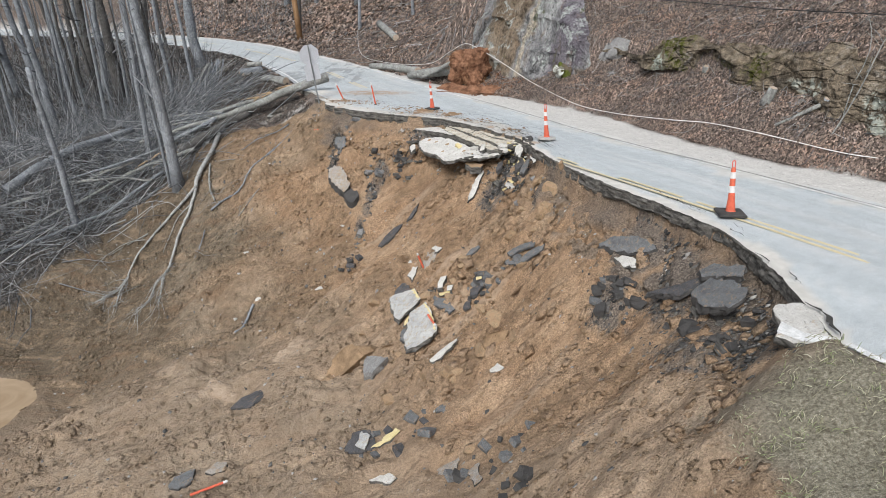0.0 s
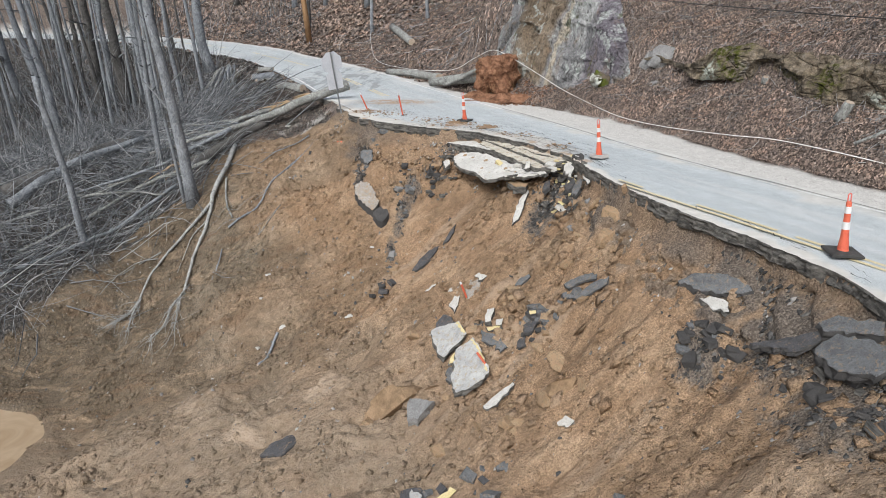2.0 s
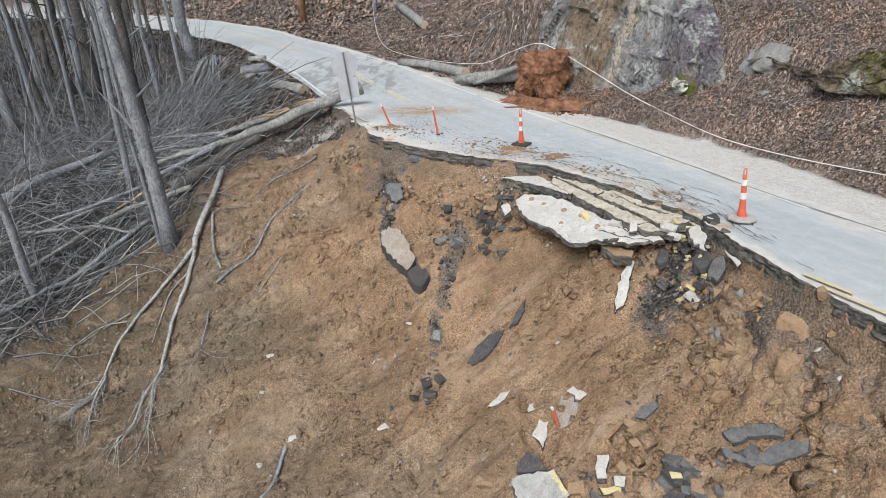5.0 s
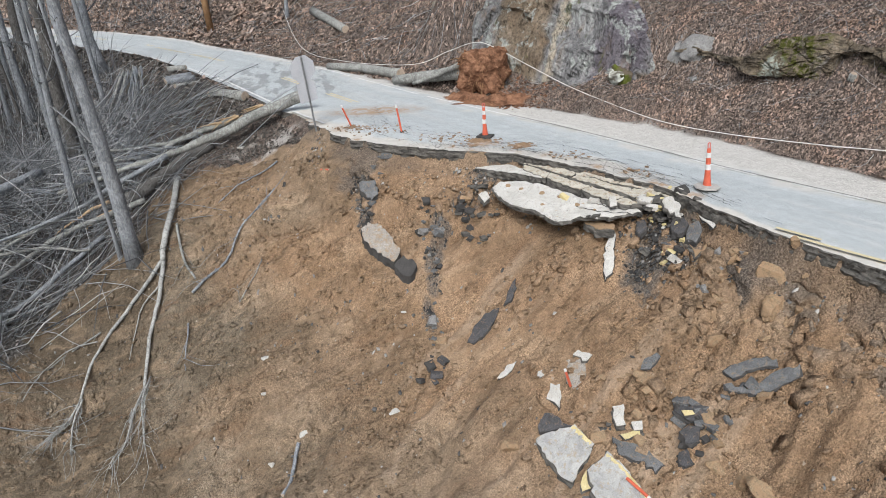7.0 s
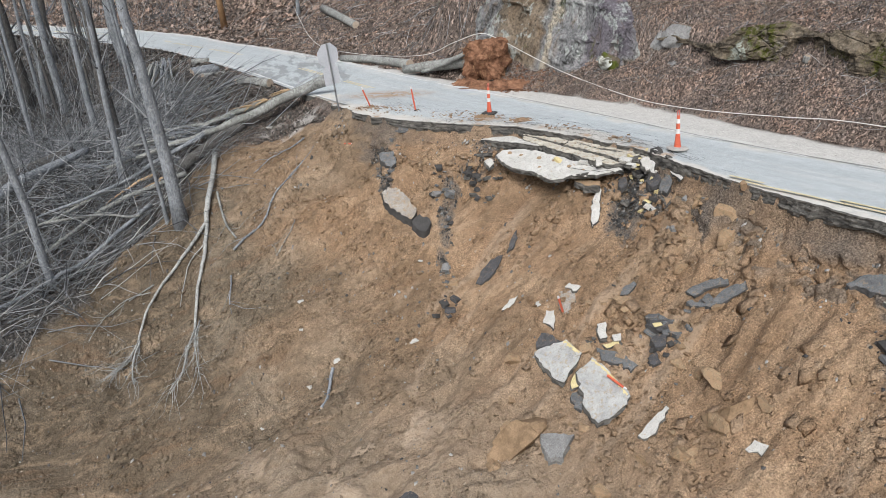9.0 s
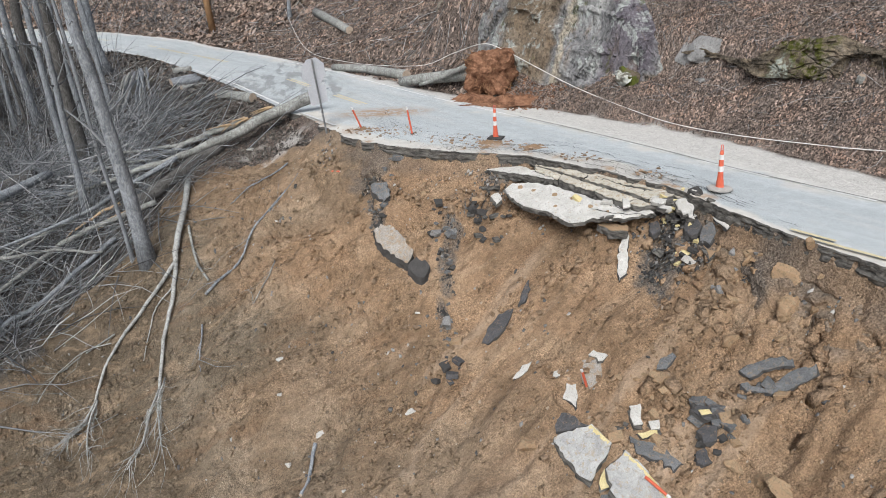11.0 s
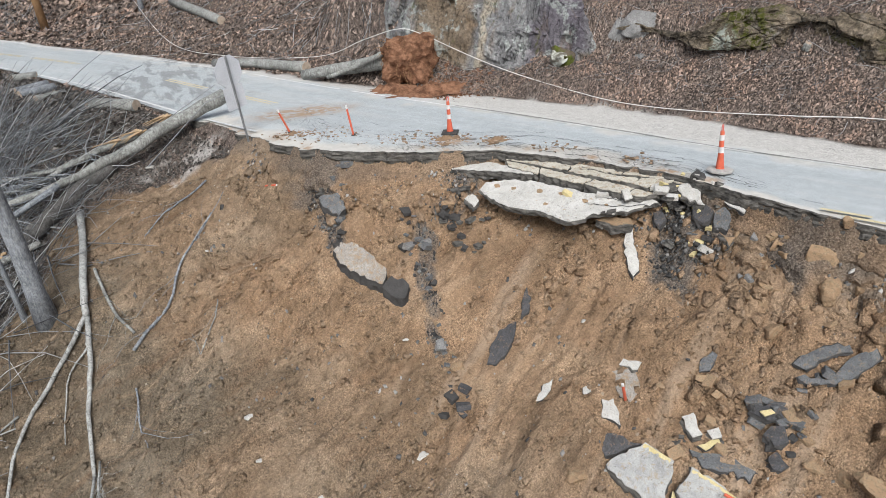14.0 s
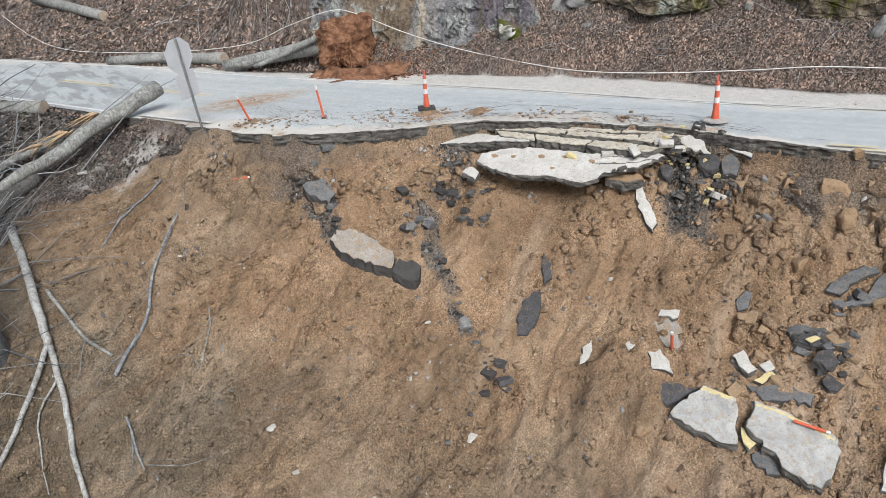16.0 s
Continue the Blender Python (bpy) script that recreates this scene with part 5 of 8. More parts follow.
plate("asphalt_chunk", "yellow-edged sliver sunk in mud", (-1.22, 11.14, -4.83), (0.34, 0.07), [(-0.41, -0.22), (0.13, 0.23), (0.25, 0.11), (0.03, -0.12)], 0.1, YELLOW_CHIP, EDGE_RAW)
plate("asphalt_chunk", "white chip sunk in mud", (-1.18, 9.90, -4.81), (0.25, 0.03), [(-0.37, 0.04), (0.06, 0.14), (0.22, -0.03), (0.09, -0.15)], 0.1, CONCRETE, EDGE_RAW)
plate("asphalt_chunk", "pale chip on dark crumbs", (1.97, 7.10, -1.77), (0.98, -0.19), [(-0.12, 0.11), (0.09, 0.02), (0.11, -0.11), (-0.07, -0.02)], 0.1, CONCRETE, EDGE_RAW)
plate("asphalt_slab", "slate-grey plate sunk in mud", (-6.05, 11.01, -6.02), (0.19, -0.02), [(-0.27, -0.15), (-0.25, 0.15), (0.21, 0.33), (0.29, -0.04), (0.02, -0.28)], 0.12, SLATE, ASPHALT_RAW)
plate("asphalt_slab", "muddy grey plate flush with the slope", (-5.29, 11.26, -5.89), (0.12, 0.0), [(-0.26, -0.09), (-0.05, 0.21), (0.19, 0.18), (0.18, -0.11), (-0.06, -0.18)], 0.12, MUDDY, ASPHALT_RAW)
plate("asphalt_chunk", "small bluish chunk sunk in clay", (0.03, 11.32, -4.15), (0.56, 0.07), [(-0.21, 0.08), (0.05, 0.15), (0.18, -0.07), (-0.02, -0.16)], 0.1, SLATE, ASPHALT_RAW)
plate("asphalt_slab", "mud-smeared grey plate in the slope", (0.10, 9.50, -4.15), (0.67, -0.24), [(-0.24, 0.17), (0.22, 0.22), (0.16, -0.19), (-0.14, -0.2)], 0.12, MUDDY, ASPHALT_RAW)
plate("asphalt_slab", "tall mud-smeared plate in the slope", (0.60, 8.83, -3.60), (0.70, -0.35), [(-0.14, 0.17), (0.09, 0.49), (0.08, -0.31), (-0.04, -0.35)], 0.12, MUDDY, ASPHALT_RAW)
plate("asphalt_chunk", "pale rounded chip sunk in clay", (1.20, 11.70, -3.35), (0.83, 0.20), [(-0.16, 0.1), (0.02, 0.15), (0.14, -0.09), (0.0, -0.16)], 0.1, CONCRETE, EDGE_RAW)
plate("asphalt_slab", "crumpled dark sheet sunk in mud", (-5.20, 13.74, -5.90), (0.28, -0.01), [(-0.48, -0.18), (-0.3, 0.14), (0.27, 0.38), (0.44, 0.03), (0.08, -0.36)], 0.08, DARKPLATE, ASPHALT_RAW)
plate("asphalt_chunk", "yellow-painted chip wedged between pale plates", (-0.97, 15.09, -4.25), (0.49, 0.19), [(-0.03, 0.1), (0.08, 0.19), (0.06, -0.15), (-0.1, -0.14)], 0.08, YELLOW_CHIP, EDGE_RAW)
plate("asphalt_slab", "grey strip squeezed under a pale plate", (-1.03, 14.64, -4.42), (0.48, 0.16), [(-0.06, 0.26), (0.14, 0.22), (0.08, -0.1), (-0.02, -0.27), (-0.14, -0.1)], 0.12, SLATE, ASPHALT_RAW)
plate("asphalt_slab", "black tarry lump in a heap of crumbled road", (0.86, 14.91, -3.19), (0.68, 0.12), [(-0.13, 0.15), (0.03, 0.16), (0.18, 0.02), (0.06, -0.22), (-0.14, -0.11)], 0.16, DARKPLATE, ASPHALT_RAW)
plate("asphalt_slab", "black bent sheet with yellow paint in crumbled road", (1.07, 15.26, -3.02), (0.67, 0.16), [(-0.24, 0.24), (-0.08, 0.22), (0.13, 0.02), (0.2, -0.15), (0.11, -0.26), (-0.13, -0.07)], 0.12, DARKPLATE, ASPHALT_RAW)
plate("asphalt_chunk", "yellow fleck of paint on black crumbled road", (0.97, 15.24, -3.00), (0.65, 0.16), [(-0.07, 0.1), (0.07, 0.01), (0.07, -0.08), (-0.08, -0.02)], 0.05, YELLOW_CHIP, ASPHALT_RAW)
plate("asphalt_chunk", "bluish chip on black crumbled road", (1.05, 14.98, -3.04), (0.68, 0.11), [(-0.06, 0.11), (0.13, -0.01), (0.01, -0.09), (-0.08, -0.01)], 0.08, SLATE, ASPHALT_RAW)
plate("asphalt_chunk", "dark round lump of road base on the clay", (0.63, 14.60, -3.47), (0.69, 0.11), [(-0.03, 0.17), (0.12, 0.13), (0.07, -0.14), (-0.05, -0.14), (-0.1, -0.01)], 0.12, DARKPLATE, ASPHALT_RAW)
plate("asphalt_slab", "smooth dark plates tumbled below the broken edge", (2.44, 18.38, -0.94), (1.43, 0.29), [(-0.01, 0.23), (0.13, 0.1), (0.07, -0.15), (-0.06, -0.21), (-0.13, 0.03)], 0.16, SLATE, ASPHALT_RAW)
plate("asphalt_slab", "coarse dark plate tumbled below the broken edge", (2.34, 18.79, -0.97), (1.31, 0.26), [(-0.06, 0.27), (0.09, 0.09), (0.09, -0.15), (0.0, -0.2), (-0.12, -0.01)], 0.16, DARKPLATE, ASPHALT_RAW)
plate("asphalt_chunk", "brown wedge of road base below the edge", (2.33, 18.06, -1.20), (1.12, 0.36), [(-0.03, 0.21), (-0.01, 0.03), (0.08, -0.12), (-0.05, -0.12)], 0.14, SANDROCK, EDGE_RAW)
plate("asphalt_chunk", "dark lump of road base at the end of the fallen strip", (1.79, 19.48, -1.28), (0.77, 0.30), [(-0.01, 0.18), (0.12, 0.09), (0.07, -0.14), (-0.09, -0.15), (-0.1, 0.02)], 0.14, DARKPLATE, ASPHALT_RAW)
for ob, pts, (gx, gy), wide in ((NEAR_PLATE, [(0.31, 0.44), (0.42, 0.14), (0.5, -0.1)], (0.53, 0.18), 0.1), (WIDE_PLATE, [(0.1, 0.86), (0.23, 0.52), (0.35, 0.04), (0.41, -0.4)], (0.52, 0.16), 0.07)):
    p = resample(np.array(pts), 0.05)
    v = []
    for k, (x, y) in enumerate(p):
        w = wide * (0.6 + 0.4 * math.sin(7.0 * k) * math.sin(2.3 * k))
        v += [(x, y, gx * x + gy * y + 0.014), (x - w, y - 0.2 * w, gx * (x - w) + gy * (y - 0.2 * w) + 0.014)]
    part("paint_line", (v, [(2 * k, 2 * k + 2, 2 * k + 3, 2 * k + 1) for k in range(len(p) - 1)], None), YELLOW_CHIP, ob.children[0], "flaking yellow paint")
piece = plate("asphalt_slab", "cracked pale corner of road with a white line, tilted off the edge", (4.74, 7.26, 0.72), (0.1, -0.08), [(-0.14, 0.43), (0.01, 0.55), (0.29, 0.53), (0.37, 0.34), (0.35, -0.14), (0.28, -0.37), (0.16, -0.56), (0.1, -0.58), (-0.3, -0.47), (-0.44, -0.29), (-0.22, 0.05)], 0.14, CONCRETE, EDGE_RAW)
line = [(-0.21, 0.04), (-0.08, -0.29), (0.22, -0.47), (0.15, -0.57), (-0.21, -0.49), (-0.39, -0.2)]
part("edge_line", ([(x, y, 0.1 * x - 0.08 * y + 0.016) for x, y in line], [(0, 5, 4, 1), (1, 4, 3, 2)], None), WHITE_LINE, piece.children[0], "white edge line")

rnd = random.Random(7)


def on_plate(ob, gx, gy, spots, lines):
    """Mud splashes and open cracks on a fallen plate."""
    ob = ob.children[0]
    for x, y, r in spots:
        ring = [(x + r * rnd.uniform(0.7, 1.2) * math.cos(a), y + r * 1.3 * rnd.uniform(0.7, 1.2) * math.sin(a)) for a in np.linspace(0, 6.28, 11)[:-1]]
        v = [(px, py, gx * px + gy * py + 0.006) for px, py in ring] + [(x, y, gx * x + gy * y + 0.03)]
        part("mud_splash", (v, [(k, (k + 1) % 10, 10) for k in range(10)], None), SANDROCK, ob, "brown mud splash")
    for pts in lines:
        p = resample(np.array(pts), 0.08)
        v = []
        for k, (x, y) in enumerate(p):
            x, y, w = x + rnd.uniform(-.025, .025), y + rnd.uniform(-.025, .025), rnd.uniform(0.008, 0.035)
            v += [(x - w * 0.8, y - w * 0.6, gx * x + gy * y + 0.012), (x + w * 0.8, y + w * 0.6, gx * x + gy * y + 0.012)]
        part("crack", (v, [(2 * k, 2 * k + 1, 2 * k + 3, 2 * k + 2) for k in range(len(p) - 1)], None), CRACK, ob)


on_plate(LOW, 0.32, 0.08, [(-0.85, 1.55, 0.08), (-0.6, 1.15, 0.06), (-0.2, 0.6, 0.07), (0.1, 0.15, 0.06), (0.35, -0.45, 0.07), (-0.35, 0.1, 0.05), (0.6, -0.9, 0.05)], [[(0.3, -0.5), (0.7, -1.1), (1.2, -1.5)], [(0.6, -0.5), (1.0, -1.15), (1.4, -1.45)]])
# rubble blocks round the fallen strip, big enough to count
for cx, cy, rx, ry, n, mats in ((2.2, 19.1, 0.5, 0.9, 46, (ASPHALT_RAW, EDGE_RAW, CONCRETE, YELLOW_CHIP, SLATE)), (3.55, 11.3, 0.45, 0.7, 30, (ASPHALT_RAW, ASPHALT_RAW, SLATE)),
                               (4.4, 8.9, 0.55, 1.2, 40, (ASPHALT_RAW, ASPHALT_RAW, EDGE_RAW)), (-4.3, 24.5, 0.35, 0.45, 16, (SLATE, ASPHALT_RAW)),
                               (-2.6, 22.9, 0.3, 0.9, 26, (SLATE, GREYROCK, ASPHALT_RAW)), (1.0, 15.1, 0.35, 0.6, 16, (ASPHALT_RAW, SLATE)), (-3.2, 19.4, 0.5, 0.45, 7, (ASPHALT_RAW, DARKPLATE)),
                               (1.1, 21.0, 0.8, 1.2, 14, (CONCRETE, EDGE_RAW, YELLOW_CHIP)), (-1.3, 22.9, 0.6, 0.9, 26, (ASPHALT_RAW, EDGE_RAW)), (-3.9, 25.6, 0.5, 0.4, 10, (SLATE, EDGE_RAW)), (2.0, 19.6, 0.35, 0.5, 12, (CONCRETE, YELLOW_CHIP, EDGE_RAW)), (1.3, 7.6, 0.5, 0.5, 7, (ASPHALT_RAW,)), (0.0, 16.1, 0.6, 0.8, 18, (EDGE_RAW, SANDROCK, SANDROCK)), (-2.9, 20.8, 0.2, 0.9, 12, (SLATE, GREYROCK, SANDROCK)), (2.5, 17.2, 0.4, 0.6, 26, (GREYROCK, SANDROCK, SANDROCK)), (1.6, 14.9, 0.6, 0.5, 14, (SANDROCK, SLATE)), (-1.0, 11.0, 1.1, 0.6, 10, (DARKPLATE, SLATE)), (1.0, 9.0, 0.9, 0.5, 14, (ASPHALT_RAW, SLATE))):
    for _ in range(n):
        a, r = rnd.uniform(0, 6.28), math.sqrt(rnd.random())
        x, y = cx + rx * r * math.cos(a), cy + ry * r * math.sin(a)
        s = 0.05 + 0.14 * rnd.random() ** 1.6
        drop = 0.05
        if (cx, cy) == (1.1, 21.0):
            z0 = -1.28 + 0.32 * (x - 0.35) + 0.08 * (y - 21.19) + s * 0.2
            if not (-0.6 < (x - 0.35) * 0.77 + (y - 21.19) * 0.64 < 0.2):
                continue
        else:
            z0 = float(ground_z(x, y)) + s * 0.25
        if (cx, cy) == (2.0, 19.6) and x < 2.2:
            z0 = max(z0, -0.88 + 0.18 * (x - 1.29) + s * 0.3)
        mt = rnd.choice(mats)
        chunk("rubble_block", "small broken block of dark road base" if mt in (ASPHALT_RAW, SLATE, DARKPLATE) else "small broken pale block of road", "rubble", (x, y, z0), (s * 0.95, s * 0.7, s * 0.42), mt, rnd.randint(0, 9999), rnd.uniform(0, 360), "rubble blocks")
# sandstone boulders in the clay
for x, y, sx, sy, sz in ((2.77, 17.29, 0.12, 0.26, 0.17), (2.73, 16.93, 0.14, 0.17, 0.14), (2.66, 16.61, 0.16, 0.17, 0.15), (2.54, 16.92, 0.12, 0.09, 0.09), (2.50, 16.69, 0.25, 0.18, 0.20), (2.15, 16.67, 0.32, 0.18, 0.23), (2.02, 16.23, 0.29, 0.23, 0.24), (2.74, 16.01, 0.36, 0.34, 0.32), (3.03, 16.33, 0.43, 0.25, 0.32), (3.03, 15.63, 0.16, 0.18, 0.15), (3.27, 15.95, 0.16, 0.10, 0.12), (1.94, 16.90, 0.11, 0.11, 0.10),
                         (2.43, 15.54, 0.19, 0.13, 0.15), (0.77, 17.06, 0.09, 0.10, 0.09), (2.41, 17.30, 0.09, 0.10, 0.08), (2.48, 17.08, 0.12, 0.11, 0.10), (2.79, 17.08, 0.13, 0.13, 0.12), (3.15, 16.29, 0.16, 0.14, 0.14), (2.20, 16.00, 0.14, 0.10, 0.11), (2.46, 16.06, 0.19, 0.14, 0.15), (2.82, 15.61, 0.17, 0.12, 0.14), (2.56, 18.01, 0.20, 0.17, 0.17), (0.21, 12.30, 0.40, 0.28, 0.26), (0.93, 12.44, 0.40, 0.38, 0.30),
                         (0.99, 14.25, 0.18, 0.23, 0.16), (-2.57, 14.85, 0.26, 0.25, 0.20), (-1.13, 13.93, 0.23, 0.18, 0.15), (-1.33, 14.26, 0.14, 0.21, 0.13), (0.28, 12.93, 0.20, 0.20, 0.15), (-2.30, 15.61, 0.15, 0.25, 0.15), (-0.46, 12.62, 0.21, 0.19, 0.15), (0.08, 13.19, 0.11, 0.13, 0.09), (-0.11, 14.42, 0.09, 0.10, 0.07), (1.28, 13.87, 0.20, 0.19, 0.15), (1.33, 13.44, 0.50, 0.33, 0.32), (-1.27, 12.54, 0.32, 0.19, 0.20), (-2.09, 16.55, 0.31, 0.23, 0.21),
                         (0.28, 12.25, 0.4, 0.3, 0.26), (-3.0, 14.1, 0.35, 0.3, 0.25), (1.6, 12.2, 0.4, 0.22, 0.18), (-3.2, 25.3, 0.22, 0.17, 0.12),
                         (-3.0, 24.2, 0.2, 0.16, 0.1), (-1.5, 23.5, 0.3, 0.2, 0.14), (0.6, 9.6, 0.25, 0.2, 0.12)):
    boulder("rock", "brown sandstone rock half sunk in the clay", "rock", (x, y, float(ground_z(x, y)) - sz * 0.15), (min(sx, 0.3 + 0.5 * sx), min(sy, 0.2 + 0.5 * sy), sz * 1.05), SANDROCK, int(x * 100 + y * 7) % 9999, rnd.uniform(0, 180), "sandstone rocks", 0.28, ICO3 if sx > 0.3 else ICO2, 0.35)
for at, size, turn, tip in (((-2.2, 14.48, -5.1), (1.5, 0.75, 0.72), 24, -27), ((1.15, 12.45, -3.2), (0.95, 0.45, 0.42), 0, -38)):
    block = boulder("clay_block", "long slumped block of brown clay and stone", "rock", at, size, CLAYBLOCK, int(at[1] * 31), turn, "slumped blocks", 0.24, ICO3, 0.6)
    block.matrix_basis = pose(*at, -12, tip, turn)
for x, y, s in ((-7.33, 21.5, 0.16), (-6.4, 19.15, 0.17), (-7.35, 20.45, 0.12), (-4.17, 18.9, 0.16), (-7.2, 19.0, 0.13), (-5.9, 17.5, 0.08), (-8.6, 18.4, 0.09), (-3.6, 21.2, 0.1), (-7.4, 26.2, 0.08), (-8.4, 31.0, 0.2)):
    boulder("rock", "pale rock lying on the slope", "rock", (x, y, float(ground_z(x, y)) + s * 0.15), (s, s * 0.7, s * 0.4), CONCRETE, int(-x * 50 + y), rnd.uniform(0, 180), "pale rocks", 0.45, ICO2)

# ---- the torn clay face under the pavement ----
def scarp_face():
    """Crumbling blocks of clay and base stone, hung on the steep ground below the broken edge."""
    a, b = int(np.argmax(WHITE_RIGHT[:, 1] > 13.4)), int(np.argmax(WHITE_RIGHT[:, 1] > 19.7))
    st = np.arange(STATION[a], STATION[b], 0.05)
    wx, wy, lx, ly, left = [np.interp(st, STATION, c) for c in (WHITE_RIGHT[:, 0], WHITE_RIGHT[:, 1], LEFTWARD[:, 0], LEFTWARD[:, 1], PAVED)]
    reach_out, rows = np.linspace(0.1, 1.25, 60), 44
    o = left[:, None] + reach_out
    gx, gy = wx[:, None] + lx[:, None] * o, wy[:, None] + ly[:, None] * o
    gz = ground_z(gx.ravel(), gy.ravel()).reshape(gx.shape)
    gz = np.minimum.accumulate(gz, 1)
    v, tint = np.zeros((rows, len(st), 3)), np.zeros((rows, len(st)))
    for j in range(len(st)):
        run = np.concatenate([[0], np.cumsum(np.hypot(np.diff(reach_out), np.diff(gz[j])))])
        at = np.linspace(0, run[-1], rows)
        d, z = np.interp(at, run, reach_out), np.interp(at, run, gz[j])
        nd, nz = -np.gradient(z), np.gradient(d)
        ln = np.hypot(nd, nz) + 1e-6
        s = np.full(rows, st[j])
        big, own = cells_of(s * 2.4 + 0.9 * vnoise(s * 1.3, at * 1.7, 3), at * 2.6 + 0.7 * vnoise(s * 1.1, at * 1.2, 7), 511)
        mid, own2 = cells_of(s * 5.0, at * 5.5, 521)
        lump = 0.2 * (own * 0.5 + 0.5) ** 2 * smooth(0.7 - big, 0, 0.25) + 0.07 * (own2 * 0.5 + 0.5) * smooth(0.7 - mid, 0, 0.4) + 0.05 * fbm(s * 2.2, at * 2.6, 531, 4)
        ends = smooth(at, 0.0, 0.25) * smooth(at[-1] - at, 0.0, 0.6)
        fade = smooth(st[j] - st[0], 0, 0.8) * smooth(st[-1] - st[j], 0, 0.8)
        h = (lump - 0.03) * ends * fade - 0.1 * (1 - ends * fade)
        d, z = d + h * nd / ln, z + h * nz / ln
        v[:, j] = np.stack([wx[j] + lx[j] * (left[j] + d), wy[j] + ly[j] * (left[j] + d), z], 1)
        tint[:, j] = np.clip(0.75 * smooth(0.3 - at, 0, 0.25) + 0.75 * smooth(fbm(s * 0.7, at * 1.1, 541, 4), 0.2, 0.7), 0, 0.85)
    i = np.arange(rows * len(st)).reshape(rows, len(st))
    q = np.stack([i[:-1, :-1], i[1:, :-1], i[1:, 1:], i[:-1, 1:]], -1).reshape(-1, 4)
    ob = part("scarp", (v.reshape(-1, 3), q, None), GROUND)
    one = np.ones(rows * len(st))
    dun = 0.25 + 0.2 * vnoise(v[..., 0].ravel() * 0.9, v[..., 1].ravel() * 0.9, 551)
    for attr, cols in (("zone", (one, 0 * one, 0 * one)), ("tint", (dun, tint.ravel() * 0.8, 0.15 * one))):
        col = ob.data.color_attributes.new(attr, "FLOAT_COLOR", "POINT")
        col.data.foreach_set("color", np.stack([*cols, one], 1).astype(np.float32).ravel())
    tagged(ob, "steep crumbling clay face under the broken pavement", "ground", kind="structure")


scarp_face()

# ---- traffic cones, stakes, sign ----
def turned(profile, sides=20):
    v, f = [], []
    for r, z in profile:
        v += [(r * math.cos(2 * math.pi * k / sides), r * math.sin(2 * math.pi * k / sides), z) for k in range(sides)]
    for i in range(len(profile) - 1):
        for k in range(sides):
            f.append((i * sides + k, i * sides + (k + 1) % sides, (i + 1) * sides + (k + 1) % sides, (i + 1) * sides + k))
    f.append(tuple(range(sides))[::-1])
    f.append(tuple((len(profile) - 1) * sides + k for k in range(sides)))
    return v, f, None


def cone_base(n, r, turn):
    ring = [(r * math.cos(2 * math.pi * (k + turn) / n), r * math.sin(2 * math.pi * (k + turn) / n)) for k in range(n)]
    v = [(x, y, 0) for x, y in ring] + [(x, y, 0.035) for x, y in ring] + [(x * 0.9, y * 0.9, 0.05) for x, y in ring] + [(x * 0.42, y * 0.42, 0.06) for x, y in ring]
    f = [tuple(range(n))[::-1], tuple(range(3 * n, 4 * n))]
    for i in range(3):
        f += [(i * n + k, i * n + (k + 1) % n, (i + 1) * n + (k + 1) % n, (i + 1) * n + k) for k in range(n)]
    return v, f, None


def channelizer(x, y, z, label, sides, r, turn, base_mat, lean):
    """A slim grabber cone: heavy base flat on the road, tapered stem with two bands, flat loop handle."""
    ob = tagged(new("traffic_cone"), label, "traffic cone", "traffic cones")
    ob.matrix_basis = pose(x, y, z, -5.7, 0, 0)
    part("base", cone_base(sides, r, turn), base_mat, ob, "grey rubber base" if base_mat is GREYBASE else "black rubber base")
    tip = pose(0, 0, 0, lean[0], lean[1], 20)

    def rad(h):
        return 0.09 - 0.09 * (h - 0.05) if h < 0.4 else 0.0585 - 0.032 * (h - 0.4)
    body = part("body", turned([(rad(0.05) + 0.012, 0.045), (rad(0.07), 0.07), (rad(0.22), 0.22), (rad(0.225) - 0.004, 0.225), (rad(0.395), 0.395), (rad(0.41), 0.41), (rad(0.9), 0.9), (rad(0.9) - 0.012, 0.92)]), ORANGE, ob)
    body.matrix_basis = tip
    for a, b in ((0.43, 0.56), (0.71, 0.83)):
        part("reflective_band", turned([(rad(a) + 0.002, a), (rad(a) + 0.004, a + 0.005), (rad(b) + 0.004, b - 0.005), (rad(b) + 0.002, b)]), REFLECT, body, "white reflective band")
    loop = part("loop_handle", (*tube([(-0.034, 0, 0.91), (-0.036, 0, 0.98), (-0.034, 0, 1.035), (-0.018, 0, 1.05), (0.018, 0, 1.05), (0.034, 0, 1.035), (0.036, 0, 0.98), (0.034, 0, 0.91)], [0.011] * 8, 6), None), PINKISH, ob)
    loop.matrix_basis = tip
    return ob


channelizer(5.66, 11.7, float(road_z(0, 11.7)) + 0.035, "orange traffic cone with white bands on a square black base", 4, 0.36, 0.4, RUBBER, (-4, -2))
channelizer(3.21, 19.4, float(road_z(0, 19.4)) + 0.03, "orange traffic cone with white bands on an octagonal grey base", 8, 0.29, 0.2, GREYBASE, (-1, -6))
channelizer(-0.42, 25.68, float(road_z(0, 25.68)) + 0.02, "orange traffic cone with white bands at the cracked edge", 4, 0.32, 0.15, RUBBER, (4, -7))


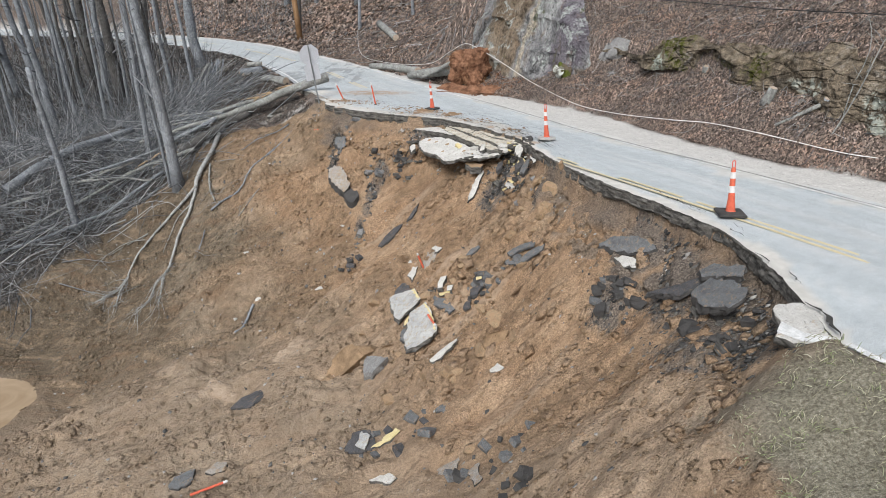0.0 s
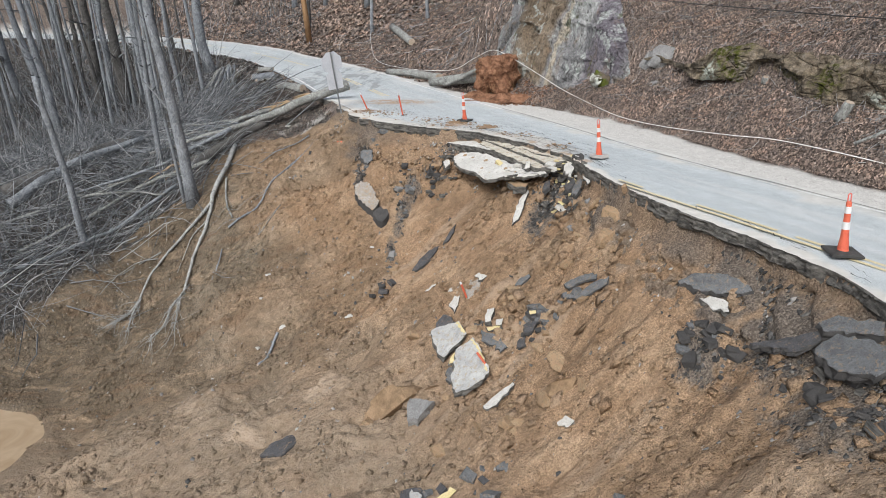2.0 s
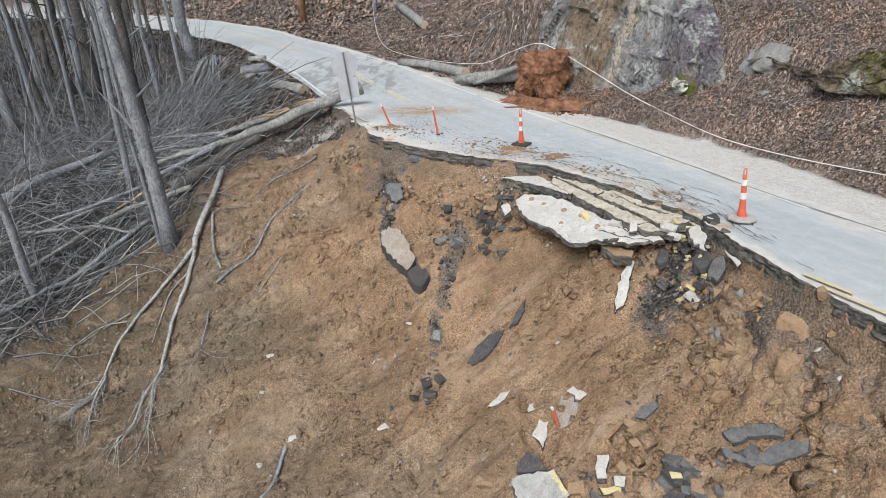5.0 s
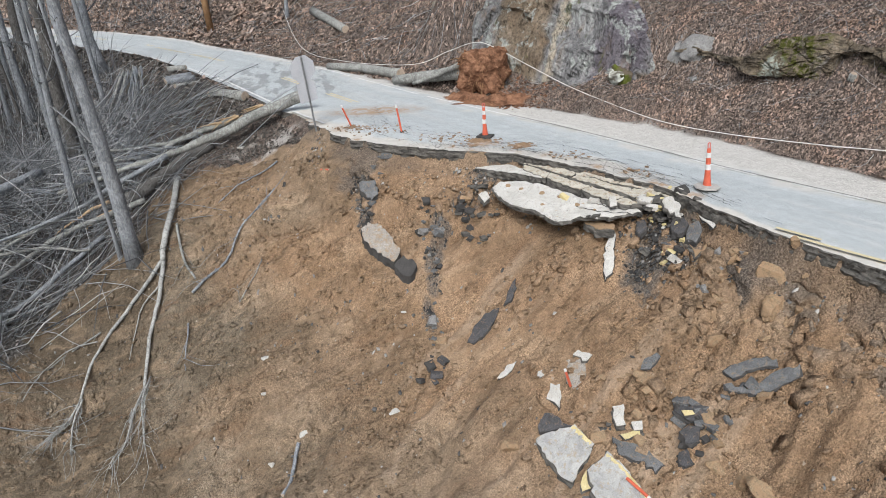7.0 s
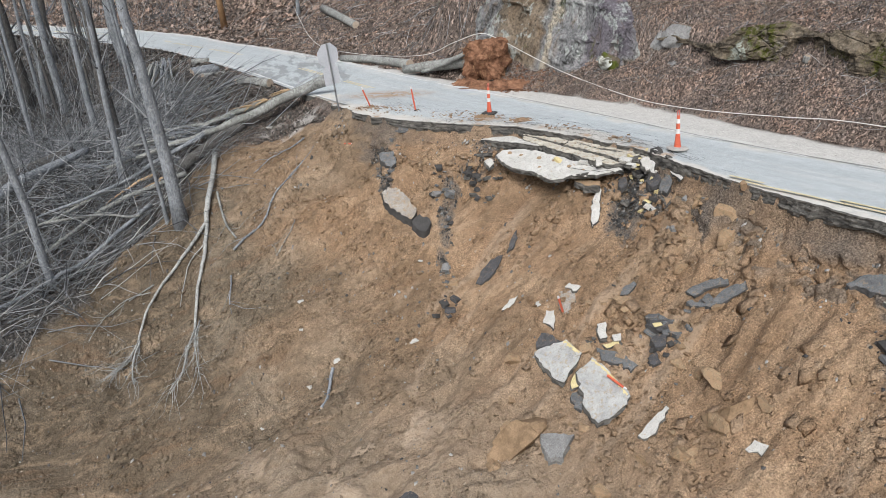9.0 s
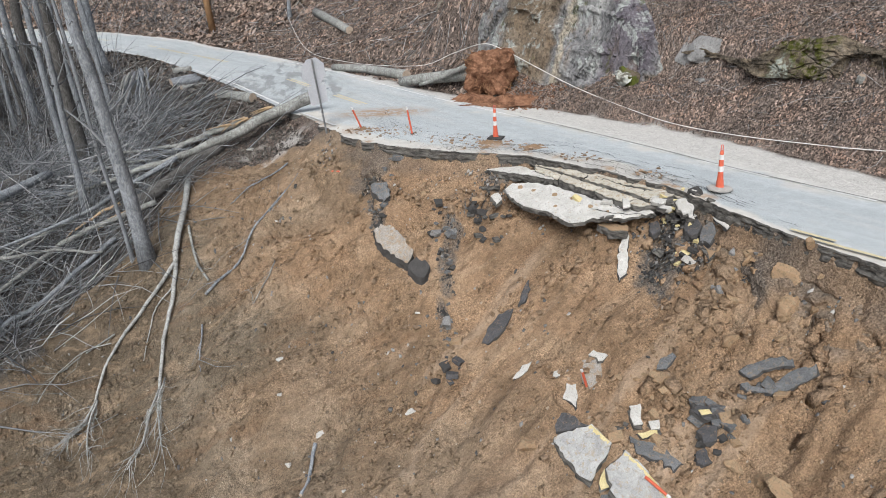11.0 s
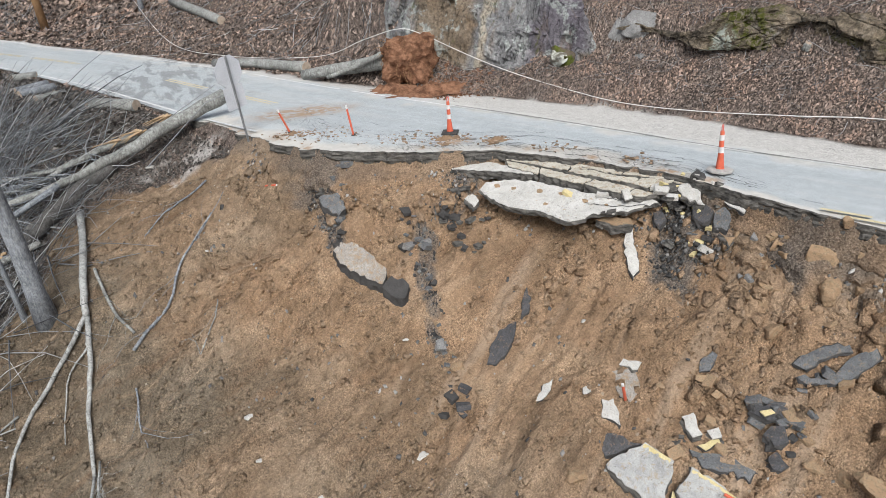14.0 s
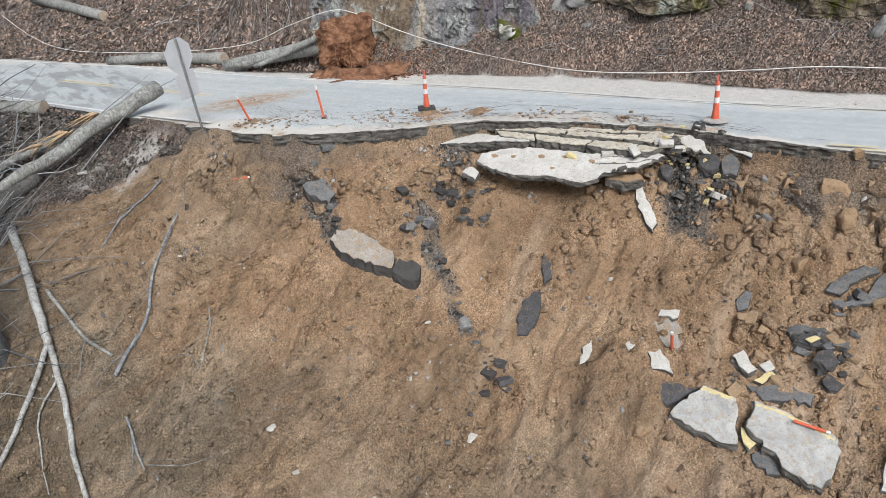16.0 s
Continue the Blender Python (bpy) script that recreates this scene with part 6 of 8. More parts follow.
def stake(x, y, z, lean, turn, length, label, lying=False):
    ob = tagged(new("delineator_post"), label, "delineator post", "delineator posts")
    ob.matrix_basis = pose(x, y, z, 0, lean, turn)
    v, f, _ = turned([(0.03, 0.0), (0.03, length * 0.5), (0.028, length * 0.88)], 10)
    post = part("post", (v, f, None), ORANGE, ob)
    part("reflective_tip", turned([(0.03, length * 0.88), (0.03, length * 0.98), (0.02, length)], 10), REFLECT, post, "white reflective tip")
    if not lying:
        part("foot", turned([(0.07, 0.0), (0.065, 0.015), (0.04, 0.03)], 12), RUBBER, ob, "black rubber foot")
    return ob


stake(-4.38, 28.42, float(road_z(0, 28.4)), -22, 10, 0.8, "thin orange delineator post leaning over at the road edge")
stake(-2.84, 27.05, float(road_z(0, 27.05)), -10, 0, 0.92, "thin orange delineator post leaning slightly at the road edge")
stake(-0.58, 17.09, float(ground_z(-0.58, 17.09)), 20, 190, 0.55, "broken orange post stuck in the clay", True)
lain = stake(0, 0, 0, 0, 0, 0.57, "orange post lying on a pale road plate", True)
lain.matrix_basis = Matrix.Translation((-0.40, 14.66, -3.81)) @ Vector((0.35, -0.93, 0.03)).to_track_quat("Z", "Y").to_matrix().to_4x4()
stake(-5.5, 10.2, float(ground_z(-5.5, 10.2)) + 0.06, 88, 28, 0.8, "red and white post lying in the mud", True)
stake(-5.5, 27.0, float(ground_z(-5.5, 27.0)) + 0.05, 80, -40, 0.4, "short orange post lying on the slope", True)


def sign():
    ob = tagged(new("road_sign"), "octagonal road sign seen from its bare back, on a leaning post", "road sign")
    ob.matrix_basis = pose(-5.55, 28.8, -1.62, -2, -6, 29)
    # U-channel post
    u = [(-0.03, -0.03), (-0.012, -0.03), (-0.012, 0.01), (0.012, 0.01), (0.012, -0.03), (0.03, -0.03), (0.03, -0.022), (0.02, -0.022), (0.02, 0.02), (-0.02, 0.02), (-0.02, -0.022), (-0.03, -0.022)]
    n = len(u)
    v = [(x, y, 0) for x, y in u] + [(x, y, 2.62) for x, y in u]
    f = [(k, (k + 1) % n, n + (k + 1) % n, n + k) for k in range(n)] + [tuple(range(n))[::-1], tuple(range(n, 2 * n))]
    part("post", (v, f, None), STEEL, ob, "galvanised steel channel post")

    def panel(name, ring, z):
        m = len(ring)
        vv = [(x, 0.034, z + h) for x, h in ring] + [(x, 0.040, z + h) for x, h in ring]
        ff = [(k, (k + 1) % m, m + (k + 1) % m, m + k) for k in range(m)] + [tuple(range(m))[::-1], tuple(range(m, 2 * m))]
        return part(name, (vv, ff, None), SIGN_BACK, ob)
    o = panel("octagon_panel", [(0.46 * math.cos(math.radians(22.5 + 45 * k)), 0.46 * math.sin(math.radians(22.5 + 45 * k))) for k in range(8)], 2.19)
    q = panel("lower_panel", [(-0.3, -0.33), (0.3, -0.33), (0.33, -0.3), (0.33, 0.3), (0.3, 0.33), (-0.3, 0.33), (-0.33, 0.3), (-0.33, -0.3)], 1.44)
    for z in (1.95, 2.45, 1.25, 1.62):
        p = part("bolt", turned([(0.014, -0.01), (0.014, 0.004), (0.008, 0.01)], 8), STEEL, ob)
        p.matrix_basis = pose(0, 0.026, z, 90)
    return ob


sign()

# ---- cables ----
def cable(name, label, points, r, mat, steps=6):
    pts = bent(points, steps)
    return tagged(part(name, (*tube(pts, [r] * len(pts), 6), None), mat, smooth_shade=True), label, "cable")


cable("fallen_cable", "pale fallen cable draped along the foot of the bank", [(-7.91, 63.33, -2.2), (-6.44, 51.52, -3.0), (-4.15, 44.65, -2.55), (-0.97, 38.57, -1.6), (0.31, 35.86, -0.5), (1.03, 33.79, 0.25), (1.64, 33.01, 0.22), (3.0, 31.91, -0.42),
                              (3.88, 30.03, -0.75), (4.78, 27.76, -0.9), (5.53, 25.7, -0.9), (6.5, 23.5, -0.66), (7.6, 21.1, -0.24), (8.25, 19.6, 0.06), (9.02, 17.72, 0.26), (10.05, 15.85, 0.34), (10.7, 15.2, 0.38)], 0.014, CABLE_WHITE)
cable("overhead_cable", "thin black cable strung along the bank", [(3, 38, 3.1), (7.41, 29.03, 2.95), (9.2, 24.22, 3.1), (10.4, 20.02, 3.3), (12.5, 12, 3.9)], 0.016, CABLE_BLACK)

# ---- cliff, outcrops, root plate ----
def cliff():
    foot = softened(np.array([(5.9, 27.6), (5.2, 28.7), (4.3, 30.5), (3.3, 32.2), (2.2, 34.2), (1.4, 36.2), (1.6, 38.2)]), 0.1, 1.0)
    d = np.gradient(foot, axis=0)
    d /= np.hypot(*d.T)[:, None]
    out = np.stack([d[:, 1], -d[:, 0]], 1)
    n, rows = len(foot), 60
    t = np.linspace(0, 1, n)
    top = np.interp(t, [0, 0.05, 0.12, 0.3, 0.55, 0.8, 0.93, 1], [0.8, 1.4, 2.4, 4.6, 5.6, 5.8, 5.0, 3.6])
    h = np.linspace(-0.5, 1.0, rows)
    v = np.zeros((rows, n, 3))
    zf = road_z(foot[:, 0], foot[:, 1]) + 0.45
    for k, hk in enumerate(h):
        up = hk * top if hk > 0 else hk
        back = 0.24 * np.maximum(up, 0) + 1.6 * smooth(np.array(hk), 0.82, 1.0) * (0.4 + 0.6 * t)
        a = np.arange(n) * 0.1
        block = np.floor(a * 0.75 + 1.3 * vnoise(a * 0.4, up * 0.9, 3)) + 0.37 * np.floor(up * 0.8 + vnoise(a * 0.5, a * 0, 5))
        step = 0.16 * lattice(block * 7, np.floor(up * 0.7) * 3, 77)
        push = step + 0.22 * fbm(a * 0.5, up * 0.45 * np.ones(n), 201, 4) + 0.05 * fbm(a * 2.5, up * 2.5 * np.ones(n), 211, 3) + 0.6 * smooth(np.abs(t - 0.5), 0.42, 0.5)
        p = foot + out * (back + push)[:, None]
        v[k] = np.stack([p[:, 0], p[:, 1], zf + up], 1)
    i = np.arange(rows * n).reshape(rows, n)
    q = np.stack([i[:-1, :-1], i[1:, :-1], i[1:, 1:], i[:-1, 1:]], -1).reshape(-1, 4)
    ob = part("cliff", (v.reshape(-1, 3), q, None), ROCK)
    # bands of differently weathered rock along the face: brown, purple slate, pale lichen, moss
    tt = (t[None, :] + 0.035 * fbm(np.arange(n)[None, :] * 0.05 + np.zeros((rows, 1)), h[:, None] * 4.0 + np.zeros((1, n)), 221, 4)).ravel()
    slate = smooth(tt, 0.05, 0.09) * smooth(0.27 - tt, 0, 0.03)
    brown = smooth(tt, 0.42, 0.47) * smooth(0.72 - tt, 0, 0.05) + 0.7 * smooth(0.06 - tt, 0, 0.03)
    streak = smooth(tt, 0.385, 0.395) * smooth(0.425 - tt, 0, 0.01)
    at = ob.data.color_attributes.new("band", "FLOAT_COLOR", "POINT")
    at.data.foreach_set("color", np.stack([brown, slate, streak, np.ones(rows * n)], 1).astype(np.float32).ravel())
    return tagged(ob, "steep grey and purple rock face with pale lichen", "rock face")


cliff()
for k, (x, y, z, size, mt, turn, lb) in enumerate((
        (7.35, 27.5, 0.95, (0.95, 0.4, 0.7), GREYROCK, 120, "smooth grey rock slab showing through dead leaves"),
        (6.95, 26.9, 0.05, (0.4, 0.28, 0.25), GREYROCK, 100, "small grey rock in dead leaves"),
        (8.2, 25.2, 0.85, (0.45, 0.3, 0.3), LICHEN, 118, "rock with pale lichen beside moss"),
        (9.75, 20.3, 0.95, (0.4, 0.25, 0.22), LICHEN, 118, "rock with pale lichen"),
        (10.3, 18.35, 0.9, (0.45, 0.25, 0.3), GREYROCK, 118, "grey rock at the foot of the bank"),
        (10.75, 16.9, 0.8, (0.5, 0.3, 0.35), BROWNROCK, 118, "brown rock at the foot of the bank"),
        (5.25, 28.8, -0.2, (0.5, 0.3, 0.45), MOSS, 118, "mossy rock at the end of the cliff"),
        (5.05, 28.75, -0.15, (0.3, 0.2, 0.32), LICHEN, 118, "rock with a white lichen patch"),
        (1.3, 41.5, 0.6, (0.9, 0.7, 0.9), BROWNROCK, 60, "dark rock on the wooded slope"),
        (2.2, 43.0, 1.4, (0.8, 0.6, 0.8), GREYROCK, 60, "grey rock on the wooded slope"))):
    boulder("rock_outcrop", lb, "rock", (x, y, z), (size[0] * 1.15, size[1] * 1.15, size[2] * 1.15), mt, 300 + k, turn, "rock outcrops", 0.5, ICO3, 0.9)


def ledge():
    """A long outcrop along the bank: broken blocks in courses, moss in its upper half."""
    line = softened(np.array([(6.9, 27.9), (7.67, 26.34), (8.44, 24.35), (8.89, 23.03), (9.48, 20.97), (10.07, 19.08), (10.46, 17.5), (10.95, 16.2), (11.6, 14.6), (12.6, 12.6)]), 0.05, 0.8)
    d = np.gradient(line, axis=0)
    d /= np.hypot(*d.T)[:, None]
    back_way = np.stack([-d[:, 1], d[:, 0]], 1)
    if back_way[0, 0] < 0:
        back_way = -back_way
    n, rows = len(line), 70
    a = np.arange(n) * 0.05
    tall = np.interp(a, [0, 0.6, 1.6, 2.7, 3.3, 4.8, 5.6, 6.4, 7.5, 9.5, 11, 13, 15, 17], [0.05, 0.2, 0.05, 0.35, 0.8, 0.9, 0.82, 0.9, 0.95, 1.25, 1.45, 1.7, 1.4, 0.4])
    tall = tall * (1 + 0.1 * lattice(np.floor(a * 0.9 + 0.4 * vnoise(a * 2, a * 0, 12)), a * 0, 14) + 0.1 * vnoise(a * 1.7, a * 0, 16))
    zf = base_z(line[:, 0], line[:, 1])
    v = np.zeros((rows, n, 3))
    for k, hk in enumerate(np.linspace(-0.25, 1.35, rows)):
        up = np.minimum(hk, 1.0) * tall
        course = np.floor(up * 1.1 + 0.8 * vnoise(a * 0.5, up, 21))
        block = np.floor(a * 0.62 + 0.4 * course + 0.7 * vnoise(a * 0.9, course * 3.0, 23))
        push = 0.16 * lattice(block * 5.0, course * 3.0, 31) + 0.2 * fbm(a * 0.6, up * 0.8, 33, 4) + 0.09 * fbm(a * 3, up * 4, 35, 4, 0.6) - 0.12
        setback = 0.12 * up + push + 0.9 * np.maximum(hk - 1.0, 0) + 0.12 * smooth(np.array(hk), 0.7, 1.0) * tall
        p = line + back_way * setback[:, None]
        v[k] = np.stack([p[:, 0], p[:, 1], zf + up + 0.03 * fbm(a * 3, up * 3 + hk, 37, 2) - 1.2 * np.maximum(hk - 1.0, 0) * tall], 1)
    m, nt, b = material("ledge_rock", 0.95, 0.15)
    n1, n2, n3 = grain(nt, 0.9, 6, 0.7, None, 0.5), grain(nt, 5, 6, 0.75, None, 0.4), grain(nt, 35, 4, 0.75)
    c = ramp(nt, n1, (0.36, (0.09, 0.078, 0.063)), (0.5, (0.2, 0.163, 0.12)), (0.58, (0.25, 0.212, 0.165)), (0.66, (0.32, 0.297, 0.275)))
    c = mixed(nt, 0.9, c, ramp(nt, n2, (0.34, 0.2), (0.66, 0.74)), "OVERLAY")
    c = mixed(nt, 0.8, c, ramp(nt, n3, (0.36, 0.2), (0.64, 0.78)), "OVERLAY")
    cover = nt.nodes.new("ShaderNodeVertexColor")
    cover.layer_name = "cover"
    cw = node(nt, "SeparateColor", Color=cover.outputs[0]).outputs
    c = mixed(nt, maths(nt, "MULTIPLY", cw[0], ramp(nt, n2, (0.46, 0.0), (0.55, 0.95))), c, mixed(nt, n3, (0.024, 0.03, 0.004), (0.105, 0.115, 0.016)))
    c = mixed(nt, maths(nt, "MULTIPLY", cw[1], ramp(nt, n2, (0.47, 0.0), (0.53, 0.95))), c, (0.4, 0.43, 0.38))
    bed = mixed(nt, 0.25, where(nt, (0.8, 0.8, 2.0)), node(nt, "TexNoise", Scale=1.5, Detail=5.0).outputs[1], "ADD")
    joint = ramp(nt, cells(nt, 1.3, bed, "DISTANCE_TO_EDGE"), (0.0, 0.0), (0.06, 1.0))
    relief = maths(nt, "ADD", maths(nt, "MULTIPLY", n2, 1.5), maths(nt, "ADD", maths(nt, "MULTIPLY", joint, 1.4), maths(nt, "MULTIPLY", n3, 0.5)))
    finish(nt, b, c, relief, 0.07, 1.0)
    ob = new("rock_ledge")
    cuts = [0, 24, 52, 75, 110, 136, 171, 200, 236, 262, 290, n - 1]
    for c0, c1 in zip(cuts[:-1], cuts[1:]):
        w = v[:, c0:c1 + 1]
        k = np.arange(rows * (c1 - c0 + 1)).reshape(rows, c1 - c0 + 1)
        block_ob = part("rock_block", (w.reshape(-1, 3), np.stack([k[:-1, :-1], k[:-1, 1:], k[1:, 1:], k[1:, :-1]], -1).reshape(-1, 4), None), m, ob)
        along_a = np.broadcast_to(a[c0:c1 + 1], (rows, c1 - c0 + 1)).ravel()
        height = np.broadcast_to(np.linspace(-0.25, 1.35, rows)[:, None], (rows, c1 - c0 + 1)).ravel()
        ragged = 0.35 * fbm(along_a * 1.4, height * 2.0, 41, 3)
        moss = np.maximum.reduce([smooth(1.1 - np.abs(along_a - 4.1) + ragged, 0, 0.4), smooth(0.55 - np.abs(along_a - 8.2) + ragged, 0, 0.3), 0.8 * smooth(0.6 - np.abs(along_a - 6.9) + ragged, 0, 0.3) * smooth(0.5 - height, 0, 0.2)])
        white = np.maximum(smooth(0.45 - np.abs(along_a - 10.1) + ragged, 0, 0.2) * smooth(0.45 - height, 0, 0.15), np.maximum(smooth(0.3 - np.abs(along_a - 3.5) + ragged, 0, 0.2) * smooth(0.7 - height, 0, 0.2), smooth(0.4 - np.abs(along_a - 12.6) + ragged, 0, 0.2) * smooth(0.6 - height, 0, 0.2)))
        at = block_ob.data.color_attributes.new("cover", "FLOAT_COLOR", "POINT")
        at.data.foreach_set("color", np.stack([moss, white, 0 * moss, 1 + 0 * moss], 1).astype(np.float32).ravel())
    return tagged(ob, "long cracked brown rock ledge with green moss in the leafy bank", "rock ledge")


ledge()


def root_plate():
    ob = tagged(new("uprooted_tree"), "uprooted tree with a red clay root plate beside the road", "fallen tree")
    rng = np.random.RandomState(5)
    v, f = ico(5)
    c = np.array((1.3, 33.3, -0.75))
    n1 = fbm(v[:, 0] * 2.2 + v[:, 2], v[:, 1] * 2.2 + v[:, 2] * 1.7, 401, 5, 0.7)
    v = v * (1 + 0.13 * n1 + 0.03 * rng.uniform(-1, 1, len(v)))[:, None]
    v = v / (np.abs(v) ** 5).sum(1)[:, None] ** 0.2 * np.linalg.norm(v, axis=1)[:, None] * np.array((0.98, 0.5, 0.88)) * (1 + 0.16 * vnoise(v[:, 0] * 1.9 + 4, v[:, 2] * 1.9, 411) + 0.08 * fbm(v[:, 0] * 5, v[:, 2] * 5 + v[:, 1] * 3, 413, 3))[:, None]
    a = math.radians(-28)
    w = np.stack([v[:, 0] * math.cos(a) - v[:, 1] * math.sin(a), v[:, 0] * math.sin(a) + v[:, 1] * math.cos(a), v[:, 2]], 1) + c
    part("root_plate", (w, f, None), REDCLAY, ob, "clod of red clay and roots")
    r2 = random.Random(3)
    g = Geo()
    for _ in range(110):
        ang, hh = r2.uniform(0, 6.28), r2.uniform(-0.7, 0.95)
        d = Vector((math.cos(ang) * 1.15 * math.cos(a) - math.sin(ang) * 0.6 * math.sin(a), math.cos(ang) * 1.15 * math.sin(a) + math.sin(ang) * 0.6 * math.cos(a), hh))
        p = Vector(c) + d * 0.74
        q = p + d.normalized() * r2.uniform(0.12, 0.4) + Vector((r2.uniform(-0.25, 0.25), r2.uniform(-0.2, 0.1), r2.uniform(-0.6, 0.1)))
        g.add(*tube(bent([p, (p + q) / 2 + Vector((r2.uniform(-.1, .1), r2.uniform(-.1, .1), r2.uniform(-.05, .1))), q], 2), [0.012, 0.01, 0.008, 0.006, 0.003], 4, False))
    part("roots", g.out(), SNAG, ob, "thin torn roots", kind="stuff")
    limb("trunk", [(0.9, 33.9, -0.9), (-0.2, 35.6, -1.45), (-1.9, 37.3, -2.0)], 0.34, 0.2, BARK_PALE, ob, 12, r2, 0.02)
    limb("stem", [(0.6, 33.7, -0.5), (-0.3, 35.0, -1.3), (-1.2, 36.0, -1.85)], 0.12, 0.08, BARK_PALE, ob, 8, r2, 0.02)
    return ob


root_plate()
# red spoil spilled at the foot of the root plate
r0 = np.random.RandomState(21)
nn = 2600
px, py = r0.normal(1.7, 1.1, nn), r0.normal(31.7, 0.7, nn)
ok = (side(px, py, RIGHT) < -0.1)
v, f = strewn(int(ok.sum()), px[ok], py[ok], (0.015, 0.09), r0, 0.7)
scatter_mesh("clay_spoil", v, f, REDCLAY, "loose red clay spilled under a root plate", "soil")


def heap(name, label, x, y, z, sx, sy, sz, mat, seed, group=""):
    """A low pile of loose earth."""
    rng = np.random.RandomState(seed)
    n = 22
    gx, gy = np.meshgrid(np.linspace(-1, 1, n), np.linspace(-1, 1, n))
    r = np.hypot(gx, gy) + 0.25 * fbm(gx * 2 + seed, gy * 2, seed, 3)
    zz = sz * smooth(1.0 - r, 0, 0.9) * (1 + 0.5 * fbm(gx * 4 + seed, gy * 4, seed + 4, 3)) - 0.02
    i = np.arange(n * n).reshape(n, n)
    q = np.stack([i[:-1, :-1], i[:-1, 1:], i[1:, 1:], i[1:, :-1]], -1).reshape(-1, 4)
    px, py = gx.ravel() * sx, gy.ravel() * sy
    ob = part(name, (np.stack([px, py, zz.ravel() - 0.1 * py], 1), q, None), mat, smooth_shade=True)
    ob.location = (x, y, z)
    return tagged(ob, label, "soil", group)


for k, (x, y, sx, sy, sz) in enumerate(((-0.75, 25.2, 0.42, 0.22, 0.09), (-0.95, 24.75, 0.28, 0.12, 0.04), (0.35, 24.35, 0.36, 0.24, 0.09), (-4.3, 28.2, 0.5, 0.35, 0.16))):
    heap("mud_pile", "small heap of brown mud on the pavement", x, y, float(road_z(0, y)) + (0.0 if k < 3 else -0.1), sx, sy, sz, CLAYMAT, 500 + k, "mud piles")

heap("clay_spread", "low heap of red clay fallen from a root plate", 1.9, 31.75, float(road_z(0, 31.75)) - 0.02, 2.3, 1.0, 0.3, REDCLAY, 520)
heap("clay_spread", "red clay spread over the gravel by the road", 0.4, 32.7, float(road_z(0, 32.7)) - 0.02, 1.2, 0.9, 0.25, REDCLAY, 523)

# ---- logs and branches ----
def log(name, label, points, r0, r1, mat, sawn=True, sides=14, seed=1, group="logs by the road"):
    rng = random.Random(seed)
    ob = tagged(new(name), label, "log", group)
    pts = bent(points, 3, rng, 0.012) if sawn else bent(points, 5, rng, 0.045)
    n = len(pts)
    part("bark", (*tube(pts, [r0 + (r1 - r0) * i / (n - 1) for i in range(n)], sides, True, 0.04, rng), None), mat, ob, smooth_shade=True)
    if sawn:
        for p, q, r in ((pts[0], pts[1], r0), (pts[-1], pts[-2], r1)):
            d = (p - q).normalized()
            part("sawn_end", (*tube([p - d * 0.01, p + d * 0.006], [r * 0.95, r * 0.95], sides), None), CUT, ob, "sawn end showing rings")
    return ob


def on(x, y, up):
    return x, y, float(ground_z(x, y)) + up


log("sawn_log", "short sawn log with a pale cut end on the verge", [on(-10.0, 36.7, 0.2), on(-8.5, 35.35, 0.2)], 0.23, 0.22, BARK_PALE, seed=2)
log("sawn_log", "split log end on the verge", [on(-10.7, 37.6, 0.15), on(-10.2, 37.1, 0.15)], 0.17, 0.14, BARK_DARK, seed=3)
log("sawn_log", "sawn log lying by the road", [on(-13.9, 46.9, 0.15), on(-12.9, 46.9, 0.15)], 0.18, 0.18, BARK_PALE, seed=4)
log("sawn_log", "sawn log lying by the road", [on(-13.4, 43.4, 0.15), on(-12.2, 44.2, 0.15)], 0.2, 0.18, BARK, seed=5)
log("sawn_log", "sawn log lying by the road", [on(-13.1, 42.2, 0.15), on(-11.8, 42.9, 0.15)], 0.2, 0.18, BARK, seed=6)
log("sawn_log", "thin sawn log lying by the road", [on(-12.3, 40.4, 0.12), on(-11.3, 41.3, 0.12)], 0.14, 0.12, BARK_PALE, seed=7)
log("sawn_log", "long sawn log at the foot of the bank", [on(-4.8, 44.2, 0.2), on(-3.1, 41.9, 0.2), on(-1.45, 38.6, 0.22)], 0.2, 0.26, BARK_PALE, seed=8)
log("sawn_log", "pale log lying on the leafy slope", [on(-5.5, 58.6, 0.3), on(-3.5, 50.2, 0.2)], 0.3, 0.26, BARK_PALE, seed=9)
log("tree_stump", "pale sawn stump in dead leaves", [on(9.55, 19.05, -0.1), on(9.62, 18.9, 0.45)], 0.17, 0.12, BARK_PALE, seed=10, group="stumps")
log("tree_stump", "pale sawn stump in dead leaves", [on(8.98, 22.45, -0.1), on(8.95, 22.4, 0.2)], 0.12, 0.09, BARK_PALE, seed=11, group="stumps")
log("tree_stump", "dark stump at the foot of a ledge", [on(10.45, 17.4, -0.1), on(10.4, 17.35, 0.3)], 0.14, 0.12, BARK, seed=12, group="stumps")
log("broken_branch", "pale broken branch lying in dead leaves", [on(9.4, 17.9, 0.05), on(10.3, 17.4, 0.2)], 0.05, 0.06, BARK_PALE, seed=13, group="branches on the bank")
plate("broken_kerb", "narrow pale strip of old road lying on the clay", (0.04, 13.20, -3.91), (0.65, 0.08), [(-0.38, -0.07), (-0.12, 0.08), (0.11, 0.15), (0.3, 0.2), (0.32, 0.1), (0.16, -0.02), (-0.1, -0.21), (-0.28, -0.23)], 0.09, CONCRETE, EDGE_RAW)
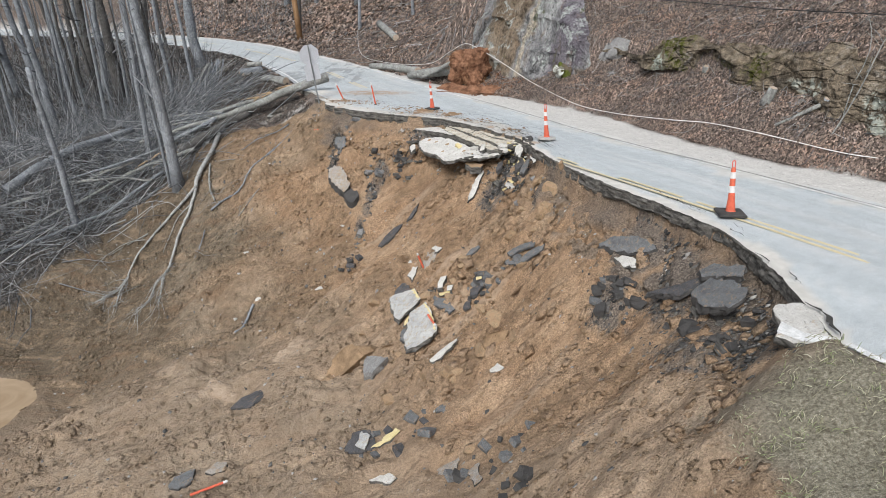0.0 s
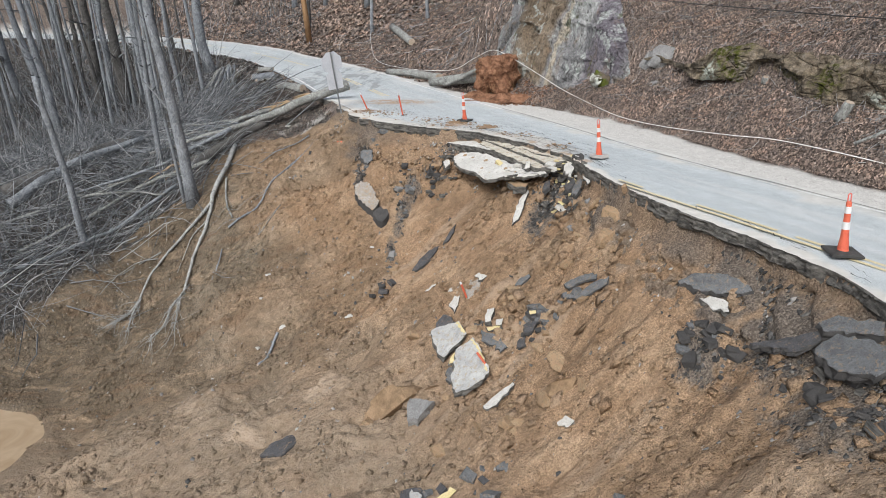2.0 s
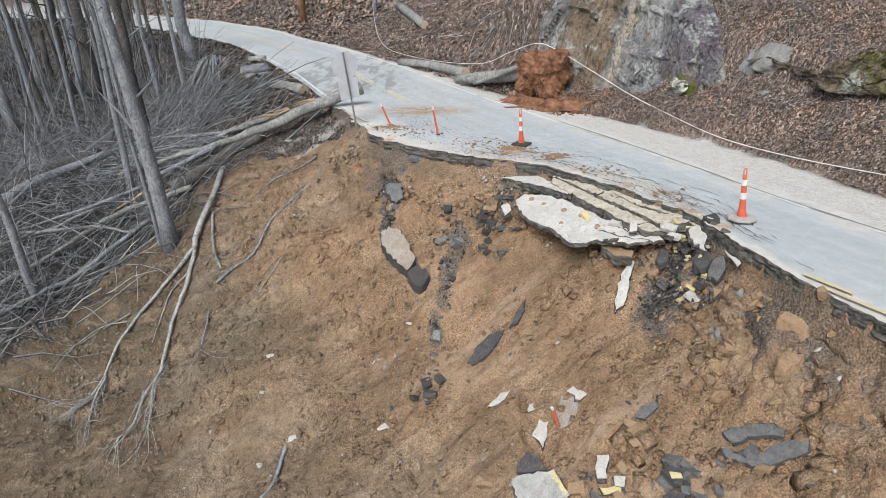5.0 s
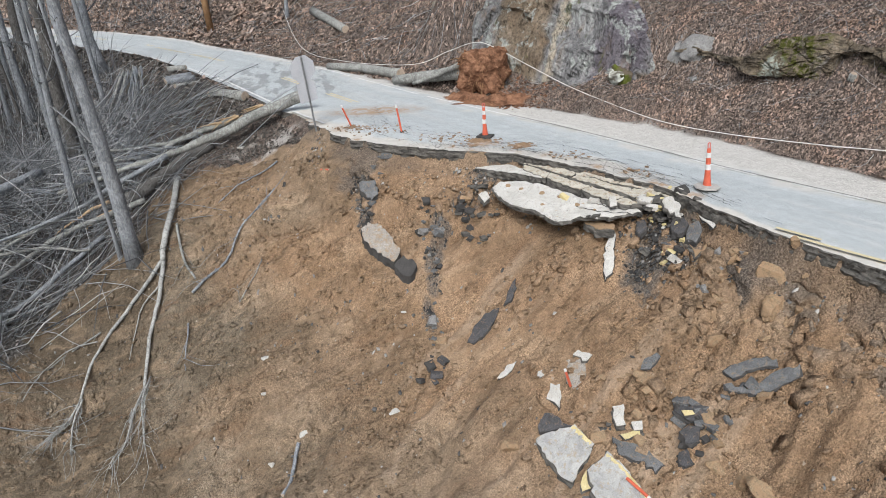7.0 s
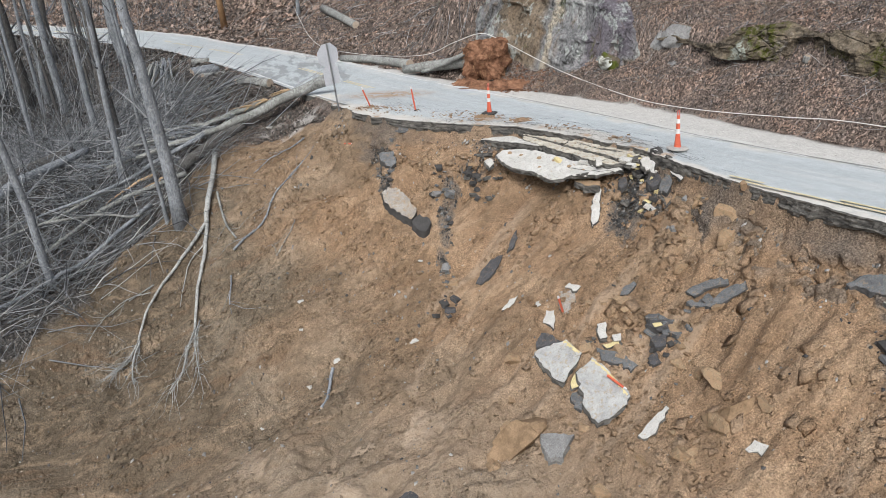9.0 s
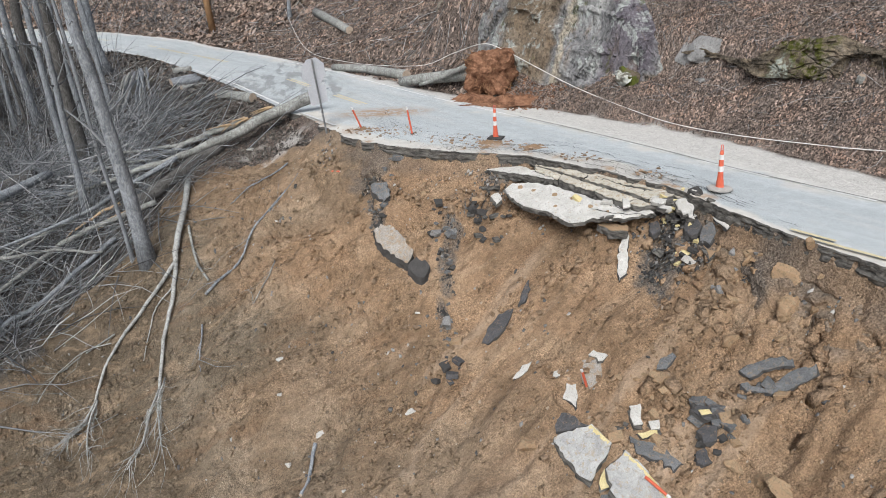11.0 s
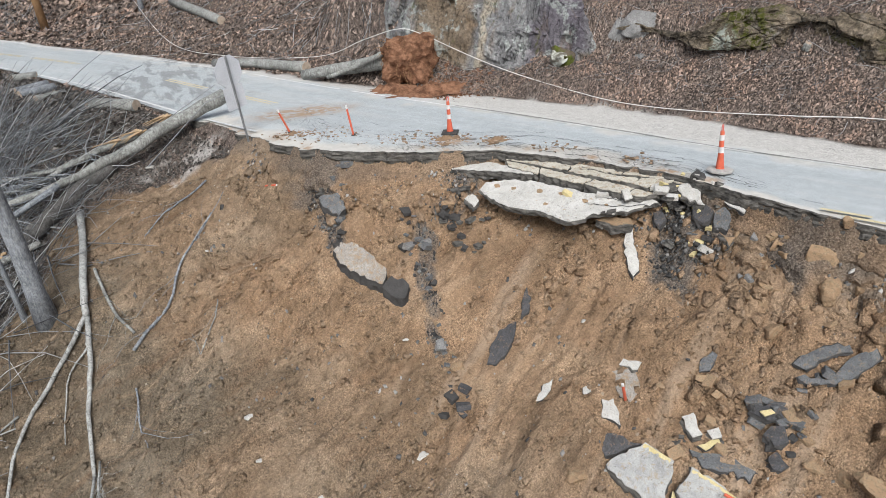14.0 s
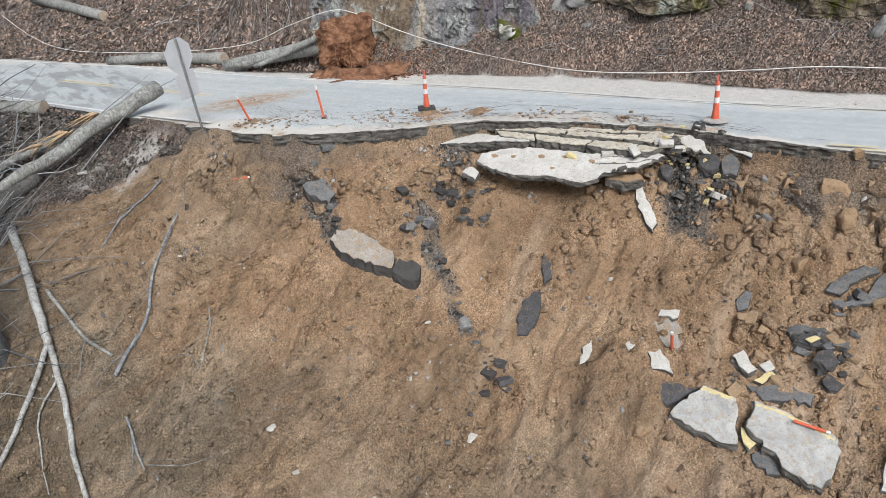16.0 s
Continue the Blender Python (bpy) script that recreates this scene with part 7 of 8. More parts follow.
log("stick", "bark-covered stick lying on the slope", [on(-6.51, 19.0, 0.05), on(-6.72, 18.3, 0.05), on(-6.89, 17.82, 0.04)], 0.05, 0.04, BARK, seed=15, group="wood on the slope", sides=7)


def fallen_tree():
    ob = tagged(new("fallen_tree"), "large fallen grey tree with a sawn butt at the road edge", "fallen tree")
    rng = random.Random(11)
    limb("trunk", [(-5.7, 32.2, -1.08), (-6.9, 31.75, -1.4), (-8.6, 31.2, -2.0), (-9.6, 31.1, -2.35), (-10.9, 30.8, -2.75), (-12.8, 30.9, -3.3), (-15, 30.9, -4.0)], 0.245, 0.06, BARK_PALE, ob, 16, rng, 0.035, 0.06)
    part("sawn_end", (*tube([(-5.71, 32.197, -1.083), (-5.675, 32.21, -1.075)], [0.215, 0.215], 16), None), CUT, ob, "weathered sawn end")
    limb("limb", [(-8.6, 31.9, -1.9), (-9.55, 32.05, -2.2), (-10.57, 31.75, -2.5), (-11.8, 32.1, -2.8), (-14.0, 33.2, -3.3)], 0.14, 0.04, BARK_PALE, ob, 10, rng, 0.06, 0.08)
    limb("limb", [(-10.5, 31.8, -2.5), (-11.8, 31.6, -2.95), (-13.2, 32.1, -3.3), (-15.5, 32.6, -3.9)], 0.09, 0.03, BARK_PALE, ob, 10, rng, 0.07, 0.08)
    limb("limb", [(-10.9, 30.8, -2.75), (-13.0, 30.2, -3.7), (-15.6, 29.0, -4.6), (-17.8, 28.2, -5.0)], 0.1, 0.03, BARK, ob, 10, rng, 0.07, 0.08)
    for _ in range(48):
        t = rng.random()
        p = Vector((-9.5 - 6 * t, 31.2 + rng.uniform(-0.5, 0.6), -2.4 - 1.7 * t))
        d = Vector((-rng.uniform(0.3, 1), rng.uniform(-0.9, 0.9), rng.uniform(-0.25, 0.5))) * rng.uniform(0.8, 2.2)
        limb("twig", [p, p + d * 0.5 + Vector((0, 0, rng.uniform(-.1, .15))), p + d], 0.028, 0.006, BARK, ob, 5, rng, 0.03, 0.0, 2)
    for k, (x, y, z) in enumerate(((-8.4, 31.9, -1.75), (-9.2, 31.9, -2.0), (-7.6, 32.3, -1.5))):
        g = Geo()
        for _ in range(7):
            a = Vector((x + rng.uniform(-.15, .15), y + rng.uniform(-.1, .1), z))
            g.add(*tube([a, a + Vector((-rng.uniform(.3, .9), rng.uniform(-.2, .12), rng.uniform(-.35, -.1)))], [0.035, 0.006], 4))
        part("splinters", g.out(), SPLIT, ob, "orange split wood", kind="stuff")
    return ob


fallen_tree()
log("fallen_log", "dark fallen trunk at the edge of the bare slope", [(-9.5, 31.2, -2.6), (-10.7, 30.5, -3.1), (-11.6, 29.9, -3.6), (-12.4, 29.4, -3.95)], 0.2, 0.27, BARK_DARK, False, seed=20, group="fallen trunks")
log("fallen_log", "broken trunk with pale split wood in the brush", [(-11.6, 29.2, -3.8), (-14.5, 28.9, -4.75), (-15.9, 27.5, -5.4), (-18.5, 25.0, -6.3)], 0.1, 0.05, BARK_PALE, False, seed=21, group="fallen trunks")
log("fallen_log", "bleached split trunk lying in the brush", [(-14.3, 29.8, -4.3), (-16.4, 28.5, -4.95), (-18.5, 27.3, -5.4), (-21, 25.8, -6.0)], 0.04, 0.07, BARK_PALE, False, seed=22, group="fallen trunks")
log("fallen_log", "thin pale trunk lying in the brush", [(-13.2, 27.5, -4.75), (-14.9, 28.4, -4.95), (-17.0, 28.3, -5.1), (-19, 28.6, -5.2)], 0.035, 0.08, BARK_PALE, False, seed=23, group="fallen trunks")
log("fallen_log", "large dark fallen trunk in the wood", [on(-17.6, 34.6, 0.5), on(-19.0, 31.5, 0.35), on(-20.4, 28.2, 0.3)], 0.28, 0.36, BARK_DARK, False, seed=24, group="fallen trunks")
log("fallen_log", "fallen trunk leaning on another in the wood", [on(-16.6, 33.8, 0.6), on(-18.6, 30.4, 0.4), on(-20.0, 27.6, 0.25)], 0.16, 0.22, BARK, False, seed=25, group="fallen trunks")
log("fallen_log", "long grey trunk lying below a standing tree", [on(-12.9, 28.2, 0.25), on(-15.0, 26.7, 0.2), on(-17.0, 24.9, 0.2), on(-19.5, 22.6, 0.2)], 0.08, 0.05, BARK, False, seed=26, group="fallen trunks")

log("split_log", "broken trunk of fresh tan split wood in the brush", [on(-14.86, 29.26, 0.22), on(-13.93, 29.55, 0.3), on(-13.00, 29.85, 0.3)], 0.03, 0.075, SPLIT, False, 5, seed=40, group="split trunks")
log("split_log", "broken trunk of fresh tan split wood in the brush", [on(-16.47, 29.22, 0.22), on(-15.79, 29.67, 0.3), on(-15.11, 30.12, 0.3)], 0.03, 0.085, BLEACHED, False, 5, seed=41, group="split trunks")
log("split_log", "broken trunk of fresh tan split wood in the brush", [on(-13.70, 29.06, 0.22), on(-13.12, 29.21, 0.3), on(-12.55, 29.36, 0.3)], 0.03, 0.05, SPLIT, False, 5, seed=42, group="split trunks")


def broken_branch(label, stems, seed, twigs=0, mat=BARK_PALE, fans=0):
    ob = tagged(new("broken_branch"), label, "branch", "broken branches")
    rng = random.Random(seed)
    for pts, r0, r1 in stems:
        line = [on(x, y, up) for x, y, up in pts]
        limb("stem", line, r0, r1, mat, ob, 8, rng, 0.015, 0.06)
    if twigs:
        for _ in range(twigs):
            pts, r0, r1 = rng.choice(stems[:fans] if fans else stems)
            k = rng.randint(1, len(pts) - 1) if fans else rng.randint(max(1, len(pts) // 2), len(pts) - 1)
            t = rng.random()
            x, y = [pts[k - 1][q] * (1 - t) + pts[k][q] * t for q in (0, 1)]
            up = pts[k][2]
            a = math.atan2(pts[k][1] - pts[k - 1][1], pts[k][0] - pts[k - 1][0]) + math.radians(rng.gauss(0, 26 if fans else 30))
            ln, r = rng.uniform(0.3, 1.4), rng.uniform(0.006, 0.014)
            line, bend = [], rng.gauss(0, 0.8)
            for q in range(5):
                line.append(on(x, y, up + 0.02 + 0.16 * q / 4 * rng.random()))
                x, y, a = x + math.cos(a) * ln / 4, y + math.sin(a) * ln / 4, a + bend / 4 + rng.uniform(-0.28, 0.28)
            part("twig", (*tube(line, [r, r * 0.8, r * 0.6, r * 0.45, r * 0.25], 4, False), None), mat, ob)
    return ob


broken_branch("forked grey limb with twiggy ends lying down the clay slope", [
    ([(-12.76, 22.85, 0.13), (-13.1, 22.4, 0.14), (-13.4, 21.9, 0.14)], 0.028, 0.012),
    ([(-12.7, 22.9, 0.13), (-12.85, 22.3, 0.14), (-12.8, 21.7, 0.12), (-12.6, 21.1, 0.1)], 0.032, 0.012),
    ([(-10.82, 22.4, 0.14), (-10.9, 21.4, 0.15), (-11.05, 20.7, 0.13), (-11.3, 20.1, 0.1)], 0.04, 0.014),
    ([(-10.66, 22.6, 0.13), (-10.68, 21.6, 0.12), (-10.6, 21.0, 0.1), (-10.45, 20.4, 0.08)], 0.03, 0.01),
    ([(-10.45, 29.4, 0.25), (-10.45, 27.87, 0.3), (-10.5, 26.2, 0.2), (-10.53, 25.75, 0.16)], 0.105, 0.085),
    ([(-10.53, 25.75, 0.16), (-10.58, 24.9, 0.14), (-10.68, 24.1, 0.14), (-10.8, 23.4, 0.13), (-10.82, 22.4, 0.13)], 0.07, 0.045),
    ([(-10.52, 25.8, 0.16), (-11.13, 25.1, 0.15), (-11.81, 24.58, 0.14), (-12.3, 24.2, 0.13), (-12.55, 23.6, 0.12), (-12.76, 22.85, 0.12)], 0.062, 0.036),
    ([(-10.6, 25.1, 0.12), (-11.1, 24.85, 0.1), (-11.33, 24.18, 0.1), (-11.4, 23.46, 0.08)], 0.028, 0.01),
    ([(-12.45, 24.3, 0.12), (-12.95, 24.2, 0.2), (-13.4, 24.05, 0.15), (-14.0, 23.45, 0.12), (-14.25, 22.9, 0.1)], 0.02, 0.009)], 31, 130, LIMB_GREY, 4)
broken_branch("thin grey branch lying down the clay slope", [([(-7.03, 27.22, 0.2), (-7.63, 26.57, 0.12), (-8.12, 25.95, 0.1), (-8.6, 25.39, 0.08), (-9.21, 24.84, 0.08), (-9.57, 24.54, 0.08)], 0.02, 0.05), ([(-7.6, 26.6, 0.1), (-7.2, 27.0, 0.12), (-6.6, 27.5, 0.1)], 0.018, 0.008)], 32, 6, BARK)
broken_branch("short thick branch on the clay", [([(-10.2, 26.97, 0.1), (-10.03, 26.14, 0.1), (-9.8, 25.45, 0.08), (-9.48, 24.89, 0.06)], 0.045, 0.035)], 33, 6)
broken_branch("thin dark branch on the clay", [([(-6.95, 28.5, 0.12), (-7.54, 28.3, 0.1), (-8.24, 27.8, 0.08), (-8.84, 27.3, 0.06)], 0.03, 0.012)], 34, 4, BARK)
broken_branch("forked twig on the clay", [([(-7.41, 24.42, 0.1), (-7.56, 23.91, 0.08), (-8.06, 23.37, 0.06)], 0.018, 0.014), ([(-8.06, 23.37, 0.06), (-8.16, 24.04, 0.1)], 0.01, 0.006)], 35, 2)
broken_branch("small crooked branch on the clay", [([(-9.65, 23.73, 0.06), (-9.7, 22.72, 0.06), (-9.55, 22.06, 0.05)], 0.025, 0.01)], 36, 5, BARK)
broken_branch("bare root trailing over the cut bank", [([(-12.36, 24.5, 0.06), (-13.42, 24.05, 0.06), (-14.05, 23.44, 0.05)], 0.03, 0.012)], 37, 8)

def sapling():
    ob = tagged(new("sapling"), "thin pale leaning sapling at the foot of the bank", "tree")
    rng = random.Random(9)
    limb("stem", [(10.09, 16.44, 0.45), (10.41, 16.24, 1.8), (10.69, 16.24, 2.93), (11.0, 16.1, 4.2)], 0.022, 0.012, BARK_PALE, ob, 6, rng, 0.02)
    limb("stem", [(10.3, 16.5, 0.6), (10.7, 16.9, 1.9), (11.2, 17.5, 2.9), (11.3, 18.2, 3.5)], 0.016, 0.008, BARK_PALE, ob, 6, rng, 0.03)
    for k in range(16):
        t = rng.uniform(0.3, 1)
        p = Vector((10.1 + 0.8 * t, 16.4 - 0.2 * t, 0.5 + 3.4 * t))
        d = Vector((rng.uniform(-0.8, 0.8), rng.uniform(-0.6, 0.6), rng.uniform(-0.1, 0.7))) * rng.uniform(0.4, 0.9)
        limb("twig", [p, p + d * 0.5, p + d], 0.008, 0.003, BARK_PALE, ob, 4, rng, 0.02, 0.0, 2)


sapling()

# ---- the wood ----
def tree_model(seed, height, r, snag=False, mat=BARK):
    rng = random.Random(seed)
    ob = new("tree")
    pts, radii = [], []
    x = y = 0.0
    n = 13
    for k in range(n):
        t = k / (n - 1)
        pts.append((x, y, height * t - 0.3))
        flare = 1 + 0.35 * max(0, 1 - t * height / 0.5)
        radii.append(max(0.02, r * flare * (1 - (0.75 if not snag else 0.35) * t)))
        x += rng.uniform(-0.09, 0.09) * height / 12
        y += rng.uniform(-0.09, 0.09) * height / 12
    part("trunk", (*tube(pts, radii, 12, True, 0.05, rng), None), mat, ob, smooth_shade=True)
    g = Geo()
    for _ in range(4 if snag else 20):
        k = rng.randint(3 if not snag else 6, n - 2)
        p = Vector(pts[k])
        a, e = rng.uniform(0, 6.28), rng.uniform(0.05, 0.95)
        d = Vector((math.cos(a) * math.cos(e), math.sin(a) * math.cos(e), math.sin(e)))
        ln = rng.uniform(0.6, 2.8) * (1 - 0.35 * k / n)
        q = p + d * ln * 0.55 + Vector((rng.uniform(-.2, .2), rng.uniform(-.2, .2), rng.uniform(-.15, .25)))
        e2 = p + d * ln + Vector((0, 0, rng.uniform(0, 0.5)))
        rr = radii[k] * rng.uniform(0.12, 0.32)
        g.add(*tube(bent([p, q, e2], 2), [rr, rr * 0.8, rr * 0.6, rr * 0.4, rr * 0.2], 5, False))
        for _ in range(3):
            s0 = p + (e2 - p) * rng.uniform(0.3, 0.95)
            s1 = s0 + Vector((rng.uniform(-1, 1), rng.uniform(-1, 1), rng.uniform(-0.2, 0.9))) * rng.uniform(0.3, 0.9)
            g.add(*tube([s0, (s0 + s1) / 2 + Vector((0, 0, 0.06)), s1], [rr * 0.3, rr * 0.2, rr * 0.08], 3, False))
    part("crown", g.out(), TWIG if not snag else mat, ob, kind="stuff")
    return tagged(ob, "bare grey tree trunk in the winter wood" if not snag else "broken snag with a torn top in the winter wood", "tree", "trees of the wood")


def planted(model, x, y, r, r_model, lean=(0, 0), stretch=1.0, turn=None, label=""):
    z = float(ground_z(x, y))
    s = r / r_model
    m = pose(x, y, z, lean[0], lean[1], 0) @ pose(0, 0, 0, 0, 0, turn if turn is not None else rnd.uniform(0, 360)) @ Matrix.Diagonal((s, s, stretch, 1))
    ob = copy_thing(model, m)
    return tagged(ob, label)


MODELS = [tree_model(60 + k, 15, 0.28, False, BARK if k % 3 else BARK_DARK) for k in range(6)]
SNAG_MODEL = tree_model(70, 7.3, 0.15, True)
for k, mdl in enumerate(MODELS):
    mdl.matrix_basis = pose(-34 - 5 * k, 44 + 3 * k, float(ground_z(-34 - 5 * k, 44 + 3 * k)), 0, 0, 40 * k)
SNAG_MODEL.matrix_basis = pose(-16.15, 25.9, float(ground_z(-16.15, 25.9)), 0, -1, 0)
planted(MODELS[1], -11.5, 26.35, 0.245, 0.28, (0, -2.5), 1.0, 0, "smooth grey beech-like trunk at the edge of the slide")
for x, y, r, k in ((-18.85, 51.6, 0.42, 2), (-16.55, 43.1, 0.13, 1), (-18.1, 43.3, 0.15, 4), (-26.6, 60.5, 0.4, 0), (-17.6, 38.5, 0.17, 1), (-27.5, 51.5, 0.42, 3), (-28.3, 54.2, 0.28, 2),
                   (-33.2, 57.9, 0.27, 5), (-38, 57.4, 0.5, 1), (-18.7, 24.3, 0.09, 4), (-14.3, 30.2, 0.13, 2), (-15.9, 35.8, 0.27, 3), (-21.7, 46.6, 0.25, 1), (-25.5, 51.0, 0.45, 0), (-12.1, 26.9, 0.07, 4)):
    planted(MODELS[k], x, y, r, 0.28, (rnd.uniform(-3, 3), rnd.uniform(-3, 3)))
placed = []
for _ in range(900):
    x, y = rnd.uniform(-75, -13), rnd.uniform(29, 92)
    d = float(side(np.array(x), np.array(y), EDGE))
    if d < 3.5 or x > -16 - 0.12 * (y - 30) or len(placed) > 200 or (x > -24 and y < 40):
        continue
    if any(math.hypot(x - a, y - b) < 1.6 for a, b in placed):
        continue
    placed.append((x, y))
    planted(rnd.choice(MODELS), x, y, rnd.choice((0.07, 0.09, 0.12, 0.14, 0.18, 0.26)), 0.28, (rnd.uniform(-5, 5), rnd.uniform(-5, 5)), rnd.uniform(0.8, 1.15))
for x, y, r in ((-14.6, 68.5, 0.22), (-7.5, 61, 0.16), (-2.5, 57, 0.14), (-9, 72, 0.3), (-18, 79, 0.3), (-3, 66, 0.25), (-26, 84, 0.3), (-14, 76, 0.2), (-36, 90, 0.3), (3, 55, 0.2)):
    planted(MODELS[rnd.randint(0, 5)], x, y, r, 0.28, (rnd.uniform(-3, 3), rnd.uniform(-3, 3)), 1.0)
tagged(part("snag_pole", (*tube([on(-14.2, 66.8, -0.3), on(-14.4, 66.8, 3.2), on(-14.7, 66.9, 6.5)], [0.3, 0.26, 0.2], 12), None), SNAG, smooth_shade=True), "rust-brown bare trunk on the slope above the road", "tree")

# an upturned stump with its torn roots and branches spilled down the wooded slope
def root_pile():
    ob = tagged(new("root_pile"), "upturned stump with grey torn roots spilling down the wooded slope", "tree stump")
    rng = random.Random(77)
    boulder("clod", "", "", on(-15.0, 43.4, 0.45), (0.9, 0.6, 0.75), BROWNROCK, 71, 20, "", 0.5, ICO3, 0.9, ob)
    for k in range(38):
        a = rng.uniform(-1, 1)
        x0, y0 = -15.1 + 0.6 * a, 43.3 + rng.uniform(-0.3, 0.3)
        ln = rng.uniform(1.2, 5.0)
        dx = a * 0.55 - 0.12 + rng.uniform(-0.1, 0.1)
        pts = []
        for q in range(5):
            t = q / 4
            x, y = x0 + dx * ln * t * 0.6, y0 - ln * t
            pts.append(on(x, y, max(0.05, (0.5 + rng.uniform(0.3, 0.7)) * (1 - t) ** 1.5 + rng.uniform(0.02, 0.2))))
        limb("root", pts, rng.uniform(0.025, 0.075), 0.01, rng.choice((BARK, BARK_PALE, BARK)), ob, 6, rng, 0.05, 0.05, 2)


root_pile()

# ---- water ----
def pool():
    m, nt, b = material("muddy_water", 0.3, 0.3)
    c = ramp(nt, grain(nt, 0.8, 4, 0.6, None, 0.8), (0.35, (0.25, 0.18, 0.11)), (0.6, (0.34, 0.26, 0.175)))
    finish(nt, b, c, grain(nt, 6, 3), 0.004, 0.2)
    ring = [(2.6 * math.cos(a), 2.2 * math.sin(a), 0) for a in np.linspace(0, 2 * math.pi, 48, endpoint=False)]
    ob = part("puddle", (ring, [tuple(range(48))], None), m)
    ob.location = (POOL[0], POOL[1], POOL[3])
    return tagged(ob, "shallow puddle of muddy orange water", "water", kind="structure")


pool()

# ---- loose stuff ----
g1 = np.random.RandomState(1)


def inside(n, x0, x1, y0, y1, keep):
    x, y = g1.uniform(x0, x1, n), g1.uniform(y0, y1, n)
    k = keep(x, y)
    return x[k], y[k]


def clear(x, y):
    """Away from the crumbled asphalt."""
    k = np.ones(len(x), bool)
    for cx, cy, rx, ry in RUBBLE:
        k &= np.hypot((x - cx) / rx, (y - cy) / ry) > 0.9
    return k


def is_soil(x, y):
    return (zones(x, y)[0] > 0.6) & (side(x, y, EDGE) > 0.4)


CUBE = (np.array([(a, b, c) for c in (-0.7, 0.7) for b in (-0.75, 0.75) for a in (-0.8, 0.8)]),
        np.array([(0, 2, 1), (1, 2, 3), (4, 5, 6), (5, 7, 6), (0, 1, 4), (1, 5, 4), (2, 6, 3), (3, 6, 7), (0, 4, 2), (2, 4, 6), (1, 3, 5), (3, 7, 5)]))


def clay_lumps(name, x, y, size, flat, label, lift=0.0):
    """Angular clods of the very clay they lie on."""
    v, f = strewn(len(x), x, y, size, g1, flat, CUBE, lift + 0.2)
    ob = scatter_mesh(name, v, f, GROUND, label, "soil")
    one = np.ones(len(v))
    dun = np.repeat(np.clip(greyness(x, y) + g1.normal(0, 0.12, len(x)), 0, 1), 8)
    for attr, cols in (("zone", (one, 0 * one, 0 * one)), ("tint", (dun, 0 * one, np.repeat(0.3 * smooth(19 - y, 0, 5) * smooth(side(x, y, EDGE), 3, 7) + 0.3 * g1.uniform(0, 1, len(x)) ** 2, 8)))):
        at = ob.data.color_attributes.new(attr, "FLOAT_COLOR", "POINT")
        at.data.foreach_set("color", np.stack([*cols, one], 1).astype(np.float32).ravel())


x, y = inside(70000, -17, 5.5, 4, 29, lambda x, y: is_soil(x, y) & clear(x, y) & (fbm(x * 0.9, y * 0.9, 601, 3) + g1.uniform(-0.6, 0.6, len(x)) > 0.02))
clay_lumps("clay_clods", x, y, (0.012, 0.075), 0.65, "loose clods of brown clay all over the slope")
# blocky clay breaking out of the steep face under the road
x, y = inside(60000, -7, 6, 6, 30, lambda x, y: (zones(x, y)[0] > 0.6) & (side(x, y, EDGE) > 0.4) & (side(x, y, EDGE) < 1.3) & (fbm(x * 0.9, y * 0.9, 607, 3) > -0.1))
x, y = x[:700], y[:700]
clay_lumps("face_clods", x, y, (0.03, 0.13), 0.9, "blocky clay crumbling out of the steep face")
xs, ys = [], []
for cx, cy, r, n in ((2.4, 16.6, 0.55, 150), (2.0, 14.8, 0.5, 70), (-2.5, 14.6, 0.6, 60), (0.3, 12.3, 0.6, 70), (1.6, 12.4, 0.6, 70), (3.0, 15.3, 0.3, 40), (-0.4, 15.8, 0.8, 70), (1.2, 10.5, 1.0, 80), (-4.0, 12.0, 1.2, 60), (0.2, 20.2, 0.6, 50)):
    xs.append(g1.normal(cx, r, n)), ys.append(g1.normal(cy, r, n))
x, y = np.concatenate(xs), np.concatenate(ys)
k = is_soil(x, y) & (g1.uniform(0, 1, len(x)) < 0.65)
x, y = x[k], y[k]
clay_lumps("clay_blocks", x, y, (0.03, 0.15), 0.8, "broken blocks of clay in loose heaps")
x, y = inside(9000, -17, 5.5, 4, 29, lambda x, y: is_soil(x, y) & (fbm(x * 0.8, y * 0.8, 611, 3) + g1.uniform(-0.8, 0.8, len(x)) > 0.1))
v, f = strewn(len(x), x, y, (0.008, 0.05), g1, 0.8, CUBE)
scatter_mesh("loose_stones", v, f, STONE, "small grey stones scattered on the slope", "stones")
xs, ys = [], []
for cx, cy, rx, ry in RUBBLE:
    n = int((1700 if cx > 1 else 1300) * rx * ry)
    xs.append(g1.normal(cx, rx * 0.45, n)), ys.append(g1.normal(cy, ry * 0.45, n))
x, y = np.concatenate(xs), np.concatenate(ys)
k = side(x, y, EDGE) > 0.05
v, f = strewn(int(k.sum()), x[k], y[k], (0.006, 0.042), g1, 0.7, CUBE, 0.1)
scatter_mesh("asphalt_crumbs", v, f, TAR, "black crumbs of broken asphalt below the edge", "rubble")
t = g1.uniform(0, 1, 2600)
i = (60 + t * (int(np.argmax(WHITE_RIGHT[:, 1] > 32)) - 60)).astype(int)
o = PAVED[i] + 0.15 + np.abs(g1.normal(0, 0.5, len(i)))
x, y = WHITE_RIGHT[i, 0] + LEFTWARD[i, 0] * o, WHITE_RIGHT[i, 1] + LEFTWARD[i, 1] * o
x, y = x[y > 7.6], y[y > 7.6]
v, f = strewn(len(x), x, y, (0.01, 0.05), g1, 0.7)
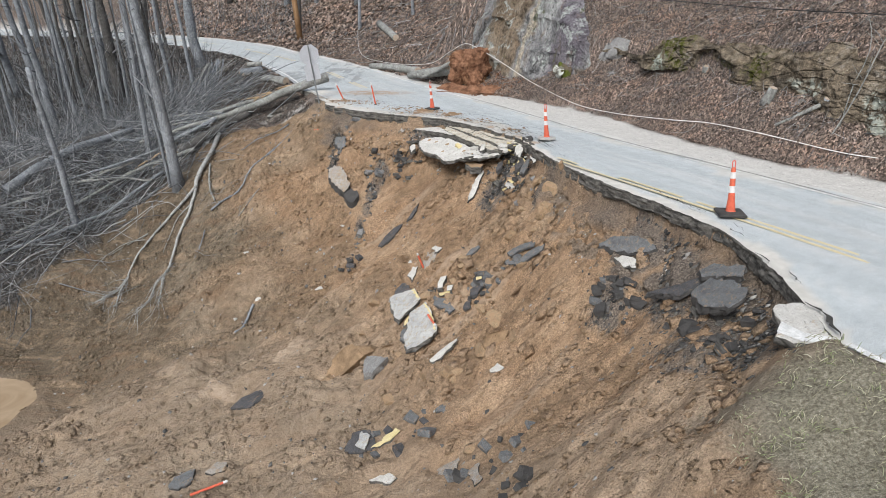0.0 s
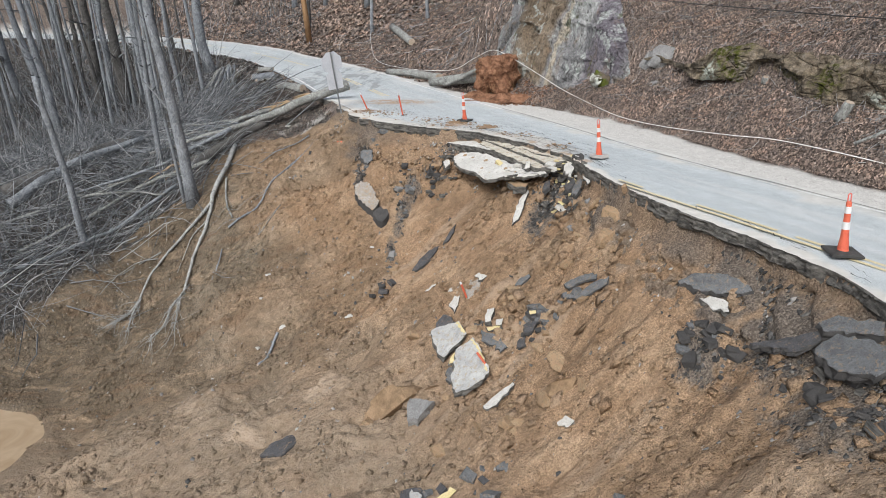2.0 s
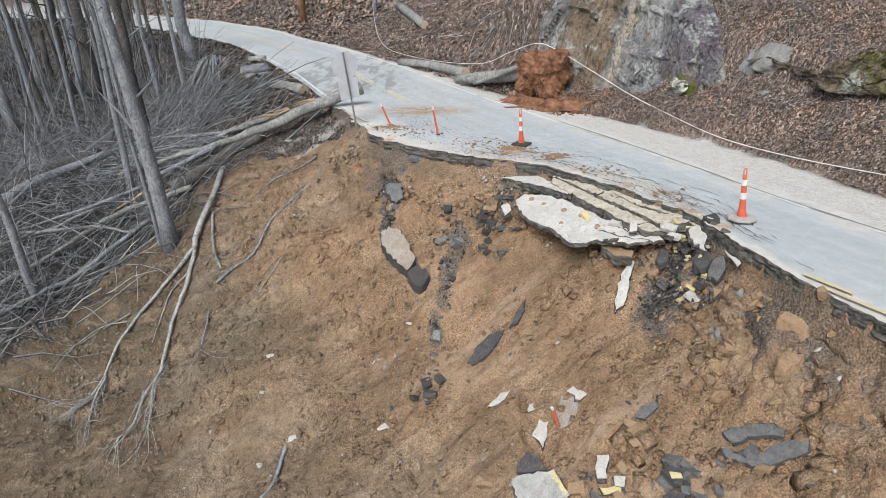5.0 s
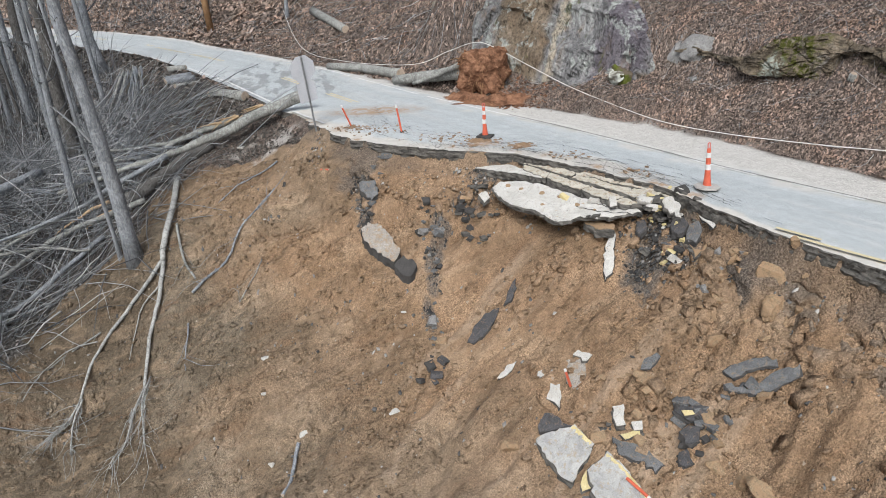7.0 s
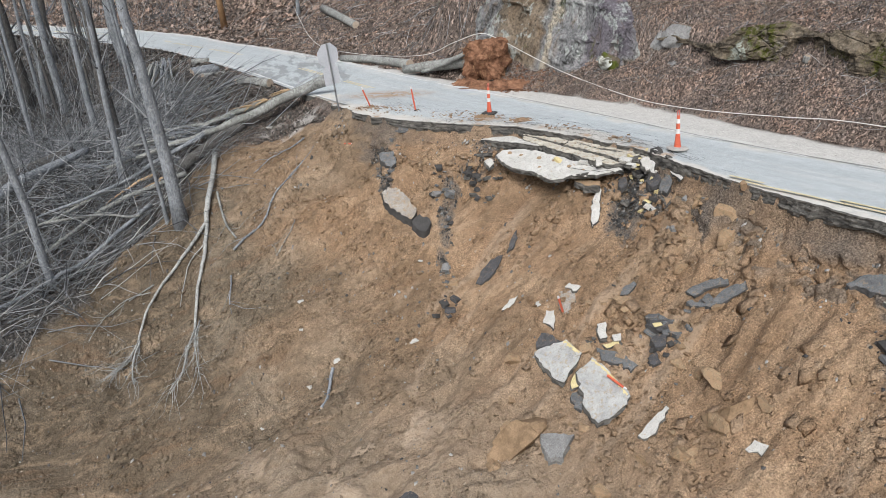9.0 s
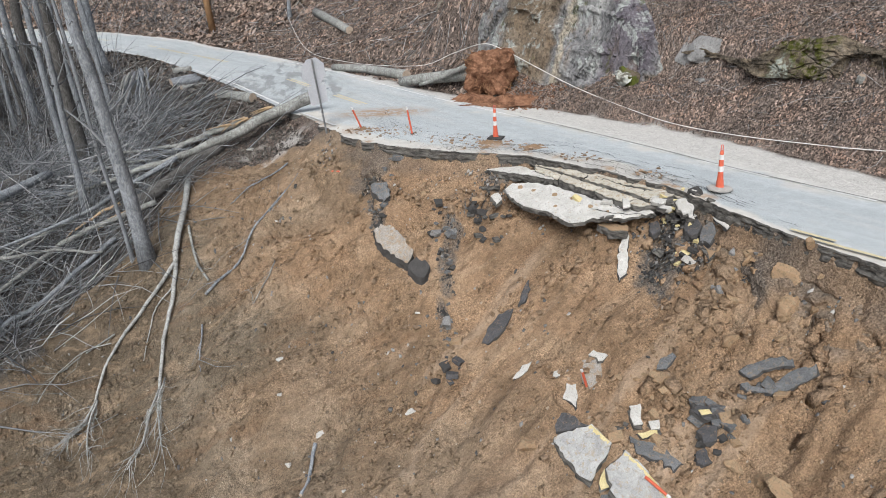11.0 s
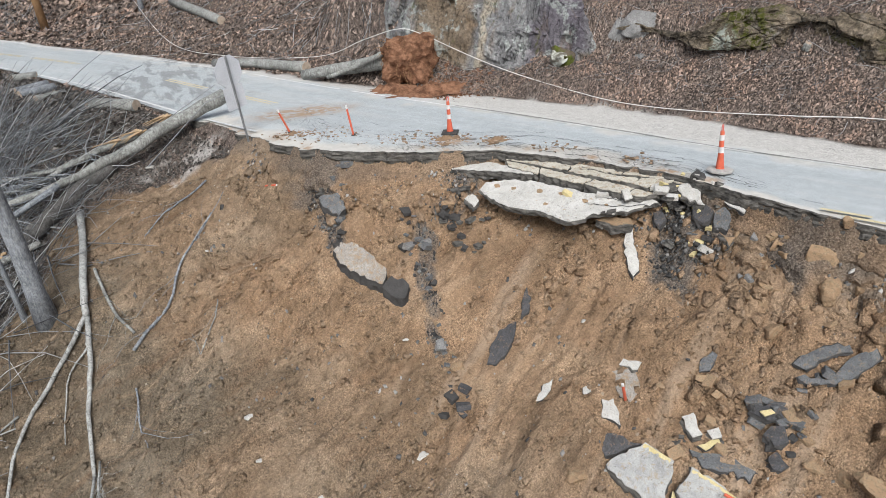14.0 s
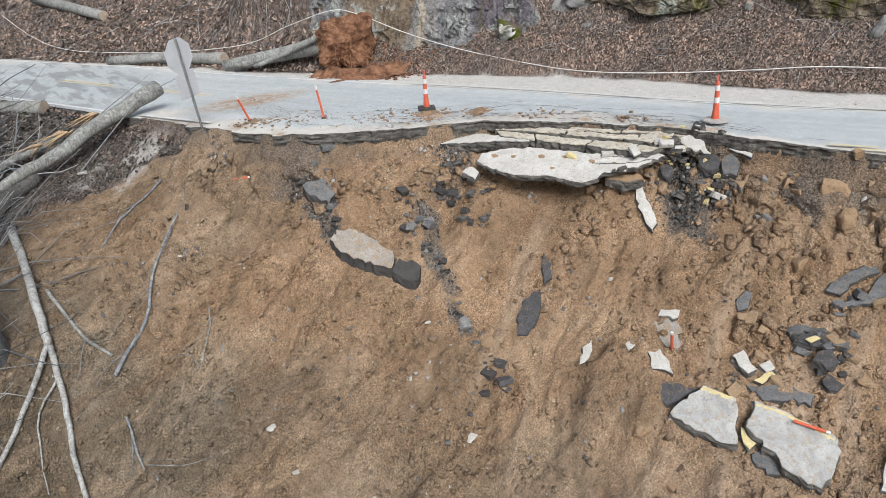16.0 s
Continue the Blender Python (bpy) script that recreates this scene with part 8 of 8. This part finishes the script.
scatter_mesh("base_stone", v, f, STONE, "grey base stone spilled below the road edge", "rubble")
x, y = inside(9000, -4, 13, 9, 36, lambda x, y: (zones(x, y)[1] > 0.5))
v, f = strewn(len(x), x, y, (0.01, 0.03), g1, 0.7)
scatter_mesh("gravel", v, f, PALESTONE, "pale gravel along the shoulder", "gravel")


def leafy(x, y):
    s, gr, gs = zones(x, y)
    return (s < 0.4) & (gr + g1.uniform(-0.3, 0.3, len(x)) < 0.5) & (gs < 0.5) & (side(x, y, EDGE) > -40)


def off_road(x, y):
    return (side(x, y, BANK) < 0.15) | (side(x, y, EDGE) > 0.3)


litter = ([], [])
for n, box, size in ((215000, (2, 14, 12, 36), (0.018, 0.045)), (80000, (-22, -4, 18, 40), (0.03, 0.065)), (70000, (-14, 12, 33, 62), (0.05, 0.1)), (60000, (-50, -10, 36, 80), (0.08, 0.16)), (45000, (-40, 14, 60, 95), (0.12, 0.24))):
    x, y = inside(n, *box, lambda x, y: leafy(x, y) & off_road(x, y))
    low = side(x, y, EDGE) > 0.5
    for which, wood in (((~low), 0), (low, 1)):
        v, f = leaves(x[which], y[which], size, g1)
        litter[wood].append((v, f))
for wood, (mt, name, lb) in enumerate(((LEAF, "leaf_litter", "deep brown dead leaves over the bank"), (MOULD, "wood_litter", "grey-brown rotting leaves on the wood floor"))):
    ends = np.cumsum([0] + [len(v) for v, f in litter[wood]])
    scatter_mesh(name, np.concatenate([v for v, f in litter[wood]]), np.concatenate([f + e for (v, f), e in zip(litter[wood], ends)]), mt, lb, "leaves")
parts_v, parts_f, total = [], [], 0
for n, box, ln, rad, rise in ((7500, (-25, -9, 19, 40), (0.4, 2.6), (0.005, 0.017), (0.0, 0.55)), (6500, (-55, -14, 34, 80), (0.8, 3.5), (0.008, 0.028), (0.0, 0.7)), (1100, (-25, -9, 20, 38), (1.5, 5.0), (0.014, 0.038), (0.0, 0.4)),
                              (5500, (1, 14, 12, 38), (0.25, 1.3), (0.003, 0.01), (0.0, 0.4)), (2200, (-27, -12.5, 26, 48), (0.8, 3.2), (0.004, 0.012), (0.2, 1.1)), (1200, (-14, 8, 36, 64), (0.6, 2.5), (0.008, 0.022), (0.0, 0.4)), (2600, (-60, -17, 30, 85), (2.0, 7.0), (0.01, 0.03), (0.8, 1.5)), (1300, (-24, -11.5, 24, 42), (1.5, 4.5), (0.008, 0.022), (0.05, 0.7))):
    x, y = inside(n, *box, lambda x, y: (zones(x, y)[0] < 0.35) & off_road(x, y) & ((side(x, y, EDGE) > 3.2) | (side(x, y, BANK) < -0.4)))
    v, f = sticks(len(x), (x, y), ln, rad, g1, rise)
    parts_v.append(v), parts_f.append(f + total)
    total += len(v)
scatter_mesh("brushwood", np.concatenate(parts_v), np.concatenate(parts_f), TWIG, "tangled grey dead branches and twigs on the wood floor", "brushwood")
# tufts of winter grass on the verge below the camera's start
x, y = inside(90000, -2, 7.5, -4, 8.5, lambda x, y: (zones(x, y)[2] > 0.25) & (fbm(x * 2.6, y * 2.6, 701, 4, 0.7) + g1.uniform(-0.25, 0.25, len(x)) > 0.22))
v, f = sticks(len(x), (x, y), (0.06, 0.2), (0.003, 0.008), g1, (0.2, 1.1), 0.7, 3, 3)
scatter_mesh("grass", v, f, GRASSY, "thin dry winter grass on the verge", "grass")

# dirt kicked over the pavement beside the drop
xs, ys = [], []
for cx, cy, r, n in ((-0.75, 25.2, 0.3, 260), (0.35, 24.4, 0.25, 200), (-4.3, 28.2, 0.4, 200), (-3.6, 27.5, 0.6, 120), (1.4, 23.0, 0.4, 90), (-1.8, 26.0, 0.6, 120), (2.4, 21.0, 0.3, 60)):
    xs.append(g1.normal(cx, r, n)), ys.append(g1.normal(cy, r * 0.7, n))
x, y = np.concatenate(xs), np.concatenate(ys)
k = side(x, y, EDGE) < -0.15
x, y = x[k], y[k]
v, f = strewn(len(x), x, y, (0.008, 0.05), g1, 0.7, CUBE, 0.2)
v[:, 2] += np.repeat(road_z(x, y) - ground_z(x, y), 8)
scatter_mesh("road_dirt", v, f, CLOD, "crumbs of brown dirt scattered on the pavement", "soil")

# ---- cracks in the pavement ----
def crack(points, width, seed):
    rng = random.Random(seed)
    pts = resample(np.array(points), 0.09)
    v, f = [], []
    for k, (x, y) in enumerate(pts):
        d = pts[min(k + 1, len(pts) - 1)] - pts[max(k - 1, 0)]
        d = d / (np.hypot(*d) + 1e-9)
        x, y = x + rng.uniform(-0.045, 0.045), y + rng.uniform(-0.045, 0.045)
        w = width * rng.choice((0.12, 0.25, 0.5, 0.8, 1.0)) * min(1, k / 3, (len(pts) - 1 - k) / 3 + 0.05)
        zz = float(road_z(x, y)) + 0.012
        v += [(x - d[1] * w, y + d[0] * w, zz - 0.0), (x + d[1] * w, y - d[0] * w, zz)]
    f = [(2 * k, 2 * k + 1, 2 * k + 3, 2 * k + 2) for k in range(len(pts) - 1)]
    return part("crack", (v, f, None), CRACK, ROAD)


at_y = WHITE_RIGHT[:, 1]


def along(y0, y1, from_edge, drift=0.0):
    a, b = int(np.argmax(at_y > y0)), int(np.argmax(at_y > y1))
    out = []
    for i in range(a, b, 6):
        o = PAVED[i] - from_edge - drift * (i - a) / max(1, b - a) + 0.06 * float(vnoise(np.array(i * 0.13), np.array(from_edge * 7), 15))
        out.append(road_point(i, o))
    return out


cracks = 0
for y0, y1, e, dr in ((20.5, 26, 0.25, 0.2), (21, 27, 0.45, 0.3), (20.2, 25, 0.7, 0.1), (22, 28, 0.9, 0.5), (20.5, 24, 1.1, 0.2), (24, 29, 0.5, 0.6), (25, 30, 1.0, 0.8), (26, 31, 1.6, 0.6), (18, 21, 0.5, 0.2), (13, 17, 0.35, 0.3), (12, 15, 0.25, 0.2),
                      (10, 13, 0.12, 0.1), (9.2, 10.6, 0.9, -0.2), (27, 32, 2.3, 0.4), (24, 29, 2.0, 0.3), (22, 25, 1.6, 0.1), (19, 23, 0.2, 0.0), (29, 33, 3.0, 0.2), (19, 24, 0.35, 0.1), (19.5, 24.5, 0.55, 0.1), (19, 23.5, 0.8, 0.2), (20, 25, 1.0, 0.2), (21, 26, 1.25, 0.2), (22, 27.5, 0.65, 0.4), (23, 28, 1.2, 0.4), (24, 30, 1.5, 0.3), (26, 31, 2.0, 0.3), (28, 33, 2.6, 0.3)):
    cracks += 1
    for q in range(3):
        a0 = y0 + (y1 - y0) * (q / 3 + rnd.uniform(0, 0.12))
        crack(along(a0, a0 + (y1 - y0) * rnd.uniform(0.2, 0.42), e + rnd.uniform(-0.15, 0.15), dr * 0.5), 0.011 if e > 0.4 else 0.017, 800 + cracks * 3 + q)
crack([(5.05, 7.75), (5.12, 7.3), (5.0, 6.95), (4.98, 6.6)], 0.04, 901)
for k in range(12):
    i = rnd.randint(int(np.argmax(at_y > 9)), int(np.argmax(at_y > 32)))
    o = rnd.uniform(1.0, max(1.2, PAVED[i] - 0.3))
    p = np.array(road_point(i, o))
    d = np.array((rnd.uniform(-0.5, 0.5), rnd.uniform(-0.3, 0.3)))
    crack([p, p + d * 0.5 + 0.05, p + d], 0.005, 950 + k)
